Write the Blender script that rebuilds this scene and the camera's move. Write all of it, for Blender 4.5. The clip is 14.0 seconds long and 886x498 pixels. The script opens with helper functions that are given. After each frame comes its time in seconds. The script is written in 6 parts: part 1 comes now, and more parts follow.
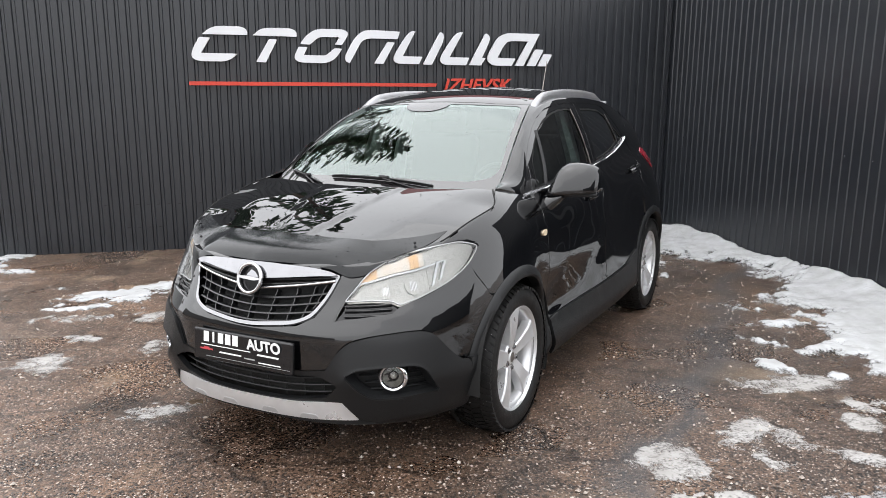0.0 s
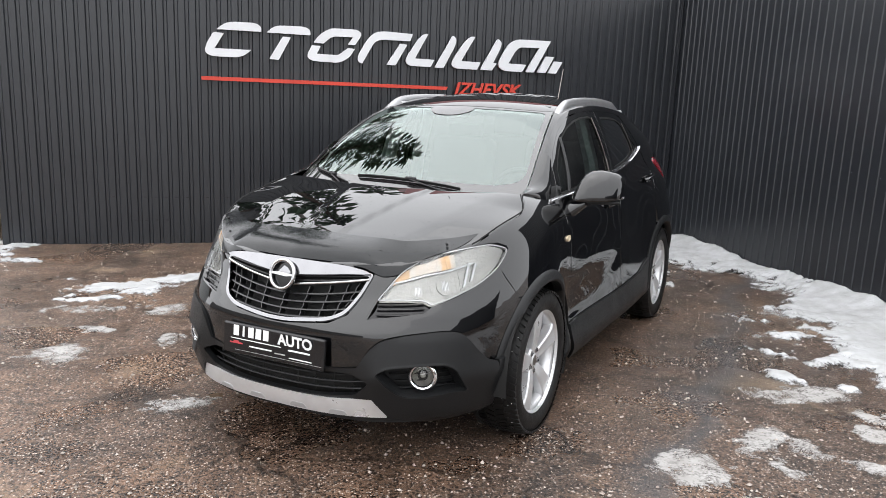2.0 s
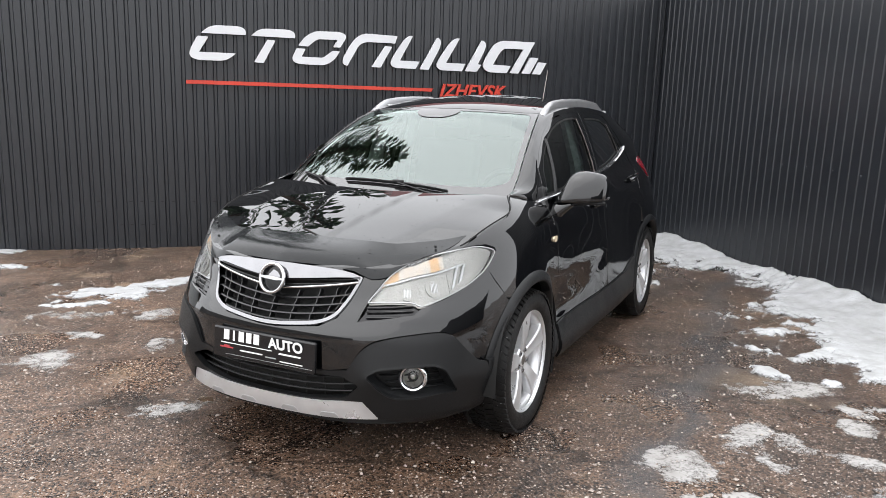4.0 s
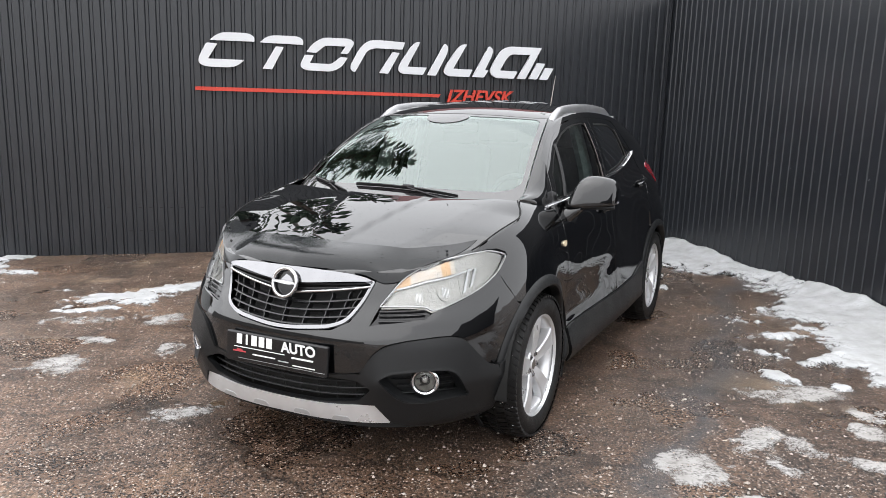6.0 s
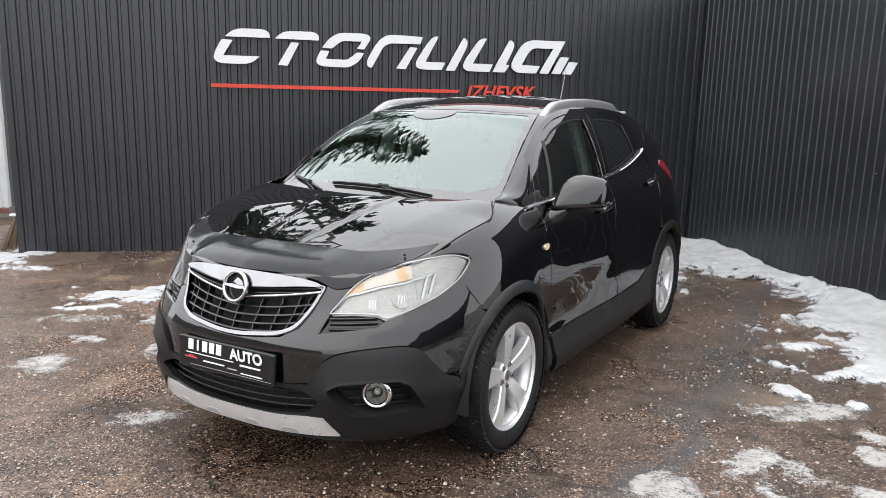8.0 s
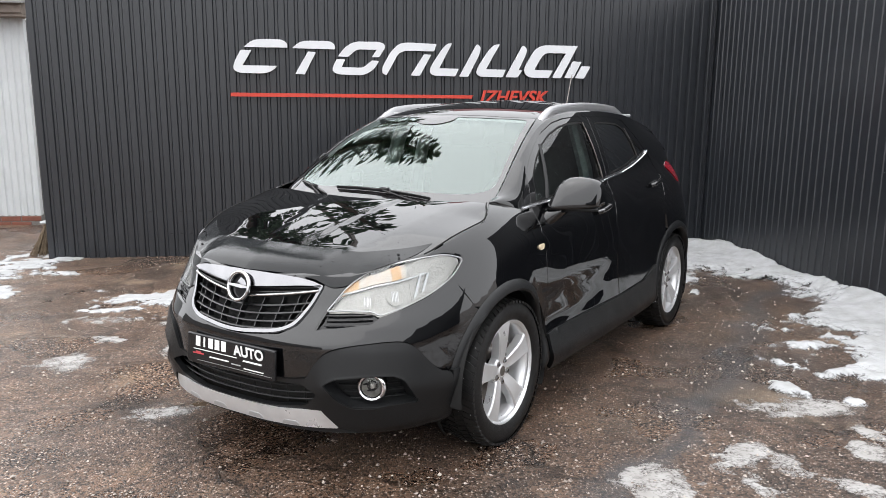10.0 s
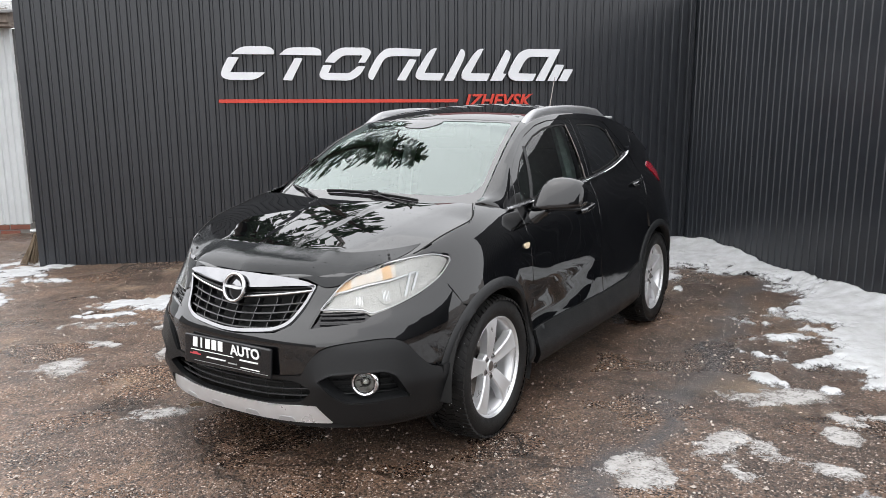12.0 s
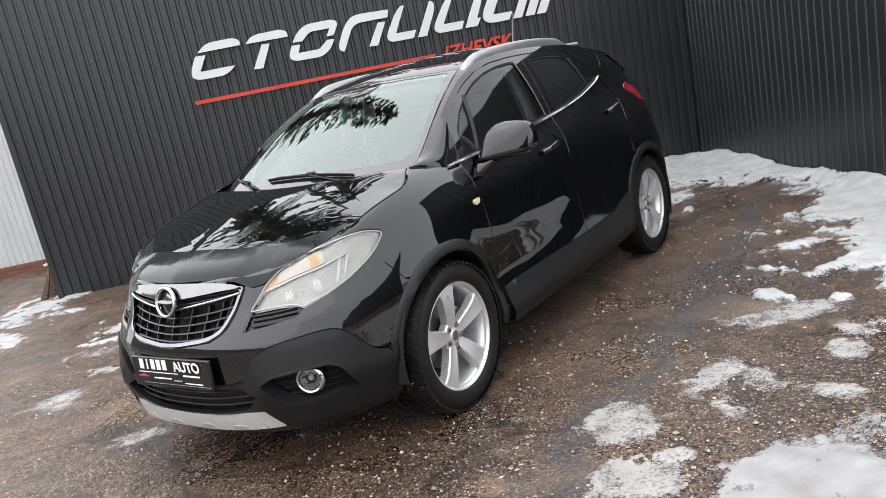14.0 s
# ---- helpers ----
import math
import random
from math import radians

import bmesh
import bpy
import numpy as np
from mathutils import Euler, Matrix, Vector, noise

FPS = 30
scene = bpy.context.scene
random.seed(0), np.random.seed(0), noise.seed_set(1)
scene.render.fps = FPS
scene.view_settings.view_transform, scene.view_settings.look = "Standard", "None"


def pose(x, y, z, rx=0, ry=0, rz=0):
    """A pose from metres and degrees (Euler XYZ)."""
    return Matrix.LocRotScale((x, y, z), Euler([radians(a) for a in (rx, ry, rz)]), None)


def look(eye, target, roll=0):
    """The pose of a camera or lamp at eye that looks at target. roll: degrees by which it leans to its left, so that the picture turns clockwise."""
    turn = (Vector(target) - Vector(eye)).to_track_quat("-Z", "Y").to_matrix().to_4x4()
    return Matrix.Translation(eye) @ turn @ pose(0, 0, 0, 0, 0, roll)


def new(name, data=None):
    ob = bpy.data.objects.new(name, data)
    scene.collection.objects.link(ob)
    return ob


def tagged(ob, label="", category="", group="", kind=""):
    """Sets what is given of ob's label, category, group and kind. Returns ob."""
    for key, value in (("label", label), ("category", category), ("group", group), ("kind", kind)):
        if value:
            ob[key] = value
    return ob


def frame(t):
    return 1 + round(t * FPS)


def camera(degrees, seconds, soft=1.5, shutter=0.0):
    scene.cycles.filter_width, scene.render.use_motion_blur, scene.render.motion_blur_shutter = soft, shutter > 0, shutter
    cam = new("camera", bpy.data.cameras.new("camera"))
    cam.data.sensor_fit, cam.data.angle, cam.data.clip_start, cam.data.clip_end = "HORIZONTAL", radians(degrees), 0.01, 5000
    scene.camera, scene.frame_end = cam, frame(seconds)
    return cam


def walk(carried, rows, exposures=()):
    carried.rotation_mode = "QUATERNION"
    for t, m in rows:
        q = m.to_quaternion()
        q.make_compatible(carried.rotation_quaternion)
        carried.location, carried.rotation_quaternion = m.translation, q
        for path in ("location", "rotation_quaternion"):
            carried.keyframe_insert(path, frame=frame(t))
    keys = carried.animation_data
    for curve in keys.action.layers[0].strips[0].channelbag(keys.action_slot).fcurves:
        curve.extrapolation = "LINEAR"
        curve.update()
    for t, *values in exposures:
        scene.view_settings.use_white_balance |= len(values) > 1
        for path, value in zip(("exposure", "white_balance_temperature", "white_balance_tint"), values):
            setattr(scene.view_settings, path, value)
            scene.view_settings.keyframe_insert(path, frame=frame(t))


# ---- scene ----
cam = camera(59.6, 14.0, soft=0.7)
METRES, EYE, TILT, LEAN, TURN = 2.69, 1.525, 0.0, 0.0, -12.2
ROWS = [
    (0.0, 0.0, 0.0, 0.0, 0.06, -12.09, -0.27),
    (0.5, 0.0403, 0.0505, -0.0043, 0.63, -12.14, -0.77),
    (1.0, 0.0353, 0.0658, -0.006, 0.85, -12.09, -1.35),
    (1.5, -0.0203, 0.0179, -0.0007, 0.4, -11.94, -1.91),
    (2.0, -0.0672, -0.0154, 0.0005, -0.39, -11.88, -2.26),
    (2.5, -0.0758, -0.0255, 0.0042, -1.11, -11.92, -2.38),
    (3.0, -0.0715, -0.0212, 0.0046, -1.48, -12.03, -2.22),
    (5.5, -0.075, -0.0346, 0.0063, -1.27, -11.38, -1.3),
    (6.0, -0.0811, -0.0327, 0.0043, -1.18, -11.4, -1.63),
    (6.5, -0.0443, -0.0412, 0.0057, -0.66, -11.47, -1.83),
    (7.0, 0.0351, -0.0504, 0.0047, 0.29, -11.5, -1.86),
    (7.5, 0.061, -0.0201, 0.0039, 1.53, -11.6, -1.68),
    (8.0, 0.0647, 0.0439, 0.0036, 2.89, -11.73, -1.31),
    (8.5, 0.1097, 0.0762, 0.003, 4.21, -11.85, -0.75),
    (11.0, 0.1308, -0.0452, 0.0095, 5.02, -11.09, -0.39),
    (11.5, 0.1188, -0.0471, 0.0099, 4.31, -11.07, -0.33),
    (12.0, 0.1281, -0.0471, 0.0095, 3.91, -11.15, 0.27),
    (12.5, 0.1422, -0.0532, 0.0083, 3.99, -11.35, 1.55),
    (13.0, 0.2169, -0.0752, 0.0075, 4.73, -11.84, 3.88),
    (13.5, 0.2797, -0.0497, 0.0027, 5.18, -12.51, 7.13),
    (14.0, 0.3163, 0.0602, -0.0105, 5.92, -14.09, 11.16),
]
walk(cam, [(t, pose(0, 0, EYE, TILT, LEAN, TURN) @ pose(METRES * x, METRES * y, METRES * z, 90 + pitch, roll, yaw)) for t, x, y, z, yaw, pitch, roll in ROWS], exposures=((0.0, 0.09), (5.5, 0.08), (8.5, 0.11), (11.0, 0.06), (13.0, 0.0), (14.0, -0.03)))

# ---- world, sun ----
world = bpy.data.worlds.new("overcast_sky")
scene.world = world
world.use_nodes = True
wn = world.node_tree.nodes
wl = world.node_tree.links
sky = wn.new("ShaderNodeTexSky")
sky.sky_type, sky.sun_disc = "NISHITA", False
sky.sun_elevation, sky.sun_rotation = radians(80), radians(180)
sky.air_density, sky.dust_density, sky.ozone_density = 1.0, 7.0, 1.0
grey = wn.new("ShaderNodeHueSaturation")
grey.inputs["Saturation"].default_value = 0.12
wl.new(sky.outputs[0], grey.inputs["Color"])
# an even cloud layer over it, brighter overhead than at the horizon and brighter towards the hidden sun behind the viewer
layer = wn.new("ShaderNodeMix")
layer.data_type = "RGBA"
layer.inputs["Factor"].default_value = 0.86
layer.inputs["B"].default_value = (13.9, 14.1, 14.6, 1)
wl.new(grey.outputs[0], layer.inputs["A"])
way = wn.new("ShaderNodeTexCoord")
axis = wn.new("ShaderNodeSeparateXYZ")
wl.new(way.outputs["Generated"], axis.inputs[0])


def graded(source, low, high, start):
    g = wn.new("ShaderNodeMapRange")
    g.inputs["From Min"].default_value, g.inputs["From Max"].default_value = start, 1.0
    g.inputs["To Min"].default_value, g.inputs["To Max"].default_value = low, high
    wl.new(axis.outputs[source], g.inputs["Value"])
    return g.outputs[0]


shade = graded("Z", 0.88, 1.12, 0.0)
for source, low, high in (("Y", 1.12, 1.58), ("X", 1.14, 0.89)):
    both = wn.new("ShaderNodeMath")
    both.operation = "MULTIPLY"
    wl.new(shade, both.inputs[0])
    wl.new(graded(source, low, high, -1.0), both.inputs[1])
    shade = both.outputs[0]
cloud = wn.new("ShaderNodeVectorMath")
cloud.operation = "SCALE"
wl.new(layer.outputs["Result"], cloud.inputs[0])
wl.new(shade, cloud.inputs["Scale"])
wl.new(cloud.outputs[0], wn["Background"].inputs["Color"])
wn["Background"].inputs["Strength"].default_value = 0.13
sun = new("sun", bpy.data.lights.new("sun", "SUN"))
sun.data.energy, sun.data.angle, sun.data.color = 0.95, radians(110), (1.0, 0.97, 0.93)
sun.matrix_world = look((0, 0, 0), (0.42, 0.12, -0.90))


# ---- materials ----
def material(name, base, rough=0.5, metal=0.0, second=None, scale=8.0, amount=0.5, bump=0.0, bump_scale=60.0, rough_var=0.0, coat=0.0, spec=0.5, detail=6.0):
    """A surface with a base colour that drifts towards a second one, and fine relief."""
    m = bpy.data.materials.new(name)
    m.use_nodes = True
    n, k = m.node_tree.nodes, m.node_tree.links
    b = n["Principled BSDF"]
    b.inputs["Base Color"].default_value = (*base, 1)
    b.inputs["Roughness"].default_value = rough
    b.inputs["Metallic"].default_value = metal
    b.inputs["Coat Weight"].default_value = coat
    b.inputs["Coat Roughness"].default_value = 0.03
    b.inputs["Specular IOR Level"].default_value = spec
    co = n.new("ShaderNodeTexCoord")
    if second or rough_var:
        t = n.new("ShaderNodeTexNoise")
        t.inputs["Scale"].default_value, t.inputs["Detail"].default_value = scale, detail
        k.new(co.outputs["Object"], t.inputs["Vector"])
        ramp = n.new("ShaderNodeValToRGB")
        ramp.color_ramp.elements[0].position, ramp.color_ramp.elements[1].position = 0.5 - amount / 2, 0.5 + amount / 2
        k.new(t.outputs["Fac"], ramp.inputs["Fac"])
        if second:
            mix = n.new("ShaderNodeMix")
            mix.data_type = "RGBA"
            mix.inputs["A"].default_value, mix.inputs["B"].default_value = (*base, 1), (*second, 1)
            k.new(ramp.outputs[0], mix.inputs["Factor"])
            k.new(mix.outputs["Result"], b.inputs["Base Color"])
        if rough_var:
            r = n.new("ShaderNodeMapRange")
            r.inputs["To Min"].default_value, r.inputs["To Max"].default_value = max(rough - rough_var, 0.02), min(rough + rough_var, 1)
            k.new(ramp.outputs[0], r.inputs["Value"])
            k.new(r.outputs[0], b.inputs["Roughness"])
    if bump:
        t2 = n.new("ShaderNodeTexNoise")
        t2.inputs["Scale"].default_value, t2.inputs["Detail"].default_value = bump_scale, 4
        k.new(co.outputs["Object"], t2.inputs["Vector"])
        bp = n.new("ShaderNodeBump")
        bp.inputs["Strength"].default_value, bp.inputs["Distance"].default_value = bump, 0.004
        k.new(t2.outputs["Fac"], bp.inputs["Height"])
        k.new(bp.outputs[0], b.inputs["Normal"])
    return m


def pane(name, tint, ior, gloss=(1, 1, 1)):
    """Thin glass or clear plastic: light goes straight through, tinted, and its face mirrors more at a slant."""
    m = bpy.data.materials.new(name)
    m.use_nodes = True
    n, k = m.node_tree.nodes, m.node_tree.links
    n.remove(n["Principled BSDF"])
    t, g, x, fr = n.new("ShaderNodeBsdfTransparent"), n.new("ShaderNodeBsdfGlossy"), n.new("ShaderNodeMixShader"), n.new("ShaderNodeFresnel")
    t.inputs["Color"].default_value, g.inputs["Color"].default_value = (*tint, 1), (*gloss, 1)
    g.inputs["Roughness"].default_value, fr.inputs["IOR"].default_value = 0.0, ior
    k.new(fr.outputs[0], x.inputs["Fac"])
    k.new(t.outputs[0], x.inputs[1])
    k.new(g.outputs[0], x.inputs[2])
    k.new(x.outputs[0], n["Material Output"].inputs["Surface"])
    return m


PAINT = material("black_paint", (0.0016, 0.0017, 0.0021), 0.30, 0.0, second=(0.0024, 0.0025, 0.003), scale=3.0, rough_var=0.03, coat=1.0, spec=0.0)
PAINT.node_tree.nodes["Principled BSDF"].inputs["Coat IOR"].default_value = 1.72
PAINT.node_tree.nodes["Principled BSDF"].inputs["Coat Roughness"].default_value = 0.0
PAINT_FILM = material("black_paint_with_road_film", (0.0016, 0.0017, 0.0021), 0.30, 0.0, second=(0.0024, 0.0025, 0.003), scale=3.0, rough_var=0.03, coat=1.0, spec=0.0)
PAINT_FILM.node_tree.nodes["Principled BSDF"].inputs["Coat IOR"].default_value = 1.72
PAINT_FILM.node_tree.nodes["Principled BSDF"].inputs["Coat Roughness"].default_value = 0.06
PLASTIC = material("grey_black_plastic", (0.0060, 0.0064, 0.0070), 0.42, second=(0.0095, 0.0100, 0.0108), scale=5, rough_var=0.08, bump=0.15, bump_scale=900, spec=0.36)
GLOSS_BLACK = material("gloss_black_plastic", (0.008, 0.008, 0.009), 0.12)
GRILLE_BLACK = material("grille_plastic", (0.010, 0.010, 0.011), 0.28, spec=0.6)
SMOKE = material("smoked_acrylic", (0.010, 0.011, 0.012), 0.15, second=(0.016, 0.017, 0.018), scale=7, rough_var=0.05, spec=0.3)
DARK = material("dark_cavity", (0.008, 0.008, 0.008), 0.8)
RUBBER = material("tyre_rubber", (0.005, 0.005, 0.0054), 0.50, second=(0.009, 0.0086, 0.0082), scale=20, rough_var=0.12, bump=0.2, bump_scale=300, spec=0.3)
SEAL = material("rubber_seal", (0.008, 0.008, 0.008), 0.6, spec=0.2)
CHROME = material("chrome", (0.29, 0.29, 0.30), 0.08, 1.0, second=(0.26, 0.26, 0.27), scale=12, rough_var=0.03)
BRIGHT_CHROME = material("bright_chrome", (0.80, 0.80, 0.82), 0.07, 1.0)
SILVER = material("silver_paint", (0.55, 0.56, 0.57), 0.34, 0.6, second=(0.50, 0.51, 0.52), scale=6, rough_var=0.05)
ALLOY = material("silver_alloy", (0.74, 0.75, 0.76), 0.32, 0.6, second=(0.64, 0.64, 0.65), scale=14, rough_var=0.08)
STEEL = material("brake_steel", (0.30, 0.29, 0.28), 0.42, 0.9, second=(0.20, 0.17, 0.15), scale=30)
REFLECTOR = material("lamp_reflector", (0.86, 0.86, 0.85), 0.12, 1.0)
LAMP_BODY = material("lamp_housing", (0.53, 0.52, 0.49), 0.22, 0.40, second=(0.27, 0.265, 0.25), scale=55, bump=0.6, bump_scale=80)
AMBER = material("amber_lens", (0.76, 0.40, 0.13), 0.25, second=(0.70, 0.50, 0.30), scale=30, amount=0.7, coat=0.5, bump=0.4, bump_scale=90)
AMBER_PALE = material("pale_lens", (0.58, 0.55, 0.51), 0.2, 0.2, second=(0.60, 0.49, 0.39), scale=26, coat=0.5, bump=0.4, bump_scale=90)
CLEAR = pane("clear_lens", (0.96, 0.97, 0.97), 1.5)
RAIL_ALU = material("brushed_aluminium", (0.44, 0.44, 0.45), 0.32, 0.8, second=(0.37, 0.37, 0.38), scale=9, rough_var=0.05)
RED_LENS = material("red_lens", (0.34, 0.006, 0.022), 0.10, coat=0.8)
MARKER = material("milky_lens", (0.72, 0.60, 0.42), 0.15, coat=0.5)
SATIN = material("satin_chrome", (0.58, 0.58, 0.59), 0.20, 0.95)
ROOF_RED = material("red_roof_sheet", (0.20, 0.02, 0.025), 0.5, second=(0.15, 0.02, 0.02), scale=4)
SCREEN = pane("green_tinted_glass", (0.62, 0.74, 0.70), 2.3, (0.90, 1.0, 0.97))
SIDE_GLASS = pane("side_glass", (0.70, 0.82, 0.78), 1.5)
PRIVACY = material("privacy_glass", (0.006, 0.007, 0.008), 0.03, coat=0.5)
CERAMIC = material("black_ceramic_print", (0.012, 0.011, 0.012), 0.6, second=(0.018, 0.017, 0.018), scale=20, coat=1.0, spec=0.0)
CERAMIC.node_tree.nodes["Principled BSDF"].inputs["Coat IOR"].default_value = 2.05
CERAMIC.node_tree.nodes["Principled BSDF"].inputs["Coat Roughness"].default_value = 0.0
CABIN = material("cabin_fabric", (0.045, 0.046, 0.048), 0.85, second=(0.06, 0.06, 0.062), scale=40)
CABIN_LIGHT = material("cabin_headliner", (0.50, 0.51, 0.51), 0.9, second=(0.28, 0.29, 0.29), scale=30)
DASH = material("dashboard_plastic", (0.09, 0.092, 0.094), 0.6, bump=0.2, bump_scale=500)
WHITE_INK = material("white_print", (0.80, 0.80, 0.80), 0.5)
RED_INK = material("red_print", (0.45, 0.05, 0.06), 0.5)
SIGN_WHITE = material("white_sign_plastic", (0.74, 0.75, 0.77), 0.45, second=(0.66, 0.67, 0.69), scale=3, rough_var=0.08)
SIGN_RED = material("red_sign_plastic", (0.62, 0.055, 0.03), 0.42, second=(0.50, 0.045, 0.028), scale=5)
SHEET = material("anthracite_sheet", (0.0135, 0.0153, 0.0190), 0.29, second=(0.0190, 0.0210, 0.0252), scale=2.2, amount=0.8, rough_var=0.03, bump=0.04, bump_scale=14, spec=0.62)
SHEET_WHITE = material("white_sheet", (0.62, 0.65, 0.66), 0.42, second=(0.54, 0.56, 0.57), scale=3, rough_var=0.08)
BRICK = material("red_brick", (0.26, 0.085, 0.055), 0.85, second=(0.17, 0.07, 0.05), scale=9, bump=0.5, bump_scale=120)
MORTAR = material("mortar", (0.22, 0.21, 0.20), 0.95, second=(0.14, 0.13, 0.12), scale=20, bump=0.4)
TIMBER = material("weathered_board", (0.17, 0.14, 0.12), 0.8, second=(0.24, 0.20, 0.17), scale=14, bump=0.4, bump_scale=80)
PUDDLE = material("muddy_water", (0.085, 0.058, 0.036), 0.06, second=(0.12, 0.085, 0.055), scale=9, spec=0.35)
STONE = material("gravel", (0.18, 0.14, 0.115), 0.6, second=(0.52, 0.47, 0.42), scale=35, amount=0.3, rough_var=0.2)
BRISTLE = material("broom_twigs", (0.20, 0.15, 0.10), 0.9, second=(0.12, 0.09, 0.06), scale=60)
RED_HANDLE = material("red_painted_stick", (0.42, 0.05, 0.04), 0.45)
BARK = material("spruce_bark", (0.10, 0.075, 0.055), 0.9, second=(0.06, 0.05, 0.04), scale=12, bump=0.5)
NEEDLE = material("spruce_needles", (0.065, 0.115, 0.07), 0.7, second=(0.11, 0.165, 0.10), scale=2)
CONCRETE = material("grey_render", (0.30, 0.30, 0.30), 0.85, second=(0.24, 0.24, 0.235), scale=1.5, bump=0.2)


def snowy(name, clean, dirty, cover, bump):
    """Melting snow: its thin parts let the ground show through between the grains."""
    m = material(name, clean, 0.6, second=dirty, scale=9, amount=0.6, bump=bump, bump_scale=60)
    n, k = m.node_tree.nodes, m.node_tree.links
    b, out = n["Principled BSDF"], n["Material Output"]
    co, depth, grain, fine = n.new("ShaderNodeTexCoord"), n.new("ShaderNodeAttribute"), n.new("ShaderNodeTexNoise"), n.new("ShaderNodeTexNoise")
    depth.attribute_name = "depth"
    for t, scale in ((grain, 14.0), (fine, 70.0)):
        t.inputs["Scale"].default_value, t.inputs["Detail"].default_value = scale, 5
        k.new(co.outputs["Object"], t.inputs["Vector"])
    total = n.new("ShaderNodeMath")
    total.operation = "ADD"
    k.new(grain.outputs["Fac"], total.inputs[0])
    k.new(fine.outputs["Fac"], total.inputs[1])
    both = n.new("ShaderNodeMath")
    both.operation = "MULTIPLY_ADD"
    both.inputs[1].default_value = cover
    k.new(depth.outputs["Fac"], both.inputs[0])
    k.new(total.outputs[0], both.inputs[2])
    ramp = n.new("ShaderNodeMapRange")
    ramp.inputs["From Min"].default_value, ramp.inputs["From Max"].default_value = 0.98, 1.38
    k.new(both.outputs[0], ramp.inputs["Value"])
    clear, mix = n.new("ShaderNodeBsdfTransparent"), n.new("ShaderNodeMixShader")
    k.new(ramp.outputs[0], mix.inputs["Fac"])
    k.new(clear.outputs[0], mix.inputs[1])
    k.new(b.outputs[0], mix.inputs[2])
    k.new(mix.outputs[0], out.inputs["Surface"])
    return m


SNOW = snowy("old_snow", (0.50, 0.51, 0.525), (0.32, 0.32, 0.315), 0.8, 0.9)
THIN_SNOW = snowy("slush", (0.40, 0.39, 0.38), (0.26, 0.245, 0.23), 0.34, 0.4)
WET_SNOW = snowy("wet_snow", (0.36, 0.36, 0.365), (0.21, 0.20, 0.195), 0.58, 0.6)


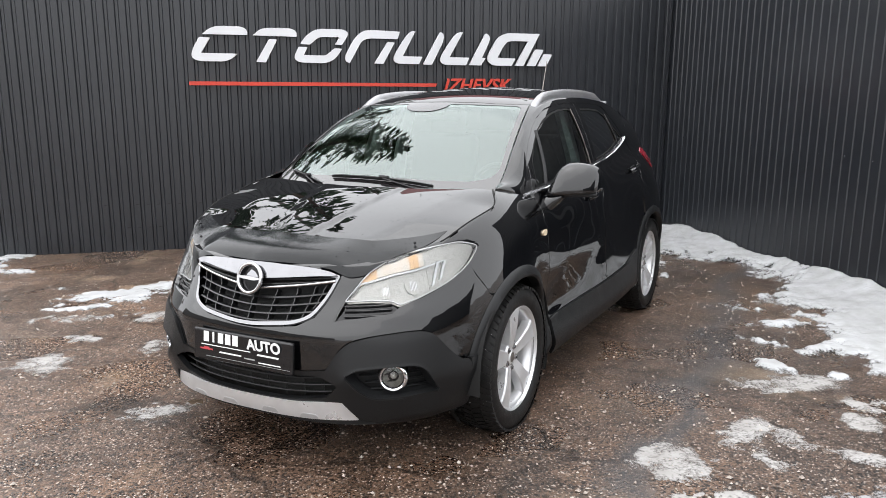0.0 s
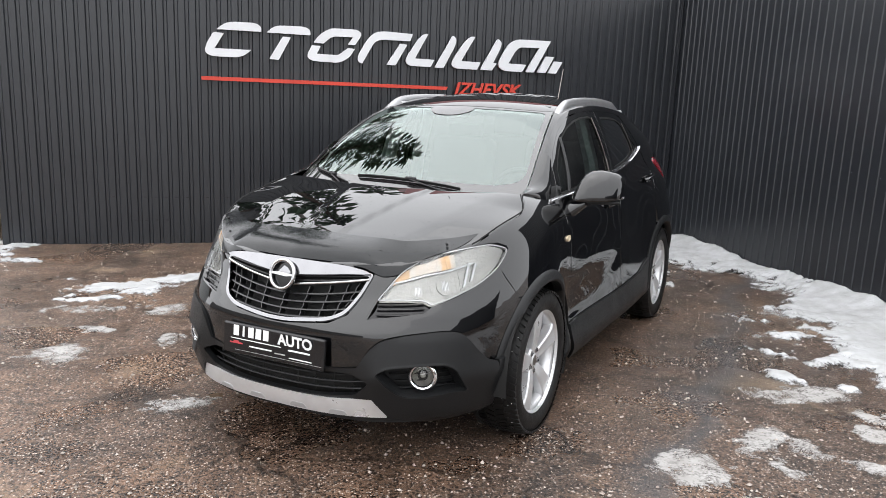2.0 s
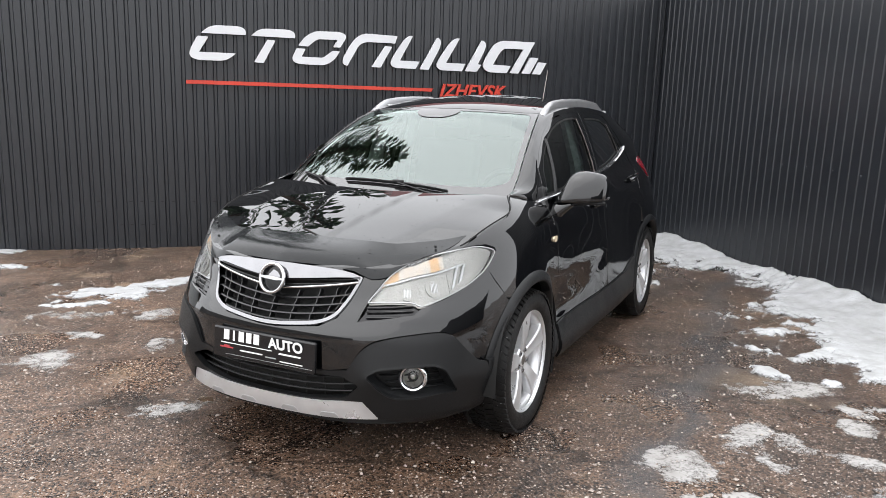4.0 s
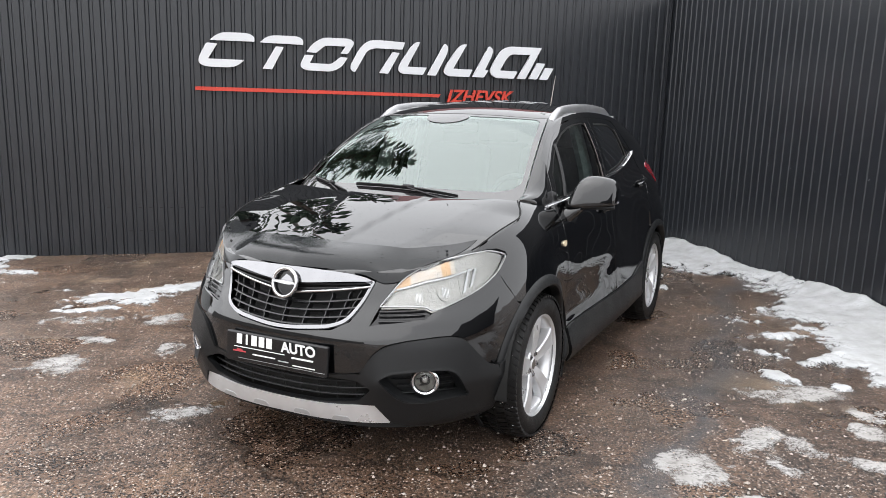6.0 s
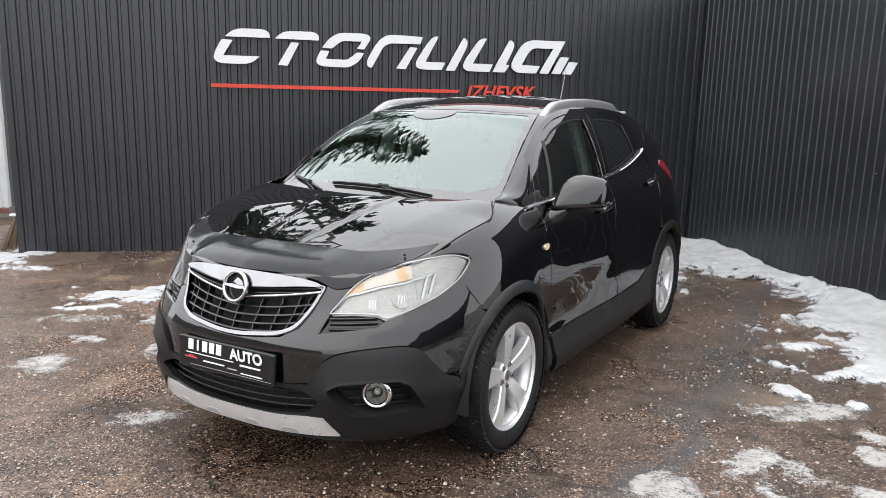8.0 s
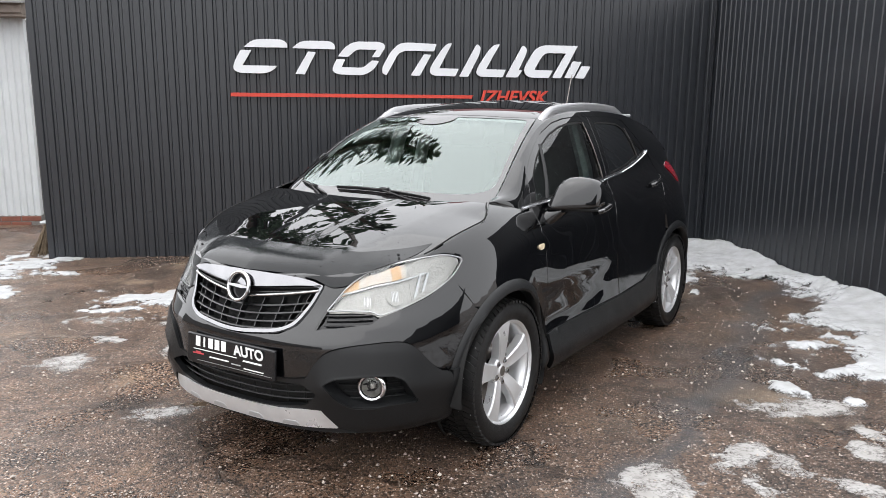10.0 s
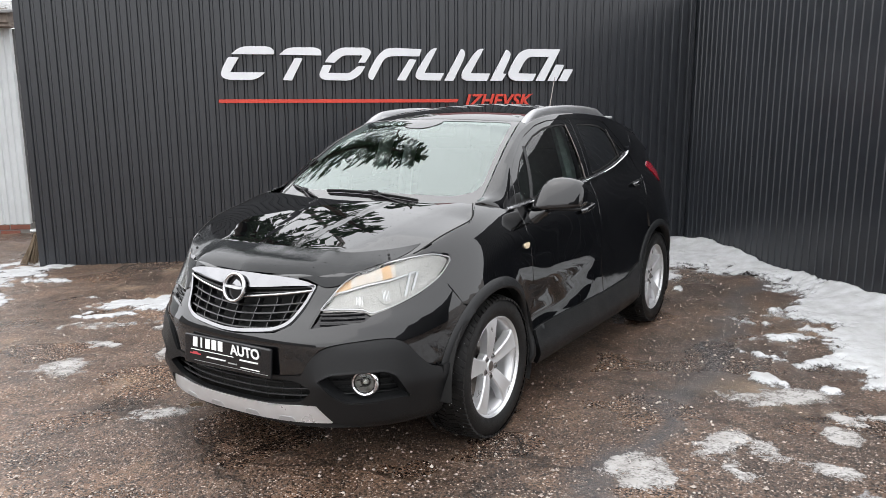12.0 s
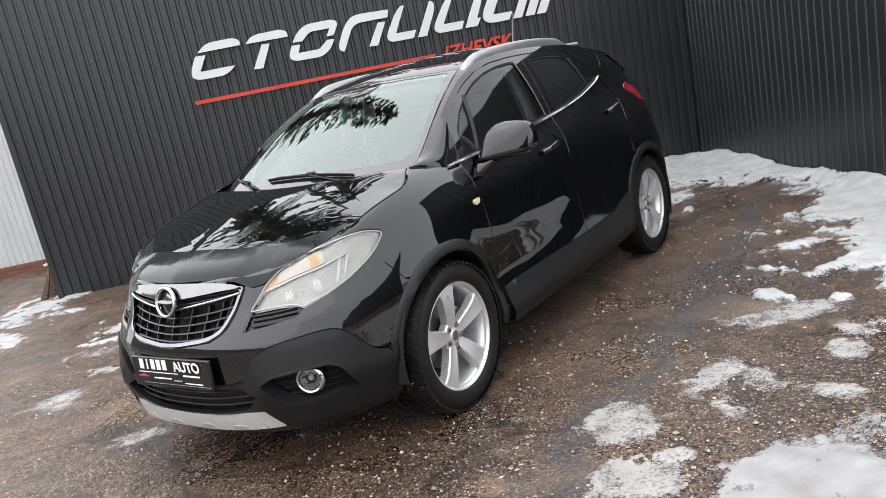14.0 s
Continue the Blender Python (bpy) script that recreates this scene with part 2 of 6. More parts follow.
def asphalt():
    """Worn wet asphalt with open stones, brown mud, grey cracked seams and small puddles."""
    m = bpy.data.materials.new("worn_wet_asphalt")
    m.use_nodes = True
    n, k = m.node_tree.nodes, m.node_tree.links
    b = n["Principled BSDF"]
    co = n.new("ShaderNodeTexCoord")

    def tex(kind, scale, detail=5.0):
        t = n.new(kind)
        t.inputs["Scale"].default_value = scale
        if "Detail" in t.inputs:
            t.inputs["Detail"].default_value = 0.0 if "Voronoi" in kind else detail
        k.new(co.outputs["Object"], t.inputs["Vector"])
        return t

    def ramp(src, stops):
        r = n.new("ShaderNodeValToRGB")
        e = r.color_ramp.elements
        e[0].position, e[0].color = stops[0][0], (*stops[0][1], 1)
        e[1].position, e[1].color = stops[1][0], (*stops[1][1], 1)
        for p, c in stops[2:]:
            q = e.new(p)
            q.color = (*c, 1)
        k.new(src, r.inputs["Fac"])
        return r.outputs[0]

    def mix(a, c, f, kind="MIX"):
        x = n.new("ShaderNodeMix")
        x.data_type, x.blend_type = "RGBA", kind
        for sock, v in (("A", a), ("B", c), ("Factor", f)):
            if isinstance(v, (tuple, float)):
                x.inputs[sock].default_value = (*v, 1) if isinstance(v, tuple) else v
            else:
                k.new(v, x.inputs[sock])
        return x.outputs["Result"]

    big = tex("ShaderNodeTexNoise", 0.9, 6)
    mid = tex("ShaderNodeTexNoise", 5.0, 6)
    stones = tex("ShaderNodeTexVoronoi", 105.0)
    chunk = tex("ShaderNodeTexVoronoi", 44.0)
    fine = tex("ShaderNodeTexVoronoi", 230.0)
    mud = ramp(big.outputs["Fac"], [(0.36, (0.070, 0.046, 0.034)), (0.56, (0.105, 0.065, 0.044)), (0.70, (0.160, 0.105, 0.071))])
    patchy = ramp(mid.outputs["Fac"], [(0.35, (0.70, 0.69, 0.68)), (0.66, (1.25, 1.23, 1.20))])
    col = mix(mud, patchy, 1.0, "MULTIPLY")
    tone = n.new("ShaderNodeSeparateColor")
    k.new(stones.outputs["Color"], tone.inputs[0])
    pale = ramp(tone.outputs[0], [(0.70, (0.0, 0.0, 0.0)), (0.86, (1.0, 1.0, 1.0))])
    near = ramp(stones.outputs["Distance"], [(0.34, (1.0, 1.0, 1.0)), (0.56, (0.0, 0.0, 0.0))])
    isle = mix(pale, near, 1.0, "MULTIPLY")
    col = mix(col, (0.44, 0.38, 0.33), mix((0.0, 0.0, 0.0), (0.70, 0.70, 0.70), isle))
    dark = ramp(tone.outputs[1], [(0.18, (0.14, 0.14, 0.14)), (0.50, (1.08, 1.08, 1.08))])
    col = mix(col, dark, 1.0, "MULTIPLY")
    lump = n.new("ShaderNodeSeparateColor")
    k.new(chunk.outputs["Color"], lump.inputs[0])
    bits = mix(ramp(lump.outputs[0], [(0.66, (0.0, 0.0, 0.0)), (0.80, (1.0, 1.0, 1.0))]), ramp(chunk.outputs["Distance"], [(0.25, (1.0, 1.0, 1.0)), (0.42, (0.0, 0.0, 0.0))]), 1.0, "MULTIPLY")
    col = mix(col, mix(col, (0.34, 0.33, 0.32), 1.0, "MULTIPLY"), bits)
    # sandy stains, ground colour paler towards the left, hairline cracks
    sand = ramp(tex("ShaderNodeTexNoise", 1.25, 4).outputs["Fac"], [(0.60, (0.0, 0.0, 0.0)), (0.70, (0.32, 0.32, 0.32))])
    col = mix(col, (0.34, 0.25, 0.165), sand)
    where = n.new("ShaderNodeSeparateXYZ")
    k.new(co.outputs["Object"], where.inputs[0])
    span = n.new("ShaderNodeMapRange")
    span.inputs["From Min"].default_value, span.inputs["From Max"].default_value = 0.6, -1.4
    span.inputs["To Min"].default_value, span.inputs["To Max"].default_value = 0.0, 0.42
    k.new(where.outputs[0], span.inputs["Value"])
    col = mix(col, mix(col, (1.9, 1.85, 1.8), 1.0, "MULTIPLY"), span.outputs[0])
    warp = n.new("ShaderNodeVectorMath")
    warp.operation = "MULTIPLY_ADD"
    warp.inputs[1].default_value = (0.35, 0.35, 0.35)
    k.new(tex("ShaderNodeTexNoise", 3.0, 5).outputs["Color"], warp.inputs[0])
    k.new(co.outputs["Object"], warp.inputs[2])
    crack = n.new("ShaderNodeTexVoronoi")
    crack.feature = "DISTANCE_TO_EDGE"
    crack.inputs["Scale"].default_value = 0.9
    k.new(warp.outputs[0], crack.inputs["Vector"])
    line_dark = ramp(crack.outputs["Distance"], [(0.004, (0.35, 0.35, 0.35)), (0.016, (1.0, 1.0, 1.0))])
    col = mix(col, line_dark, 0.8, "MULTIPLY")
    # a filled grey seam that wanders across the yard
    sep = n.new("ShaderNodeSeparateXYZ")
    k.new(co.outputs["Object"], sep.inputs[0])

    def calc(op, a, c):
        q = n.new("ShaderNodeMath")
        q.operation = op
        for i, w in enumerate((a, c)):
            if isinstance(w, float):
                q.inputs[i].default_value = w
            elif w is not None:
                k.new(w, q.inputs[i])
        return q.outputs[0]
    line = calc("SUBTRACT", calc("MULTIPLY", sep.outputs[0], 0.79), calc("MULTIPLY", sep.outputs[1], 0.61))
    sway = calc("MULTIPLY", calc("SUBTRACT", tex("ShaderNodeTexNoise", 1.7, 6).outputs["Fac"], 0.5), 0.9)
    away = calc("ABSOLUTE", calc("ADD", calc("ADD", line, 0.50), sway), None)
    seam = ramp(away, [(0.015, (0.55, 0.55, 0.55)), (0.15, (0.0, 0.0, 0.0))])
    col = mix(col, (0.052, 0.055, 0.060), seam)
    k.new(col, b.inputs["Base Color"])
    wet = ramp(tex("ShaderNodeTexNoise", 1.6, 7).outputs["Fac"], [(0.38, (0.20, 0.20, 0.20)), (0.62, (0.50, 0.50, 0.50))])
    k.new(wet, b.inputs["Roughness"])
    h = mix(mix(stones.outputs["Distance"], fine.outputs["Distance"], 0.3), chunk.outputs["Distance"], 0.22)
    bp = n.new("ShaderNodeBump")
    bp.invert = True
    bp.inputs["Strength"].default_value, bp.inputs["Distance"].default_value = 0.75, 0.006
    k.new(h, bp.inputs["Height"])
    k.new(bp.outputs[0], b.inputs["Normal"])
    return m


ASPHALT = asphalt()


# ---- mesh helpers ----
def part(name, data, mat, parent=None, label=""):
    """One mesh object from a bmesh or from (vertices, faces), under a thing or a part."""
    me = bpy.data.meshes.new(name)
    if isinstance(data, bmesh.types.BMesh):
        data.to_mesh(me)
        data.free()
    else:
        me.from_pydata([tuple(map(float, v)) for v in data[0]], [], [tuple(map(int, f)) for f in data[1]])
    me.materials.append(mat)
    me.update()
    ob = new(name, me)
    if parent is not None:
        ob.parent = parent
    return tagged(ob, label)


def smooth(ob, angle=35.0):
    ob.data.shade_smooth()
    ob.data.set_sharp_from_angle(angle=radians(angle))
    return ob


def empty(name, m, label, category, group=""):
    ob = new(name)
    ob.empty_display_size = 0.2
    ob.matrix_world = m
    return tagged(ob, label, category, group)


def box(bm, size, m, bevel=0.0, segs=2):
    """A bevelled block of that size at the pose m."""
    g = bmesh.ops.create_cube(bm, size=1.0, matrix=m @ Matrix.Diagonal((*size, 1)))
    if bevel:
        es = list({e for v in g["verts"] for e in v.link_edges})
        bmesh.ops.bevel(bm, geom=es, offset=bevel, segments=segs, affect="EDGES", profile=0.5)
    return bm


def rounded(pts, r=0.01, n=4):
    """A closed outline with its corners rounded; a point may carry its own radius as a third number."""
    out = []
    k = len(pts)
    for i in range(k):
        p, a, b = (np.array(pts[j][:2], float) for j in (i, i - 1, (i + 1) % k))
        rr = pts[i][2] if len(pts[i]) > 2 else r
        la, lb = np.linalg.norm(a - p), np.linalg.norm(b - p)
        da, db = min(rr, la * 0.49), min(rr, lb * 0.49)
        if rr <= 0:
            out.append(p)
            continue
        s, e = p + (a - p) / la * da, p + (b - p) / lb * db
        for j in range(n + 1):
            t = j / n
            out.append((1 - t) ** 2 * s + 2 * t * (1 - t) * p + t * t * e)
    return np.array(out)


def dense(poly, step):
    """The same outline with no edge longer than step."""
    out = []
    for i in range(len(poly)):
        a, b = poly[i], poly[(i + 1) % len(poly)]
        d = np.linalg.norm(b - a)
        if d < 1e-6:
            continue
        k = max(1, int(math.ceil(d / step)))
        out += [a + (b - a) * j / k for j in range(k)]
    return np.array(out)


def inside(p, poly):
    """Which of the points p lie inside the outline."""
    x, y = p[:, 0], p[:, 1]
    r = np.zeros(len(p), bool)
    for i in range(len(poly)):
        (x1, y1), (x2, y2) = poly[i], poly[i - 1]
        c = (y1 > y) != (y2 > y)
        with np.errstate(divide="ignore", invalid="ignore"):
            r ^= c & (x < (x2 - x1) * (y - y1) / (y2 - y1) + x1)
    return r


LAST_NORMALS = [None]
FAIR = (PAINT, PAINT_FILM, CERAMIC, SMOKE, SCREEN, SIDE_GLASS, PRIVACY, CLEAR)


def panel_mesh(poly, surf, step=0.03, holes=(), lift=0.0, depth=0.012, rounding=0.0025):
    """A shaped panel: the outline filled with a net, laid on the surface and folded back along its rim."""
    from mathutils.geometry import delaunay_2d_cdt
    rings = [dense(np.asarray(poly, float), step)] + [dense(np.asarray(h, float), step) for h in holes]
    pts = [q for r in rings for q in r]
    edges, base = [], 0
    for r in rings:
        edges += [(base + i, base + (i + 1) % len(r)) for i in range(len(r))]
        base += len(r)
    lo, hi = rings[0].min(0), rings[0].max(0)
    gx, gy = np.arange(lo[0] + step / 2, hi[0], step), np.arange(lo[1] + step / 2, hi[1], step)
    g = np.stack(np.meshgrid(gx, gy, indexing="ij"), -1).reshape(-1, 2)
    if len(g):
        ok = inside(g, rings[0])
        for h in rings[1:]:
            ok &= ~inside(g, h)
        b = np.array(pts)
        g = g[ok]
        if len(g):
            near = np.array([np.min(((b - q) ** 2).sum(1)) for q in g])
            g = g[near > (0.45 * step) ** 2]
        pts += list(g)
    vs, _, fs, vo, _, _ = delaunay_2d_cdt([Vector(p) for p in pts], edges, [], 0, 1e-7)
    v2 = np.array([tuple(v) for v in vs])
    cen = np.array([v2[list(f)].mean(0) for f in fs])
    keep = inside(cen, rings[0])
    for h in rings[1:]:
        keep &= ~inside(cen, h)
    faces = [tuple(f) for f, q in zip(fs, keep) if q]
    e = 1e-3
    p0 = surf(v2)
    du, dv = surf(v2 + (e, 0)) - surf(v2 - (e, 0)), surf(v2 + (0, e)) - surf(v2 - (0, e))
    nrm = np.cross(du, dv)
    nrm /= np.linalg.norm(nrm, axis=1)[:, None] + 1e-12
    if np.mean((nrm * (p0 - np.array([-1.3, 0, 0.6]))).sum(1)) < 0:
        nrm = -nrm
    top = p0 + nrm * lift
    a, b, c = top[faces[0][0]], top[faces[0][1]], top[faces[0][2]]
    flip = sum(np.dot(np.cross(top[f[1]] - top[f[0]], top[f[2]] - top[f[0]]), nrm[f[0]]) for f in faces[:40]) < 0
    faces = [f[::-1] if flip else f for f in faces]
    verts = list(top)
    norms = list(nrm)
    seen = {}
    for f in faces:
        for i in range(3):
            q = (f[i], f[(i + 1) % 3])
            if (q[1], q[0]) in seen:
                del seen[(q[1], q[0])]
            else:
                seen[q] = 1
    if depth > 0:
        low = {}
        for q in seen:
            for w in q:
                if w not in low:
                    low[w] = len(verts)
                    verts.append(top[w] - nrm[w] * depth)
                    norms.append(nrm[w])
        faces += [(q[1], q[0], low[q[0]], low[q[1]]) for q in seen]
    LAST_NORMALS[0] = norms
    return verts, faces


def panel(name, poly, surf, mat, parent, label="", both=False, **kw):
    """A panel as a part, shaded by the surface's own bend; both: with its mirror twin on the car's other side."""
    v, f = panel_mesh(poly, surf, **kw)
    n = LAST_NORMALS[0]
    for side in ((1, -1) if both else (1,)):
        ob = part(name, ([(p[0], p[1] * side, p[2]) for p in v], f if side > 0 else [q[::-1] for q in f]), mat, parent, label)
        if mat not in FAIR:
            smooth(ob, 40)
            continue
        ob.data.shade_smooth()
        ob.data.normals_split_custom_set_from_vertices([(q[0], q[1] * side, q[2]) for q in n])
    return ob


def tube(path, r, sides=10, closed=False, flat=1.0):
    """A round (or flattened) rod along a path of points; r may be one radius or one a point."""
    p = np.array(path, float)
    k = len(p)
    rs = np.full(k, r) if np.isscalar(r) else np.array(r, float)
    d = np.gradient(p, axis=0) if not closed else np.roll(p, -1, 0) - np.roll(p, 1, 0)
    verts, faces = [], []
    for i in range(k):
        t = Vector(d[i]).normalized()
        ref = Vector((0, 0, 1)) if abs(t.z) < 0.95 else Vector((1, 0, 0))
        a = t.cross(ref).normalized()
        b = a.cross(t)
        for j in range(sides):
            w = 2 * math.pi * j / sides
            verts.append(Vector(p[i]) + a * math.cos(w) * rs[i] + b * math.sin(w) * rs[i] * flat)
    for i in range(k if closed else k - 1):
        for j in range(sides):
            n0, n1 = i * sides, ((i + 1) % k) * sides
            faces.append((n0 + j, n0 + (j + 1) % sides, n1 + (j + 1) % sides, n1 + j))
    if not closed:
        faces += [tuple(range(sides))[::-1], tuple(range((k - 1) * sides, k * sides))]
    return verts, faces


def lathe(profile, n=48, axis="y"):
    """Turns (radius, along) round the axis."""
    verts, faces = [], []
    k = len(profile)
    for i in range(n):
        a = 2 * math.pi * i / n
        for r, h in profile:
            verts.append({"y": (r * math.cos(a), h, r * math.sin(a)), "x": (h, r * math.cos(a), r * math.sin(a)), "z": (r * math.cos(a), r * math.sin(a), h)}[axis])
    for i in range(n):
        for j in range(k - 1):
            a, b = i * k + j, ((i + 1) % n) * k + j
            faces.append((a, a + 1, b + 1, b))
    return verts, faces


def slab(outline2, depth, to3, bevel=0.0):
    """An outline extruded by depth; to3 maps (a, b, height) to a place."""
    bm = bmesh.new()
    vs = [bm.verts.new(to3(a, b, depth)) for a, b in outline2]
    f = bm.faces.new(vs)
    r = bmesh.ops.extrude_face_region(bm, geom=[f])
    low = [g for g in r["geom"] if isinstance(g, bmesh.types.BMVert)]
    for v, (a, b) in zip(low, [(0, 0)] * len(low)):
        pass
    back = Vector(to3(0, 0, 0)) - Vector(to3(0, 0, depth))
    bmesh.ops.translate(bm, verts=low, vec=back)
    bm.normal_update()
    bmesh.ops.recalc_face_normals(bm, faces=bm.faces)
    if bevel:
        es = [e for e in bm.edges if any(f2.calc_area() > 0 and len(f2.verts) > 4 for f2 in e.link_faces)]
        bmesh.ops.bevel(bm, geom=es, offset=bevel, segments=1, affect="EDGES")
    return bm


def lattice_noise(x, y, scale, seed=0, octaves=4):
    """Smooth noise in the plane, about -1 to 1."""
    rng = np.random.RandomState(seed)
    tab = rng.rand(256, 256) * 2 - 1
    out, amp, tot = 0.0, 1.0, 0.0
    for o in range(octaves):
        u, v = x * scale + 17.3 * o, y * scale + 5.1 * o
        i, j = np.floor(u).astype(int), np.floor(v).astype(int)
        fu, fv = u - i, v - j
        fu, fv = fu * fu * (3 - 2 * fu), fv * fv * (3 - 2 * fv)
        a, b = tab[i % 256, j % 256], tab[(i + 1) % 256, j % 256]
        c, d = tab[i % 256, (j + 1) % 256], tab[(i + 1) % 256, (j + 1) % 256]
        out = out + amp * ((a * (1 - fu) + b * fu) * (1 - fv) + (c * (1 - fu) + d * fu) * fv)
        tot += amp
        amp, scale = amp * 0.5, scale * 2
    return out / tot * 1.6


# ---- the car's outer surfaces: x forward from the front axle, y to its left, z up from the ground ----
def outline():
    """Plan outline of half the body, from the middle of the nose to the middle of the tail: length, x, y, normal."""
    pts = []
    for i in range(161):
        a = i / 160 * math.pi / 2
        pts.append((-0.1 + 0.98 * math.cos(a) ** (2 / 2.7), 0.87 * math.sin(a) ** (2 / 2.7)))
    for i in range(1, 120):
        pts.append((-0.1 - i / 120 * 2.5, 0.87))
    for i in range(121):
        a = (1 - i / 120) * math.pi / 2
        pts.append((-2.6 - 0.72 * math.cos(a) ** (2 / 3.2), 0.87 * math.sin(a) ** (2 / 3.2)))
    p = np.array(pts)
    d = np.gradient(p, axis=0)
    d /= np.linalg.norm(d, axis=1)[:, None] + 1e-12
    n = np.stack((-d[:, 1], d[:, 0]), 1) * -1
    n = n * np.sign((n * (p - np.array([-1.3, 0.0]))).sum(1))[:, None]
    n[0], n[-1] = (1, 0), (-1, 0)
    s = np.concatenate(([0], np.cumsum(np.linalg.norm(np.diff(p, axis=0), axis=1))))
    return s, p, n


OUT_S, OUT_P, OUT_N = outline()


def u_of_x(x):
    """Length along the outline at a place x on the side."""
    return np.interp(-np.asarray(x, float), -OUT_P[:, 0], OUT_S)


# stations round the body: length along the outline, then (z, inset) at eleven levels from sill to shoulder
U0 = float(u_of_x(-0.1))
STATIONS = [
    (0.0, [(.18, .12), (.24, .03), (.33, .01), (.48, .0), (.58, .0), (.66, .03), (.74, .068), (.82, .09), (.87, .12), (.905, .18), (.93, .27)]),
    (0.5, [(.18, .12), (.24, .03), (.33, .01), (.48, .0), (.58, .0), (.66, .03), (.74, .08), (.82, .115), (.88, .16), (.92, .23), (.945, .32)]),
    (0.95, [(.18, .13), (.25, .04), (.35, .015), (.48, .0), (.58, .0), (.68, .012), (.76, .04), (.84, .072), (.91, .096), (.957, .125), (.992, .205)]),
    (U0 - 0.1, [(.20, .10), (.28, .03), (.43, .005), (.58, -.010), (.70, -.010), (.80, .006), (.88, .020), (.955, .042), (1.02, .076), (1.078, .132), (1.118, .220)]),
    (U0 + 0.08, [(.20, .095), (.29, .032), (.42, .026), (.56, .010), (.69, .0), (.80, .010), (.89, .023), (.965, .044), (1.03, .079), (1.088, .130), (1.135, .215)]),
    (U0 + 0.3, [(.20, .060), (.30, .008), (.42, .030), (.50, .040), (.60, .036), (.70, .022), (.86, .027), (.97, .050), (1.035, .090), (1.078, .125), (1.125, .195)]),
    (U0 + 0.6, [(.20, .050), (.30, -.002), (.42, .026), (.50, .038), (.60, .0345), (.70, .025), (.86, .034), (.975, .058), (1.045, .090), (1.080, .120), (1.110, .180)]),
    (U0 + 1.0, [(.20, .050), (.30, -.006), (.42, .014), (.53, .0295), (.61, .0325), (.70, .029), (.86, .036), (.98, .058), (1.052, .088), (1.090, .112), (1.125, .165)]),
    (U0 + 1.3, [(.20, .050), (.30, -.010), (.42, .006), (.55, .019), (.66, .027), (.74, .0285), (.86, .037), (.98, .058), (1.062, .085), (1.102, .105), (1.142, .150)]),
    (U0 + 1.95, [(.20, .060), (.30, -.006), (.42, .002), (.55, .011), (.68, .019), (.80, .029), (.92, .045), (1.03, .070), (1.13, .11), (1.19, .14), (1.23, .18)]),
    (U0 + 2.5, [(.20, .09), (.30, .03), (.45, .0), (.60, -.012), (.72, -.010), (.82, .0), (.95, .03), (1.08, .08), (1.18, .14), (1.25, .185), (1.30, .23)]),
    (U0 + 3.1, [(.22, .10), (.32, .02), (.45, .0), (.60, .0), (.72, .01), (.82, .03), (.95, .06), (1.08, .10), (1.18, .15), (1.26, .20), (1.32, .25)]),
    (float(OUT_S[-1]), [(.24, .10), (.34, .02), (.45, .0), (.60, .0), (.72, .02), (.82, .04), (.95, .06), (1.08, .09), (1.18, .13), (1.26, .18), (1.32, .24)]),
]
ST_U = np.array([s[0] for s in STATIONS])
ST_Z = np.array([[q[0] for q in s[1]] for s in STATIONS])
ST_D = np.array([[q[1] for q in s[1]] for s in STATIONS])


def slopes(x, y):
    """Slopes for a smooth curve without overshoot through (x, y), along the first axis."""
    h = np.diff(x, axis=0)
    d = np.diff(y, axis=0) / h
    m = np.zeros_like(y)
    m[1:-1] = np.where(d[:-1] * d[1:] > 0, 2 * d[:-1] * d[1:] / (d[:-1] + d[1:] + 1e-12 * np.sign(d[:-1] + d[1:] + 1e-15)), 0)
    m[0], m[-1] = d[0], d[-1]
    return m


def curve(xs, ys):
    """A smooth function of one variable through the given points."""
    xs, ys = np.array(xs, float), np.array(ys, float)
    if xs[0] > xs[-1]:
        xs, ys = xs[::-1], ys[::-1]
    m = slopes(xs, ys)

    def f(x):
        x = np.asarray(x, float)
        i = np.clip(np.searchsorted(xs, x) - 1, 0, len(xs) - 2)
        h = xs[i + 1] - xs[i]
        t = np.clip((x - xs[i]) / h, -0.3, 1.3)
        return (ys[i] * (1 + 2 * t) * (1 - t) ** 2 + m[i] * h * t * (1 - t) ** 2 + ys[i + 1] * t * t * (3 - 2 * t) + m[i + 1] * h * t * t * (t - 1))
    return f


def spline(xs, ys):
    """A curve of even bend (natural cubic) through the given points."""
    xs, ys = np.array(xs, float), np.array(ys, float)
    if xs[0] > xs[-1]:
        xs, ys = xs[::-1], ys[::-1]
    n, h = len(xs), np.diff(xs)
    a, b = np.eye(n), np.zeros(n)
    for i in range(1, n - 1):
        a[i, i - 1:i + 2] = h[i - 1], 2 * (h[i - 1] + h[i]), h[i]
        b[i] = 6 * ((ys[i + 1] - ys[i]) / h[i] - (ys[i] - ys[i - 1]) / h[i - 1])
    m = np.linalg.solve(a, b)

    def f(x):
        x = np.asarray(x, float)
        i = np.clip(np.searchsorted(xs, x) - 1, 0, n - 2)
        p, q, k = xs[i + 1] - x, x - xs[i], h[i]
        return (m[i] * p ** 3 + m[i + 1] * q ** 3) / (6 * k) + (ys[i] / k - m[i] * k / 6) * p + (ys[i + 1] / k - m[i + 1] * k / 6) * q
    return f


LEVEL_Z = [spline(ST_U, ST_Z[:, j]) for j in range(11)]
LEVEL_D = [spline(ST_U, ST_D[:, j]) for j in range(11)]


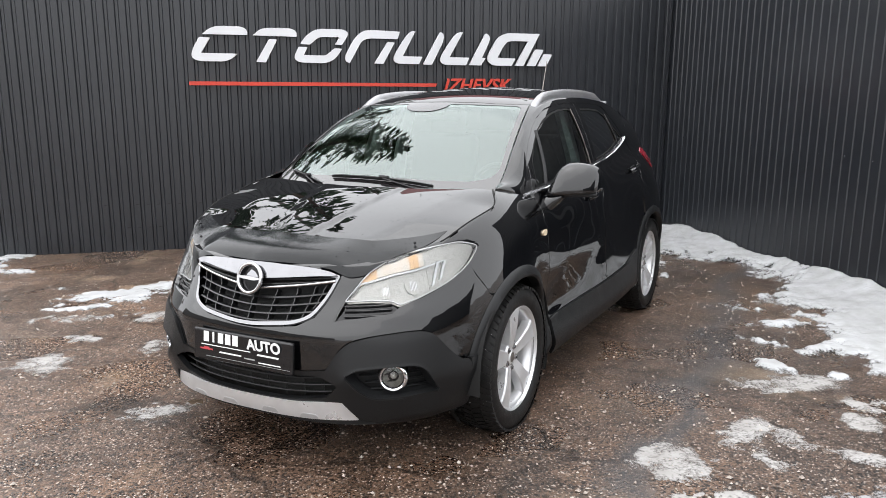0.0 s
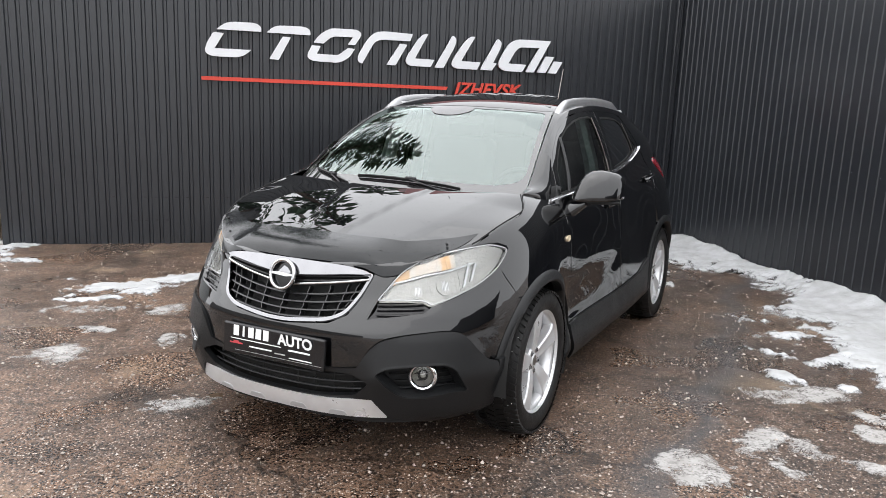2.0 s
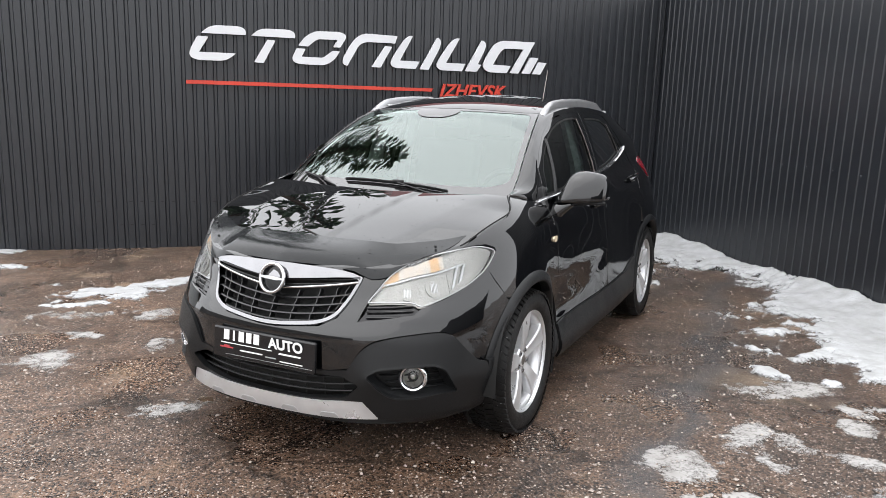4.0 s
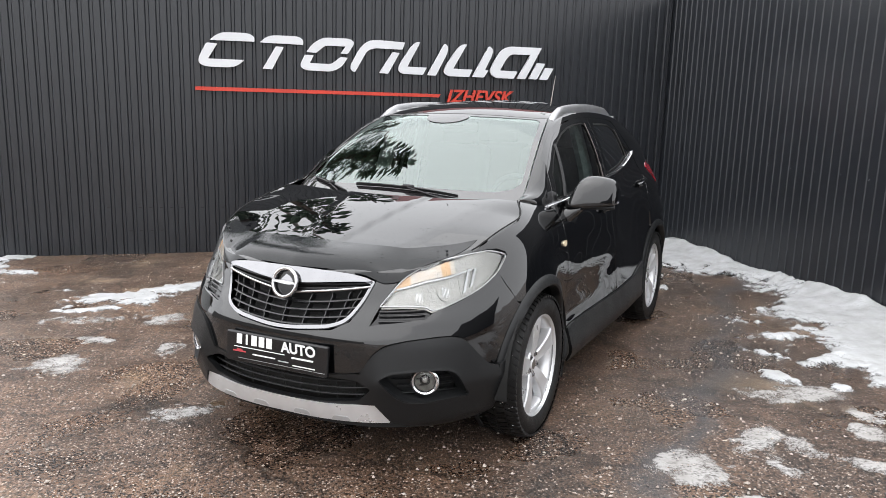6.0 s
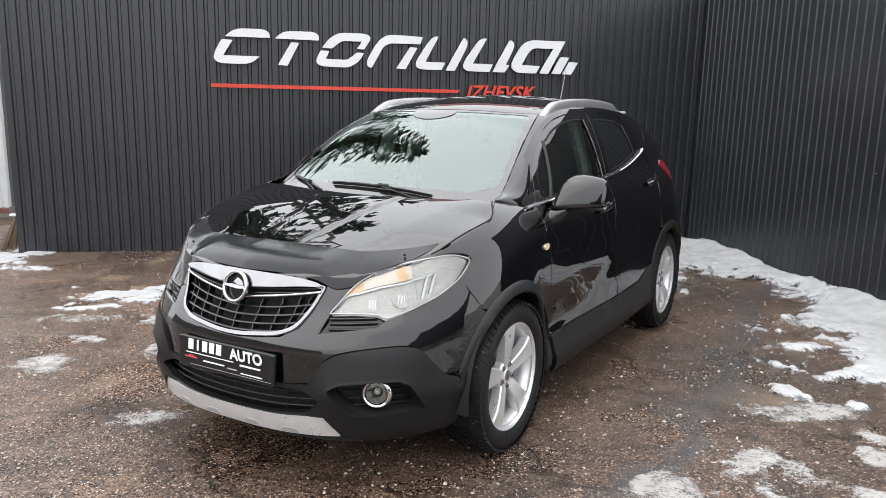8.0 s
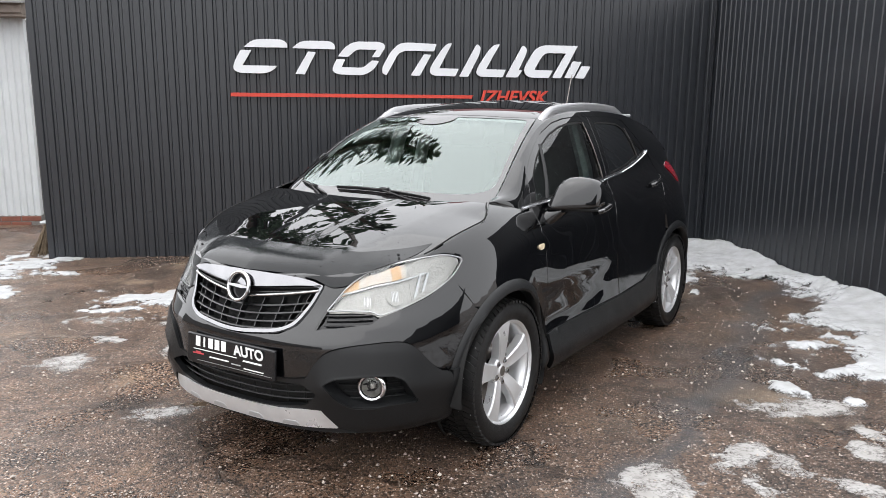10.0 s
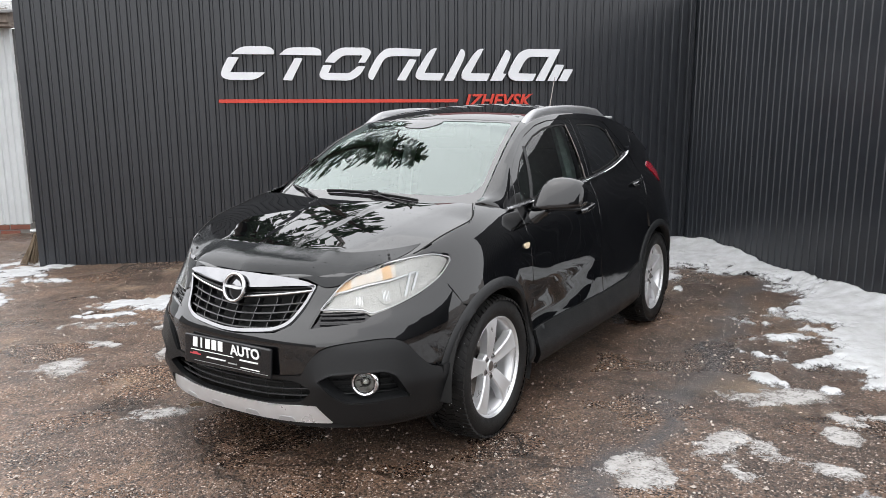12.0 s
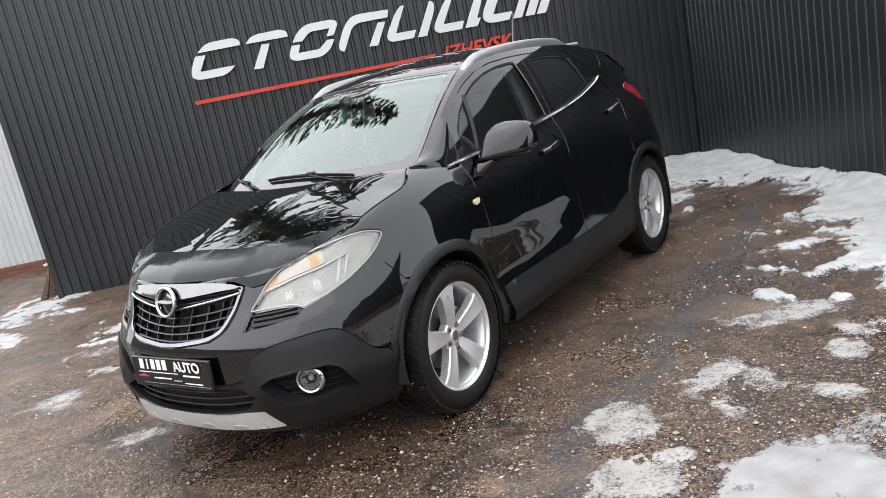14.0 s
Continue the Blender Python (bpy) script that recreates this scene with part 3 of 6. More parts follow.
def lower(uz):
    """The body below the belt at (length along the outline, height); a negative length is the right-hand side."""
    uz = np.atleast_2d(np.asarray(uz, float))
    side, u, z = np.where(uz[:, 0] < 0, -1.0, 1.0), np.abs(uz[:, 0]), uz[:, 1]
    zs = np.stack([f(u) for f in LEVEL_Z], 0)
    ds = np.stack([f(u) for f in LEVEL_D], 0)
    m = slopes(zs, ds)
    j = np.clip((zs <= z).sum(0) - 1, 0, 9)
    k = np.arange(len(u))
    h = zs[j + 1, k] - zs[j, k]
    t = np.clip((z - zs[j, k]) / h, -0.5, 1.3)
    inset = (ds[j, k] * (1 + 2 * t) * (1 - t) ** 2 + m[j, k] * h * t * (1 - t) ** 2 + ds[j + 1, k] * t * t * (3 - 2 * t) + m[j + 1, k] * h * t * t * (t - 1))
    x, y = np.interp(u, OUT_S, OUT_P[:, 0]), np.interp(u, OUT_S, OUT_P[:, 1])
    nx, ny = np.interp(u, OUT_S, OUT_N[:, 0]), np.interp(u, OUT_S, OUT_N[:, 1])
    return np.stack((x - nx * inset, (y - ny * inset) * side, z), 1)


# belt line and cant rail: (x, y) and (x, z)
BELT_Y = spline([.1, -.29, -.57, -.95, -1.37, -2.08, -2.6, -3.1], [.705, .750, .770, .772, .758, .728, .685, .62])
BELT_Z = spline([.1, -.29, -.57, -.95, -1.37, -2.08, -2.6, -3.1], [1.04, 1.058, 1.078, 1.100, 1.130, 1.215, 1.27, 1.30])
RAIL_Y = spline([.05, -.10, -.227, -.313, -.45, -.60, -.76, -.90, -1.2, -1.9, -2.6, -3.1], [.725, .708, .692, .679, .655, .629, .602, .592, .588, .58, .555, .52])
RAIL_Z = spline([.05, -.10, -.227, -.313, -.45, -.60, -.76, -.90, -1.05, -1.35, -1.9, -2.6, -3.1], [.955, 1.054, 1.139, 1.196, 1.284, 1.372, 1.448, 1.497, 1.527, 1.552, 1.55, 1.48, 1.40])
ROOF_Z = spline([.05, -.05, -.15, -.30, -.50, -.68, -.80, -1.1, -1.6, -2.2, -2.8, -3.1], [1.022, 1.091, 1.160, 1.263, 1.394, 1.497, 1.545, 1.600, 1.630, 1.612, 1.545, 1.490])


def upper_side(xz):
    """The whole left flank at (x, z): the lower body, and above the belt the pillars and side windows."""
    xz = np.atleast_2d(np.asarray(xz, float))
    x, z = xz[:, 0], xz[:, 1]
    low = lower(np.stack((u_of_x(x), z), 1))
    yb, zb, yr, zr = BELT_Y(x), BELT_Z(x), RAIL_Y(x), RAIL_Z(x)
    t = (z - zb) / np.maximum(zr - zb, 0.12)
    y = yb + (yr - yb) * t + 0.018 * np.clip(t, 0, 1) * (1 - np.clip(t, 0, 1)) * 4
    blend = np.clip((z - zb + 0.07) / 0.08, 0, 1)
    blend = np.where(x > -0.30, 0, blend * blend * (3 - 2 * blend))
    out = low.copy()
    out[:, 0], out[:, 1] = x * blend + low[:, 0] * (1 - blend), y * blend + low[:, 1] * (1 - blend)
    return out


def roof(xy):
    """Windscreen, roof and rear window at (x, y)."""
    xy = np.atleast_2d(np.asarray(xy, float))
    x, y = xy[:, 0], xy[:, 1]
    zc, zr, yr = ROOF_Z(x), RAIL_Z(x), RAIL_Y(x)
    a = np.abs(y) / yr
    return np.stack((x, y, zc - (zc - zr) * (0.8 * a ** 2 + 0.2 * a ** 6)), 1)


HOOD_EDGE_X = [.80, .69, .596, .515, .42, .33, .2, .1, .05, 0, -.06, -.10]
HOOD_EDGE_Y = spline(HOOD_EDGE_X, [.44, .490, .560, .630, .688, .717, .742, .754, .753, .735, .699, .681])


def on_lower(x, y, z):
    """The (length, height) on the lower body's own net that lies under the plan point (x, y)."""
    u = float(u_of_x(x))
    for _ in range(25):
        p, e = lower((u, z))[0], 1e-3
        a, b = (lower((u + e, z))[0] - p) / e, (lower((u, z + e))[0] - p) / e
        m = np.array(((a[0], b[0]), (a[1], b[1])))
        du, dz = np.linalg.lstsq(m, np.array((x - p[0], y - p[1])), rcond=0.02)[0]
        u, z = u + float(np.clip(du, -.03, .03)), z + float(np.clip(dz, -.008, .008))
    return u, z


HOOD_SEAM = [on_lower(x, float(HOOD_EDGE_Y(x)), 0.97 - 0.25 * (x - 0.4)) for x in HOOD_EDGE_X[4:]]
HOOD_EDGE_Z = spline(HOOD_EDGE_X, [.80, .845, .886, .920] + [q[1] for q in HOOD_SEAM])
HOOD_Z = spline([.84, .80, .74, .66, .55, .4, .2, 0, -.12], [.795, .832, .872, .912, .955, 1.003, 1.060, 1.108, 1.130])


def hood(xy):
    """The bonnet at (x, y)."""
    xy = np.atleast_2d(np.asarray(xy, float))
    x, y = xy[:, 0], np.abs(xy[:, 1])
    ze, zc, ye = HOOD_EDGE_Z(x), HOOD_Z(x), HOOD_EDGE_Y(x)
    a = np.clip(y / ye, 0, 1.25)
    w = np.interp(x, (-.06, .0, .15, .30, .45), (.79, .765, .72, .69, .66))
    k = (a - w) / 0.07
    bend = np.where(k < -1, 0, np.where(k > 1, k, (k + 1) ** 2 / 4)) * 0.07
    drop = 0.22 * (a / w) ** 2 * (a < w) + 0.22 * (a >= w) + (1 - 0.22) * bend / (1 - w)
    ridge = 0.237 - 0.229 * (x + 0.028)
    r = (y - ridge) / 0.012
    step = 0.5 + 0.5 * np.tanh(r)
    z = zc - (zc - ze) * drop - 0.005 * step * np.clip((0.70 - x) / 0.2, 0, 1) * np.clip((1 - a) * 4, 0, 1)
    return np.stack((x, xy[:, 1], z), 1)


# ---- ground ----
def ground_z(x, y):
    """The yard falls gently towards the back wall and levels out further away."""
    x, y = np.asarray(x, float), np.asarray(y, float)
    xs, ys = 12 * np.tanh(x / 12), np.where(y < 0, 10 * np.tanh(y / 10), 14 * np.tanh(y / 14) * 1.06)
    dip = 0.034 * np.exp(-(((x - 2.2) / 1.3) ** 2 + ((y - 5.3) / 1.5) ** 2))
    return 0.020 + 0.0039 * xs - 0.0248 * ys - dip + 0.004 * lattice_noise(x, y, 1.3, 3, 3)


def ground_sheet():
    near = np.arange(-6, 9.01, 0.12)
    xs = np.concatenate(([-600, -200, -80, -40, -20, -12, -8], near, [11, 15, 25, 50, 100, 250, 600]))
    ys = np.concatenate(([-600, -200, -80, -40, -20, -12, -8], near, [10, 11.5, 14, 20, 30, 60, 120, 300, 600]))
    X, Y = np.meshgrid(xs, ys, indexing="ij")
    Z = ground_z(X, Y)
    n = len(ys)
    f = [(i * n + j, (i + 1) * n + j, (i + 1) * n + j + 1, i * n + j + 1) for i in range(len(xs) - 1) for j in range(n - 1)]
    ob = part("ground", (np.stack((X, Y, Z), -1).reshape(-1, 3), f), ASPHALT)
    ob.data.shade_smooth()
    return tagged(ob, "worn wet brown asphalt yard with loose gravel", "ground", kind="structure")


ground_sheet()

# ---- walls ----
WALL_Y, WALL_X, WALL_TOP, SIDE_TOP = 8.29, 4.41, 2.95, 2.67


def ribbed(length, z0, z1, pitch, groove, depth, run=0.012):
    """Profiled sheet: flat bands with narrow trapezoid grooves, in the plane y = 0, ribs upright, proud towards -y."""
    v, f = [], []
    x = 0.0
    prof = []
    while x < length:
        for a, d in ((0, 0.0), (pitch - groove, 0.0), (pitch - groove + run, depth), (pitch - run, depth)):
            prof.append((min(x + a, length), d))
        x += pitch
    prof.append((length, 0.0))
    clean = [prof[0]]
    for q in prof[1:]:
        if q[0] > clean[-1][0] + 1e-5:
            clean.append(q)
    for a, d in clean:
        v += [(a, d, z0), (a, d, z1)]
    for i in range(len(clean) - 1):
        f.append((2 * i, 2 * i + 2, 2 * i + 3, 2 * i + 1))
    n = len(v)
    v += [(0, 0.09, z0), (length, 0.09, z0), (length, 0.09, z1), (0, 0.09, z1)]
    f += [(n, n + 3, n + 2, n + 1), (0, 1, n + 3, n), (2 * len(clean) - 2, n + 1, n + 2, 2 * len(clean) - 1)]
    top = [2 * i + 1 for i in range(len(clean))]
    f += [tuple(top + [n + 2, n + 3])]
    return v, f


back_wall = part("wall_back", ribbed(7.16, -0.33, WALL_TOP, 0.1015, 0.044, 0.013, 0.010), SHEET)
back_wall.matrix_world = pose(-2.75, WALL_Y, 0)
tagged(back_wall, "anthracite profiled metal sheet wall with upright ribs", "wall", kind="structure")
side_wall = part("wall_side", ribbed(4.72, -0.30, SIDE_TOP, 0.1015, 0.030, -0.0095, 0.0062), SHEET)
side_wall.matrix_world = pose(WALL_X, WALL_Y, 0, 0, 0, -88.6)
tagged(side_wall, "anthracite profiled metal sheet wall standing in snow", "wall", kind="structure")
bm = bmesh.new()
box(bm, (0.008, 0.004, 0.008), Matrix.Identity(4), 0.002, 1)
screw = part("screw", bm, SATIN, side_wall)
screw_data = screw.data
for k in range(15):
    ob = screw if k == 0 else new("screw", screw_data)
    ob.parent = side_wall
    ob.matrix_basis = pose(0.44 + 0.3045 * k, -0.016, 0.955 + 0.012 * (k % 3) / 2)
# small dark blocks stand for the shade in the sheet's dents
bm = bmesh.new()
box(bm, (0.030, 0.006, 0.007), Matrix.Identity(4), 0.002, 1)
dent = part("dent_shade_mark", bm, DARK, back_wall)
for k, (a, z) in enumerate([(1.04 + .1015 * i, .302) for i in (0, 3, 4, 5, 6, 7, 9, 11)] + [(1.245 + .1015 * i, .065) for i in range(4)]):
    ob = dent if k == 0 else new("dent_shade_mark", dent.data)
    ob.parent = back_wall
    ob.matrix_basis = pose(a + .01, -0.001, z)
bm = bmesh.new()
box(bm, (0.030, 0.004, WALL_TOP + 0.3), pose(WALL_X - 0.018, WALL_Y - 0.004, (WALL_TOP - 0.3) / 2), 0.001, 1)
box(bm, (0.004, 0.030, WALL_TOP + 0.3), pose(WALL_X - 0.026, WALL_Y - 0.020, (WALL_TOP - 0.3) / 2), 0.001, 1)
tagged(part("trim_corner", bm, SHEET), "anthracite folded corner strip of the sheet walls", "trim", kind="structure")


# ---- white shed beyond the wall's end ----
shed = empty("shed", pose(-3.72, 10.8, 0), "white metal-clad shed on a red brick plinth with a board eave", "building")
cladding = part("wall", ribbed(6.0, -0.11, 2.46, 0.085, 0.040, 0.010), SHEET_WHITE, shed)
cladding.matrix_basis = pose(-6.0, 0, 0)


def brick_mesh():
    bm = bmesh.new()
    box(bm, (0.245, 0.10, 0.062), Matrix.Identity(4), 0.005, 1)
    me = bpy.data.meshes.new("brick")
    bm.to_mesh(me)
    bm.free()
    me.materials.append(BRICK)
    return me


bm = bmesh.new()
box(bm, (6.0, 0.22, 0.36), pose(-3.0, 0.115, -0.285))
plinth = part("plinth", bm, MORTAR, shed, "brick plinth with pale mortar")
bm = bmesh.new()
box(bm, (6.4, 0.34, 0.16), pose(-3.1, -0.10, 2.55), 0.008)
box(bm, (6.4, 0.03, 0.17), pose(-3.1, -0.285, 2.57), 0.006)
box(bm, (6.4, 0.30, 0.03), pose(-3.1, -0.12, 2.455), 0.004)
part("eave_board", bm, TIMBER, shed, "weathered brown timber eave")
bm = bmesh.new()
box(bm, (6.5, 3.6, 0.04), pose(-3.1, 1.4, 2.86, 8, 0, 0), 0.01)
part("roof", bm, CONCRETE, shed)
bm = bmesh.new()
box(bm, (6.5, 0.55, 0.07), pose(-3.1, -0.10, 2.69, 8, 0, 0), 0.03, 3)
part("roof_snow", bm, SNOW, shed, "thin snow on the eave")
bm = bmesh.new()
box(bm, (6.0, 3.4, 2.9), pose(-3.0, 1.95, 1.0))
part("shed_body", bm, CONCRETE, shed)

# ---- sign on the back wall ----


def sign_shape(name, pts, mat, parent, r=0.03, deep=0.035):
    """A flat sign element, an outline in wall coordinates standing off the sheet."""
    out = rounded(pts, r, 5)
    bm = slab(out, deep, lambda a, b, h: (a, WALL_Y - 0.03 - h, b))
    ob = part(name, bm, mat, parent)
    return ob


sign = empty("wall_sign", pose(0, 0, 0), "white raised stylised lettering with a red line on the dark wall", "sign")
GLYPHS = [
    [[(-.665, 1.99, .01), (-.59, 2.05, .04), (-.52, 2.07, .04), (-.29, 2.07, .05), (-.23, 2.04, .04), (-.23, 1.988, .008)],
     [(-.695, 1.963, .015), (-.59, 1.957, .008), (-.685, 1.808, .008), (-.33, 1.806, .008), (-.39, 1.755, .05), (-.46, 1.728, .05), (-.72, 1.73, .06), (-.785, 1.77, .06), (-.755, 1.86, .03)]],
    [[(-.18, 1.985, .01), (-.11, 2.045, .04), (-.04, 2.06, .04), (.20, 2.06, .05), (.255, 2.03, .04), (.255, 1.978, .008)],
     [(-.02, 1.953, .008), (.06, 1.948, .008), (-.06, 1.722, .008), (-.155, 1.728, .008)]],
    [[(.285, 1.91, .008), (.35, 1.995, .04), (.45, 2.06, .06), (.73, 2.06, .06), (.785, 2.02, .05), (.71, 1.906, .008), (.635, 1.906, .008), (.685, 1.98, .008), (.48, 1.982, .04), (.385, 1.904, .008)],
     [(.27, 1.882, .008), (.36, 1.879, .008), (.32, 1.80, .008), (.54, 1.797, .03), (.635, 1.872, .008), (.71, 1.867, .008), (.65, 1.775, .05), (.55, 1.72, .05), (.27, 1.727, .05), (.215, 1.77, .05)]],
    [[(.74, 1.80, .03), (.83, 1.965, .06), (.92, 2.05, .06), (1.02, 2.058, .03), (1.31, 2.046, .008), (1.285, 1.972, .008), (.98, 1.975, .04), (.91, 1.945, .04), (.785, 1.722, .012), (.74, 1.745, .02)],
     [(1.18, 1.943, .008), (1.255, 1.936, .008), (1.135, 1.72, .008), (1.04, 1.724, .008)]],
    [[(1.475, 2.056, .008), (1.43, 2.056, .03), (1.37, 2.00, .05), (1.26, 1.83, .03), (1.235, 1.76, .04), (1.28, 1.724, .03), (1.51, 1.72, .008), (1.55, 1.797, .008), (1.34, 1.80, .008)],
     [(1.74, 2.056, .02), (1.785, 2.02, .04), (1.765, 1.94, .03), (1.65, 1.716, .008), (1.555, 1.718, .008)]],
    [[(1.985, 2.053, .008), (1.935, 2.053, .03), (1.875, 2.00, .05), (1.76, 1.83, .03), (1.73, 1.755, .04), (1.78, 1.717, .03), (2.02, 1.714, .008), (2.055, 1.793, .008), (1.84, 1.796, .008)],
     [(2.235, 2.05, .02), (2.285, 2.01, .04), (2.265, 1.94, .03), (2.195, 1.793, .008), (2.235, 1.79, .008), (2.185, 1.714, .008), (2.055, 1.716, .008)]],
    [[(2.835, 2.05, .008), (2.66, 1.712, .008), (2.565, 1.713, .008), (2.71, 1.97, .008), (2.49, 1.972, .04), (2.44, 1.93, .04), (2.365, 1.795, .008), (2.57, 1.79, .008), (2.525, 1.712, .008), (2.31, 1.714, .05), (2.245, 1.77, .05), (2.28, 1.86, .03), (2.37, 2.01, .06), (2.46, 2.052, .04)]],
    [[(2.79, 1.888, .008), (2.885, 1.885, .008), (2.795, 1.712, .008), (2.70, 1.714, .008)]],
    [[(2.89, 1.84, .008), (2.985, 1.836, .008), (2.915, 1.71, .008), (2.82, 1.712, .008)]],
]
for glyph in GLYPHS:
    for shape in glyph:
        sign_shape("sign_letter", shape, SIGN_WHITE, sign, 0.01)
sign_shape("red_line", [(-.815, 1.530, 0), (-.79, 1.533, 0), (1.71, 1.523, 0), (1.69, 1.489, 0), (-.815, 1.495, 0)], SIGN_RED, sign, 0, 0.03)
text = bpy.data.curves.new("town_name", "FONT")
text.body, text.size, text.extrude, text.shear, text.space_character = "IZHEVSK", 0.185, 0.015, 0.30, 1.02
text.offset = 0.0045
town = new("town_lettering", text)
town.parent = sign
town.data.materials.append(SIGN_RED)
town.matrix_basis = pose(1.775, WALL_Y - 0.045, 1.445, 90, 0, 0)
tagged(town, "red raised capital letters")

# ---- birch broom leaning at the wall's end ----
broom = empty("broom", pose(-2.80, 8.50, float(ground_z(-2.80, 8.50))), "twig broom with a red stick leaning against the wall end", "broom")
part("stick", tube([(0.0, 0, 0.34), (0.10, 0.02, 0.95), (0.16, 0.03, 1.4)], 0.013), RED_HANDLE, broom)
tv, tf = [], []
rng = random.Random(5)
for i in range(150):
    a, q = rng.uniform(0, 6.28), math.sqrt(rng.random())
    v, f = tube([(q * 0.02 * math.cos(a) + 0.01, q * 0.02 * math.sin(a), 0.40), (q * 0.08 * math.cos(a) - 0.04, q * 0.05 * math.sin(a), 0.18), (q * 0.15 * math.cos(a) - 0.08, q * 0.08 * math.sin(a), 0.005)], 0.003, 4)
    tf += [tuple(k + len(tv) for k in g) for g in f]
    tv += v
part("bristles", (tv, tf), BRISTLE, broom)
part("binding", tube([(-0.03 + 0.045 * math.cos(a), 0.045 * math.sin(a), 0.36) for a in np.linspace(0, 6.28, 17)[:-1]], 0.011, 8, True), SHEET_WHITE, broom)

# ---- snow and slush ----
EDGE_X = curve([-1.2, 2.9, 3.2, 3.40, 3.50, 3.62, 3.75, 3.92, 4.16, 4.31, 4.43, 4.72, 4.83, 5.00, 5.38, 5.57, 5.95, 6.30, 6.60, 6.90, 7.20, 7.40],
               [5.6, 5.4, 4.45, 3.55, 3.25, 3.14, 3.16, 3.18, 3.30, 3.34, 3.55, 3.58, 3.45, 3.48, 3.78, 4.16, 4.24, 4.09, 3.90, 3.82, 3.60, 3.30])
EDGE_Y = curve([1.5, 2.4, 3.0, 3.67, 4.0, 4.2, 4.5], [7.75, 7.45, 7.15, 6.88, 6.65, 6.3, 6.2])


def snow_field(X, Y, blobs, ragged, main):
    """How deep the snow lies, about -1 to 1: below nought there is none."""
    s = np.full(X.shape, -9.0)
    for x, y, a, b, turn, top in blobs:
        c, d = math.cos(radians(turn)), math.sin(radians(turn))
        u, v = ((X - x) * c + (Y - y) * d) / a, (-(X - x) * d + (Y - y) * c) / b
        r = np.sqrt(u * u + v * v)
        s = np.maximum(s, np.where(r < 1, top * (1 - r), (1 - r) * 6.5 * min(a, b)))
    if main:
        s = np.maximum(s, np.where(Y < 7.4, np.clip((X - EDGE_X(Y)) * 1.9, -4.0, 1.0), -9.0))
        s = np.maximum(s, np.minimum((Y - EDGE_Y(X)) * 1.5, 1.0))
        s = np.where(X > WALL_X - 0.005 + (WALL_Y - Y) * 0.0244, -9.0, s)
    turn = 0.35
    U, V = X * math.cos(turn) + Y * math.sin(turn), -X * math.sin(turn) + Y * math.cos(turn)
    return s + ragged * (0.8 * lattice_noise(U * 0.9, V * 1.1, 2.6, 11, 3) + 0.8 * lattice_noise(U * 0.9, V * 1.1, 8.0, 31, 3) + 0.6 * lattice_noise(U, V, 24.0, 41, 2))


def snow_sheet(name, x0, x1, y0, y1, step, blobs, mat, label, thick, ragged=0.5, main=False, off=0.0):
    xs, ys = np.arange(x0, x1, step), np.arange(y0, y1, step)
    X, Y = np.meshgrid(xs, ys, indexing="ij")
    s = snow_field(X, Y, blobs, ragged, main)
    k = np.clip((s - off) / 0.5, 0, 1)
    lump = 0.5 + 0.5 * lattice_noise(X, Y, 5, 7, 4)
    H = thick * (k ** 0.7) * (0.35 + 0.9 * lump) - 0.003 * (1 - k) + 0.001 * k
    if main:
        near = np.clip(1 - (WALL_X - 0.02 + (WALL_Y - Y) * 0.0244 - X) / 0.55, 0, 1) + np.clip(1 - (WALL_Y - Y) / 0.7, 0, 1)
        H = H + np.clip(near, 0, 1) ** 1.5 * (0.08 + 0.03 * lattice_noise(X, Y, 2.2, 17, 2) + 0.012 * lump) * np.clip(snow_field(X, Y, blobs, 0.08, main) / 0.4, 0, 1)
    Z = ground_z(X, Y) + H
    ok = s > off
    f, used, n = [], {}, len(ys)
    depths = []
    quad = ok[:-1, :-1] | ok[1:, :-1] | ok[1:, 1:] | ok[:-1, 1:]
    v = []

    def vid(i, j):
        q = i * n + j
        if q not in used:
            used[q] = len(v)
            v.append((X[i, j], Y[i, j], Z[i, j]))
            depths.append(float(k[i, j]))
        return used[q]
    for i, j in zip(*np.nonzero(quad)):
        f.append((vid(i, j), vid(i + 1, j), vid(i + 1, j + 1), vid(i, j + 1)))
    ob = part(name, (v, f), mat)
    ob.data.shade_smooth()
    ob.data.attributes.new("depth", "FLOAT", "POINT").data.foreach_set("value", depths)
    return tagged(ob, label, "snow", kind="stuff")


RIGHT = [(3.44, 6.61, .24, .15, 56, .7), (3.30, 6.05, .09, .05, 53, .5), (2.78, 3.75, .12, .08, -62, .8), (3.36, 4.52, .20, .10, -7, .8), (3.05, 4.13, .20, .08, -60, .7), (3.20, 3.96, .14, .20, -79, .9), (3.56, 5.06, .08, .08, -38, .6), (3.02, 3.52, .08, .06, -91, .7)]
snow_sheet("snow", 1.1, 4.66, -0.9, 8.27, 0.015, RIGHT, SNOW, "old white melting snow with ragged edges along the wall", 0.032, 0.40, True, off=0.06)
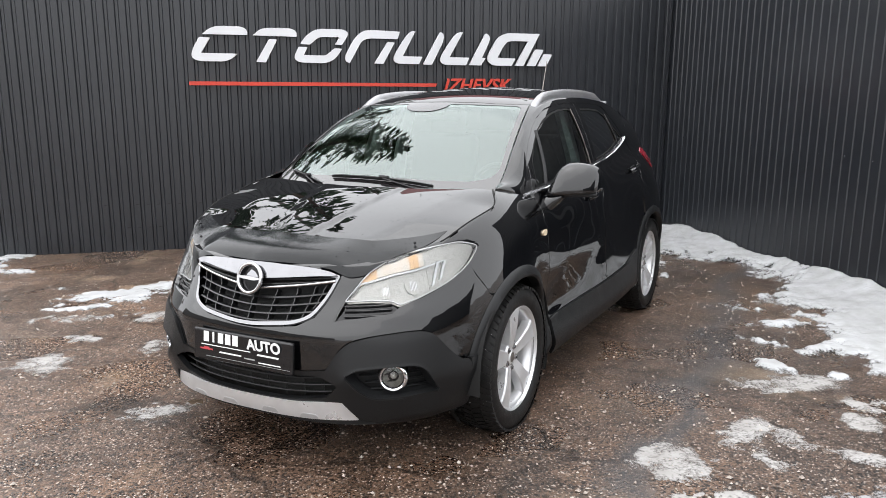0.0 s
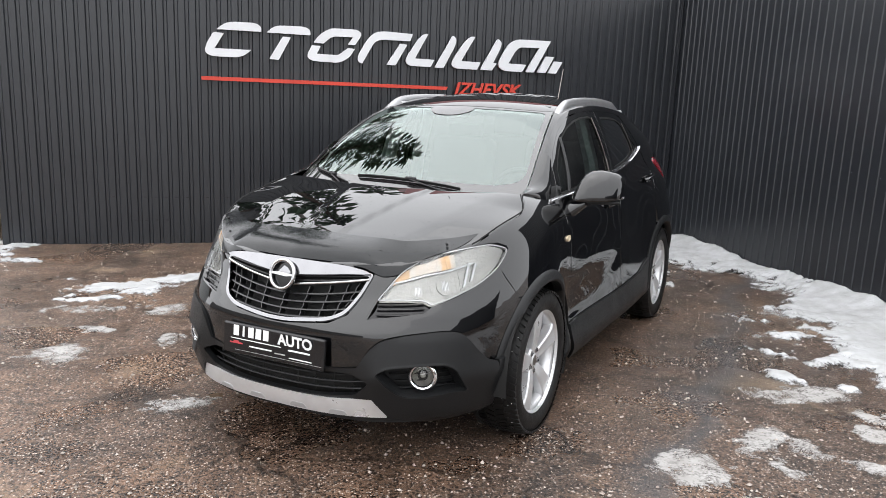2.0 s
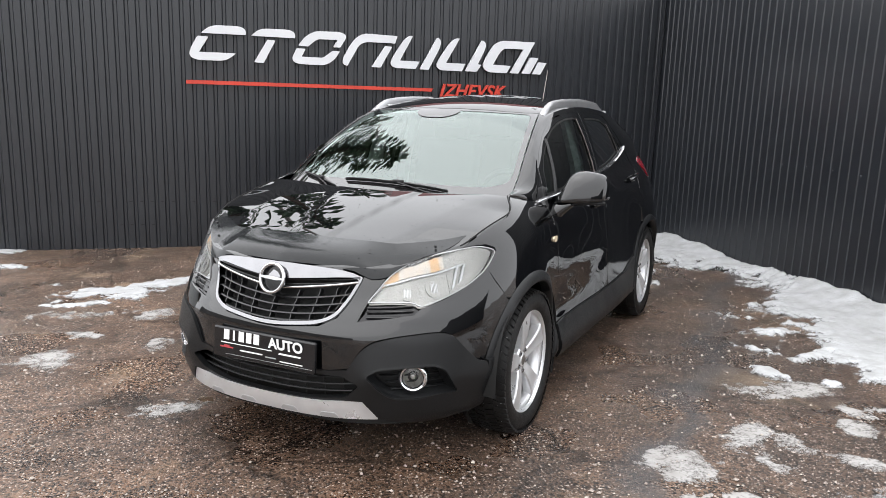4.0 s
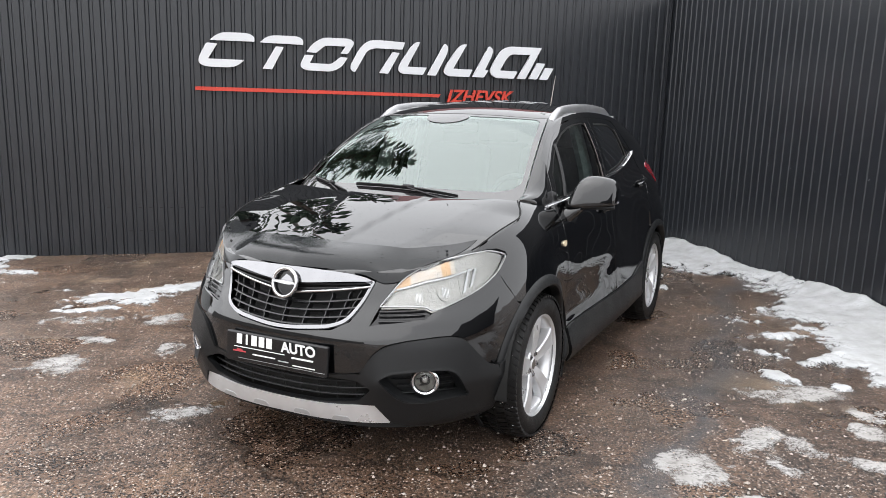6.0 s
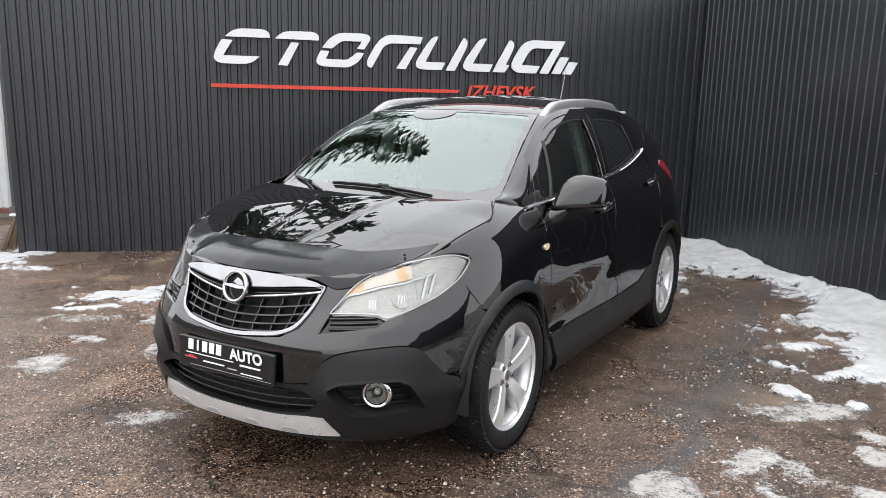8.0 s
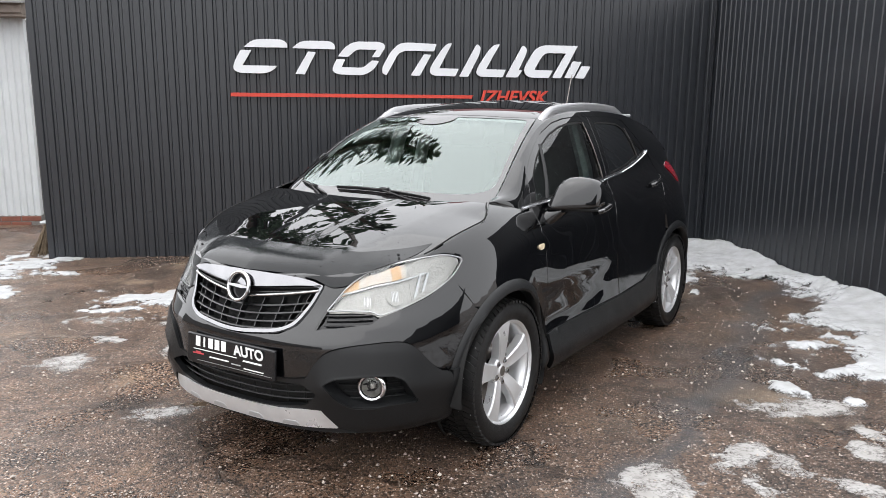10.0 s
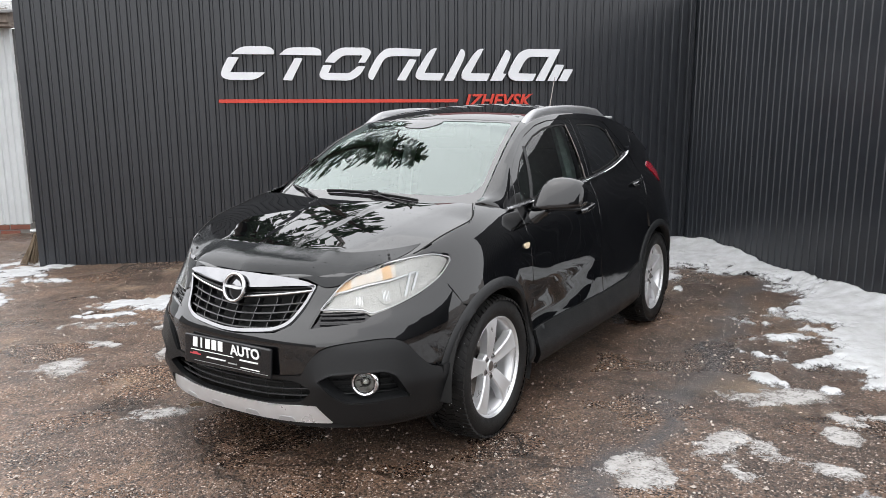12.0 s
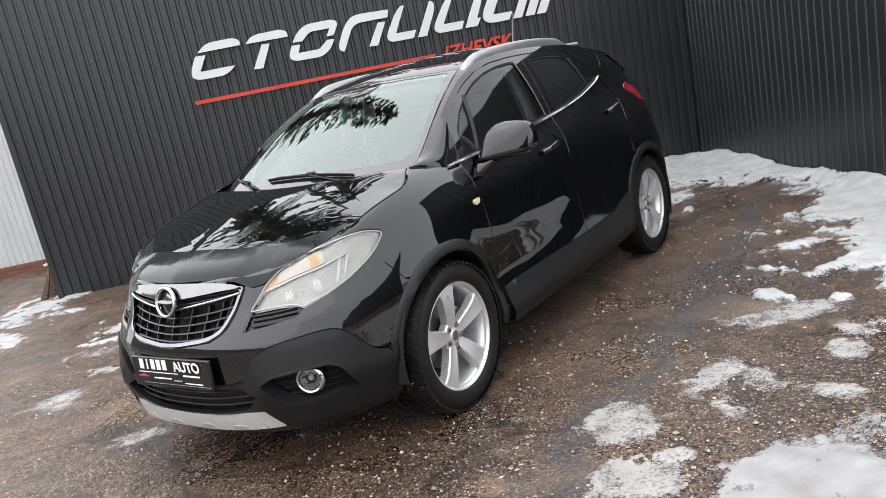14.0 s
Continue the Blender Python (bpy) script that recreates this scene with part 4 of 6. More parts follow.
LEFT = [(-1.32, 6.44, .34, .13, 19, .8), (-1.12, 6.30, .26, .12, 60, .8), (-.95, 6.60, .24, .10, 30, .8), (-1.45, 6.02, .32, .07, -3, .5), (-1.29, 5.83, .12, .06, -30, .5), (-1.78, 6.74, .10, .05, -60, .5), (-2.29, 7.47, .20, .08, -30, .8), (-2.46, 7.47, .28, .10, -15, .6),
        (-2.75, 8.43, .42, .14, -30, 1.2), (-2.95, 8.05, .50, .32, -50, 1.2), (-2.98, 7.67, .44, .20, -43, .9), (-2.71, 6.90, .28, .11, -58, .8), (-3.5, 7.6, .6, .4, 0, 1.0), (-.15, 8.1, .10, .05, 0, .6), (-.62, 8.15, .08, .04, 0, .5)]
snow_sheet("snow", -4.4, -0.02, 5.6, 10.4, 0.015, LEFT, SNOW, "thin broken patches of melting snow", 0.018, 0.56, off=0.12)
SLUSH = [(1.59, 2.74, .23, .16, 72, 1.5), (1.60, 2.76, .15, .11, 72, 3.0), (1.48, 2.34, .20, .16, -16, 1.1), (1.68, 2.42, .10, .08, 0, .7), (2.12, 3.00, .15, .11, 47, .8), (2.25, 2.86, .11, .09, 72, .7), (2.83, 3.10, .16, .08, -79, .8), (3.05, 3.02, .28, .10, -35, .8), (2.70, 2.93, .16, .11, -52, .8), (2.44, 2.58, .14, .08, -47, .6), (2.76, 3.45, .30, .15, 5, 1.1), (2.52, 3.51, .22, .12, -76, .5), (2.00, 2.66, .13, .07, -91, .7),
         (-1.27, 5.19, .24, .10, -18, .6), (-1.42, 4.82, .21, .13, -5, .5), (-1.63, 4.70, .24, .14, 5, .5), (-1.33, 4.59, .16, .10, 0, .5), (-.64, 3.77, .20, .13, 8, .5), (-.79, 4.94, .17, .12, 52, .5), (-.87, 5.66, .22, .15, -78, .5), (-1.5, 5.75, .40, .14, 5, .5)]
snow_sheet("slush", -2.1, 3.2, 2.0, 6.6, 0.015, SLUSH, THIN_SNOW, "grey wet slush frozen to the asphalt", 0.006, 0.36, off=0.07)
snow_sheet("snow", 1.2, 4.5, 0.3, 2.75, 0.015, [(2.9, 1.5, 1.35, .98, 0, 1.6), (2.05, 2.0, .42, .38, 30, 1.2)], WET_SNOW, "wet grey snow trodden flat on the asphalt", 0.018, 0.34, off=0.07)


def gravel():
    """Loose small stones on the yard, more of them near the foreground."""
    rng = np.random.RandomState(4)
    cnt = 26000
    x, y = rng.uniform(-3, 4.2, cnt), 1.7 + rng.rand(cnt) ** 1.6 * 6.2
    clump = lattice_noise(x, y, 1.5, 21, 3) + rng.rand(cnt) * 0.9
    sel = clump > 0.15
    x, y = x[sel], y[sel]
    sz = 0.002 + 0.009 * rng.rand(len(x)) ** 6
    z = ground_z(x, y)
    base = np.array([(1, 0, 0), (0, 1, 0), (-1, 0, 0), (0, -1, 0), (0, 0, 0.8), (0, 0, -0.6)])
    tri = [(0, 1, 4), (1, 2, 4), (2, 3, 4), (3, 0, 4), (1, 0, 5), (2, 1, 5), (3, 2, 5), (0, 3, 5)]
    v, f = [], []
    for i in range(len(x)):
        a = rng.rand() * 6.28
        sc = sz[i] * (0.7 + 0.6 * rng.rand(3))
        c, s = math.cos(a), math.sin(a)
        for p in base * (1 + 0.3 * (rng.rand(6, 1) - 0.5)):
            q = p * sc
            v.append((x[i] + q[0] * c - q[1] * s, y[i] + q[0] * s + q[1] * c, z[i] + sc[2] * 0.4 + q[2]))
        f += [tuple(k + 6 * i for k in t) for t in tri]
    return tagged(part("gravel", (v, f), STONE), "loose grey and brown gravel on the asphalt", "gravel", kind="stuff")


gravel()
snow_sheet("puddle", -1.1, 0.1, 3.5, 4.7, 0.02, [(-.46, 3.92, .11, .06, -60, .6), (-.69, 4.22, .11, .05, -70, .6)], PUDDLE, "shallow brown puddle of meltwater", 0.0, 0.25, off=0.05)


# ---- car ----
FWD = Vector((-0.643, -0.766, 0)).normalized()
CAR_AT = Vector((0.408, 3.814, -0.086))
car_up = Vector((-0.0039, 0.0248, 1)).normalized()
car_fwd = (FWD - car_up * FWD.dot(car_up)).normalized()
car_fwd = (car_fwd + car_up * (0.025 / 2.555)).normalized()
car_left = car_up.cross(car_fwd).normalized()
car_up = car_fwd.cross(car_left)
CAR_M = Matrix.Translation(CAR_AT) @ Matrix((car_fwd, car_left, car_up)).transposed().to_4x4()
car = empty("car", CAR_M, "black compact crossover car with grey lower cladding, wet with raindrops", "car")
ARCH_R, AXLE_Z = 0.395, 0.347


def arch(cx, r, n=26, a0=-30, a1=210):
    return [(cx + r * math.cos(radians(a0 + (a1 - a0) * i / n)), AXLE_Z + r * math.sin(radians(a0 + (a1 - a0) * i / n))) for i in range(n + 1)]


def flank(xz):
    return upper_side(xz)


def flip_x(pts):
    """(length along the outline, z) from (x, z) on the flank."""
    return [(float(u_of_x(p[0])), *p[1:]) for p in pts]


FRONT_U = lambda x: float(u_of_x(x))
# outlines on the nose: (length along the outline from its middle, height)
LAMP = [(.45, .725, .012), (.49, .77, .03), (.555, .835, .05), (.66, .882, .05), (.79, .912, .05), (.93, .932, .05), (1.05, .942, .05), (1.145, .915, .03), (1.065, .845, .05), (.94, .785, .05), (.81, .742, .05), (.695, .712, .015), (.665, .728, .02), (.56, .73, .03)]
GRILLE = [(-.425, .822, .012), (-.35, .832, .03), (0, .850, .10), (.35, .832, .03), (.425, .822, .012), (.375, .735, .03), (.325, .668, .03), (.25, .634, .05), (.05, .612, .05), (-.05, .612, .05), (-.25, .634, .05), (-.325, .668, .03), (-.375, .735, .03)]
CLAD_TOP = [(.39, .465), (.425, .53), (.48, .583), (.58, .603), (.72, .614), (.80, .610), (.845, .58), (.90, .515), (.95, .472), (1.0, .468)]
CLAD_TOP = [CLAD_TOP[0]] + [tuple(q) for q in rounded(CLAD_TOP + [(1.0, .1), (.39, .1)], .045, 5)[6:60]] + [CLAD_TOP[-1]]
u_arch = [(FRONT_U(p[0]), p[1]) for p in arch(0, ARCH_R, 40, -40, 220)]
front_arch = [q for q in u_arch if q[0] < FRONT_U(0.0)]

# painted bumper skin, in one piece from lamp to lamp, with the grille and lamps cut out
fr = sorted([q for q in front_arch if .47 < q[1] < .690], key=lambda q: q[1])
edge = [(u - .012, z) for u, z in fr]
bump_left = [(0.0, .60)] + [(.0, .45)] + [(.30, .455), (.39, .468)] + [(u, z + .004) for u, z in CLAD_TOP[1:]] + edge[1:] + [(1.155, .706), (1.09, .794), (1.068, .842), (.94, .782), (.81, .739), (.697, .708), (.66, .685), (.45, .662), (.41, .655), (.43, .70), (.447, .728), (.486, .775), (.550, .840), (.50, .858), (.44, .850), (.428, .828), (.378, .735), (.328, .666), (.252, .630), (.05, .607), (.0, .606)]
half = np.array([q for q in bump_left if q != (0.0, .60)])
mir = (half * (-1, 1))[::-1]
bump_poly = np.concatenate((half, mir))
keep = [0]
for i in range(1, len(bump_poly)):
    if np.linalg.norm(bump_poly[i] - bump_poly[keep[-1]]) > 1e-3:
        keep.append(i)
bump_poly = bump_poly[keep]
panel("front_bumper", bump_poly, lower, PAINT, car, step=0.022, depth=0.02)

# dark cladding of the lower bumper with openings
low_left = [(0.0, .452), (.30, .452), (.385, .462)] + CLAD_TOP[1:] + [(q[0] - .004, q[1]) for q in sorted(front_arch, key=lambda q: -q[1]) if q[1] < .50] + [(1.02, .215), (.87, .205), (.69, .215), (.515, .255), (.45, .335), (.25, .318), (0, .312)]
half = np.array(low_left)
low_poly = np.concatenate((half, (half * (-1, 1))[::-1]))
keep = [0]
for i in range(1, len(low_poly)):
    if np.linalg.norm(low_poly[i] - low_poly[keep[-1]]) > 1e-3:
        keep.append(i)
low_poly = low_poly[keep]
GRILLE_LOW = rounded([(-.44, .405), (-.38, .345), (-.2, .322), (0, .316), (.2, .322), (.38, .345), (.44, .405), (.37, .432), (.2, .436), (0, .436), (-.2, .436), (-.37, .432)], .02, 3)
FOG_HOLE = [(.465, .447, .012), (.51, .472, .02), (.63, .482, .02), (.735, .482, .02), (.78, .462, .02), (.845, .362, .012), (.66, .350, .02), (.575, .352, .03), (.52, .385, .03)]
fog_l = rounded(FOG_HOLE, .02, 4)
fog_r = (fog_l * (-1, 1))[::-1]


def clad(uz):
    """The cladding stands proud of the skin: it leans out from its upper edge to the fog lamps' level and back in below."""
    uz = np.atleast_2d(np.asarray(uz, float))
    u, z = np.abs(uz[:, 0]), uz[:, 1]
    proud = 0.034 * np.clip(np.minimum((0.62 - z) / 0.20, (z - 0.22) / 0.20), 0, 1) * np.clip((u - 0.36) / 0.10, 0, 1) * np.clip((1.16 - u) / 0.16, 0, 1)
    side = np.where(uz[:, 0] < 0, -1.0, 1.0)
    nx, ny = np.interp(u, OUT_S, OUT_N[:, 0]), np.interp(u, OUT_S, OUT_N[:, 1])
    return lower(uz) + np.stack((nx * proud, ny * proud * side, np.zeros(len(u))), 1)


panel("lower_bumper", low_poly, clad, PLASTIC, car, "matt grey-black plastic bumper cladding", step=0.022, holes=(GRILLE_LOW, fog_l, fog_r), depth=0.028, lift=0.003)
panel("grille_backing", GRILLE_LOW * 1.02 + (0, -.008), lower, DARK, car, step=0.05, lift=-0.06, depth=0)


def ring_band(outline2, inner, surf, lift, mat, name, parent, label="", both=False, depth=0.015, step=0.02):
    """A frame between an outline and a smaller copy of it."""
    panel(name, outline2, surf, mat, parent, label, both=both, step=step, holes=(inner,), lift=lift, depth=depth)


def shrink(poly, d):
    """The outline moved inwards by d."""
    p = np.asarray(poly, float)
    a, b = p - np.roll(p, 1, 0), np.roll(p, -1, 0) - p
    na, nb = np.stack((-a[:, 1], a[:, 0]), 1), np.stack((-b[:, 1], b[:, 0]), 1)
    na /= np.linalg.norm(na, axis=1)[:, None] + 1e-9
    nb /= np.linalg.norm(nb, axis=1)[:, None] + 1e-9
    m = na + nb
    m /= np.maximum((m * m).sum(1), 0.6)[:, None] ** 0.5
    area = 0.5 * np.sum(p[:, 0] * np.roll(p[:, 1], -1) - np.roll(p[:, 0], -1) * p[:, 1])
    return p + m * d * (1 if area > 0 else -1)


def on(surf, q, lift=0.0):
    """Places on a surface lifted off it."""
    q = np.atleast_2d(np.asarray(q, float))
    e = 1e-3
    du, dv = surf(q + (e, 0)) - surf(q - (e, 0)), surf(q + (0, e)) - surf(q - (0, e))
    n = np.cross(du, dv)
    n /= np.linalg.norm(n, axis=1)[:, None] + 1e-12
    p = surf(q)
    if np.mean((n * (p - np.array([-1.3, 0, 0.6]))).sum(1)) < 0:
        n = -n
    return p + n * lift


# upper grille: chrome surround, chrome wing bar with round badge, honeycomb of slats
grille = np.array(rounded(GRILLE, .02, 4))
g_in = shrink(grille, 0.013)
ring_band(grille, g_in, lower, 0.010, CHROME, "grille_frame", car, "chrome grille surround", depth=0.03)
panel("grille_back", shrink(grille, 0.004), lower, DARK, car, step=0.04, lift=-0.05, depth=0)
bar_half = [(.0, .852, .1), (.11, .848, .05), (.215, .844, .05), (.31, .839, .03), (.385, .829, .02), (.412, .820, .004), (.387, .816, .01), (.31, .814, .03), (.225, .808, .05), (.12, .800, .05), (.0, .792, .05)]
wing = rounded([(-u, z, r) for u, z, r in bar_half[:0:-1]][1:] + bar_half, .01, 3)
panel("chrome_bar", wing[::-1], lower, CHROME, car, "broad chrome grille bar", step=0.018, lift=0.024, depth=0.04)
us = np.linspace(-.404, .404, 41)
strip_z = .754 + .047 * (np.abs(us) / .40) ** 1.15
smooth(part("chrome_strip", tube(on(lower, np.stack((us, strip_z), 1), .010), .0075, 12, flat=.85), SATIN, car, "thin chrome grille strip"), 60)
for dz in (.004, .014):
    us = np.linspace(-.39, .39, 41)
    zs = .793 - dz + .024 * (np.abs(us) / .39) - .012 * (dz > .01) * (1 - np.abs(us) / .39)
    part("grille_groove", tube(on(lower, np.stack((us, zs), 1), .004), .0035, 6), GRILLE_BLACK, car)
g_wide = curve([.60, .634, .668, .735, .80], [.05, .25, .325, .375, .41])
for k, z in enumerate((.715, .685, .655, .628)):
    w = float(g_wide(z + .03 - .006 * k)) - 0.012
    us = np.linspace(-w, w, 31)
    zz = z + 0.004 + 0.036 * (np.abs(us) / 0.37) ** 1.6
    v = []
    for du, dz in ((-.003, -.0012), (-.004, .0040), (-.040, .012), (-.040, .004)):
        v += list(on(lower, np.stack((us, zz + dz), 1), du))
    f = [(a * 31 + i, a * 31 + i + 1, ((a + 1) % 4) * 31 + i + 1, ((a + 1) % 4) * 31 + i) for a in range(4) for i in range(30)]
    part("grille_slat", (v, f), GRILLE_BLACK, car)
for u in (-.31, -.265, -.19, -.10, 0, .10, .19, .265, .31):
    top, low = .750 + .05 * (abs(u) / .37) ** 1.5, max(.622, .612 + 0.10 * max(0, abs(u) - .2) / .13)
    if low < top - 0.02:
        zs = np.linspace(low, top, 17)
        lean = 0.050 * np.sign(u if u else 1) * ((zs - low) / (top - low)) * min(1, abs(u) * 3)
        us = u + lean + 0.002 * np.sin((zs - .742) / .034 * 2 * math.pi)
        v = []
        for du, side in ((-.006, -.0022), (-.006, .0022), (-.036, .0030), (-.036, -.0030)):
            v += list(on(lower, np.stack((us + side, zs), 1), du))
        f = [(a * 17 + i, a * 17 + i + 1, ((a + 1) % 4) * 17 + i + 1, ((a + 1) % 4) * 17 + i) for a in range(4) for i in range(16)]
        part("grille_rib", (v, f), GRILLE_BLACK, car)

# round badge: ring and a plain horizontal bar
badge_m = Matrix.Translation((0.828, 0, 0.796)) @ pose(0, 0, 0, 0, -14, 0)
v, f = lathe([(0.0600 + 0.0080 * math.cos(a), 0.004 + 0.010 * math.sin(a)) for a in np.linspace(math.pi * 1.15, -0.15 * math.pi, 11)], 48, "x")
badge = smooth(part("badge_ring", (v, f), SATIN, car, "round chrome badge ring"))
badge.matrix_basis = badge_m
v, f = lathe([(0.0, -0.008), (0.060, -0.008)], 40, "x")
back = part("badge_field", (v, f), GLOSS_BLACK, badge)
bm = slab(rounded([(-.060, .006, .002), (-.02, .009, .004), (.060, .004, .002), (.060, -.002, .002), (.02, -.007, .004), (-.060, -.001, .002)], .002, 2), 0.010, lambda a, b, h: (h + 0.002, a, b))
part("badge_bar", bm, ALLOY, badge)

# silver skid strip under the lower grille
skid = rounded([(-.515, .255, .008), (-.45, .335, .01), (-.25, .318, .05), (0, .312, .1), (.25, .318, .05), (.45, .335, .01), (.515, .255, .008), (.36, .250, .05), (.10, .245, .05), (-.10, .245, .05), (-.36, .250, .05)], .02, 3)
panel("skid_strip", skid, lower, ALLOY, car, "silver-painted lower bumper strip", step=0.02, lift=0.010, depth=0.03)
for u in (-.30, -.11, .11, .30):
    q = rounded([(u - .045, .252), (u - .03, .272), (u + .03, .272), (u + .045, .252)], .008, 3)
    panel("skid_recess", q, lower, SILVER, car, step=0.02, lift=0.0115, depth=0.004)
for k, z in enumerate((.345, .375, .405)):
    us = np.linspace(-.40 - .02 * k, .40 + .02 * k, 25)
    part("lower_grille_slat", tube(on(lower, np.stack((us, z + .02 * (np.abs(us) / .4) ** 2), 1), -0.022), 0.006, 8, flat=0.7), PLASTIC, car)
for u in np.arange(-.36, .361, .09):
    zs = np.linspace(.33, .43, 4)
    part("lower_grille_rib", tube(on(lower, np.stack((np.full(4, u), zs), 1), -0.030), 0.004, 6), PLASTIC, car)

# fog lamps in slatted recesses
for sgn in (1, -1):
    hole = fog_l if sgn > 0 else fog_r
    panel("fog_recess", hole * 1.0, lower, PLASTIC, car, step=0.03, lift=-0.045, depth=0)
    for k, z in enumerate((.375, .405, .435, .462)):
        a, b = .545 - .025 * k + .02, .825 - .022 * k
        us = np.linspace(a, b, 9) * sgn
        part("fog_slat", tube(on(lower, np.stack((us, np.full(9, z)), 1), -0.030), 0.009, 8, flat=0.45), PLASTIC, car)
    c = on(lower, (.657 * sgn, .430), -0.012)[0]
    m = Matrix.Translation(c) @ pose(0, 0, 0, 0, 0, 24 * sgn)
    v, f = lathe([(0.040, -0.028), (0.042, 0.004), (0.046, 0.016), (0.052, 0.019), (0.058, 0.015), (0.0625, 0.004), (0.063, -0.025)], 40, "x")
    fog = smooth(part("fog_lamp", (v, f), BRIGHT_CHROME, car, "round fog lamp in a chrome ring"))
    fog.matrix_basis = m
    v, f = lathe([(0.018, -0.016), (0.026, -0.012), (0.034, -0.004), (0.042, 0.008)], 32, "x")
    smooth(part("reflector", (v, f), LAMP_BODY, fog))
    v, f = lathe([(0.0, -0.030), (0.016, -0.020), (0.018, -0.004), (0.021, -0.003), (0.022, -0.008), (0.022, -0.034)], 28, "x")
    smooth(part("bulb_collar", (v, f), DARK, fog))
    v, f = lathe([(0.0, 0.002), (0.009, 0.000), (0.013, -0.006), (0.014, -0.02)], 24, "x")
    smooth(part("bulb_cap", (v, f), LAMP_BODY, fog))
    v, f = lathe([(0.0, 0.020), (0.02, 0.018), (0.043, 0.010)], 32, "x")
    smooth(part("lens", (v, f), CLEAR, fog)).visible_shadow = False
    outer, inner = shrink(hole, -0.012), shrink(hole, 0.016)
    k = len(hole)
    v = list(on(clad, outer, 0.005)) + list(on(clad, shrink(hole, -0.004), 0.006)) + list(on(lower, inner, -0.030))
    f = [(r * k + i, r * k + (i + 1) % k, (r + 1) * k + (i + 1) % k, (r + 1) * k + i) for r in range(2) for i in range(k)]
    smooth(part("recess_edge", (v, f), PLASTIC, car), 30)

# number-plate holder with printed plate
plate = part("plate_holder", box(bmesh.new(), (0.020, 0.532, 0.132), Matrix.Translation((0.893, 0.0, 0.505)) @ pose(0, 0, 0, 0, -4, 0), 0.008, 3), GLOSS_BLACK, car, "black plate holder with white and red print")


def plate_print(y, z, w, h, mat, name="print_bar", lean=0.0):
    q = [(y - w / 2, z - h / 2), (y + w / 2, z - h / 2), (y + w / 2 + lean, z + h / 2), (y - w / 2 + lean, z + h / 2)]
    bm = slab(q, 0.0012, lambda a, b, k: (0.9035 + k - (b - 0.505) * math.tan(radians(-4)) * -1, a, b))
    part(name, bm, mat, plate)


text = bpy.data.curves.new("plate_word", "FONT")
text.body, text.size, text.extrude, text.offset, text.align_x = "AUTO", 0.062, 0.0006, 0.0022, "LEFT"
word = new("plate_word", text)
word.data.materials.append(WHITE_INK)
word.parent = plate
word.matrix_basis = Matrix.Translation((0.9045, 0.035, 0.519)) @ pose(0, 0, 0, 90, 0, 90) @ pose(0, 0, 0, 4, 0, 0)
for i in range(5):
    plate_print(-.192 + i * 0.040, .541, .010 if i == 1 else .029, .044, WHITE_INK, "plate_glyph")
plate_print(-.085, .506, .27, .0035, WHITE_INK)
plate_print(.14, .500, .11, .007, WHITE_INK, lean=.004)
plate_print(-.06, .482, .12, .006, WHITE_INK, lean=.004)
plate_print(.045, .476, .055, .005, SILVER)
plate_print(.15, .468, .115, .0045, WHITE_INK)
plate_print(-.19, .487, .07, .006, RED_INK)
plate_print(-.19, .493, .03, .006, RED_INK)
plate_print(.03, .458, .45, .0015, SILVER)

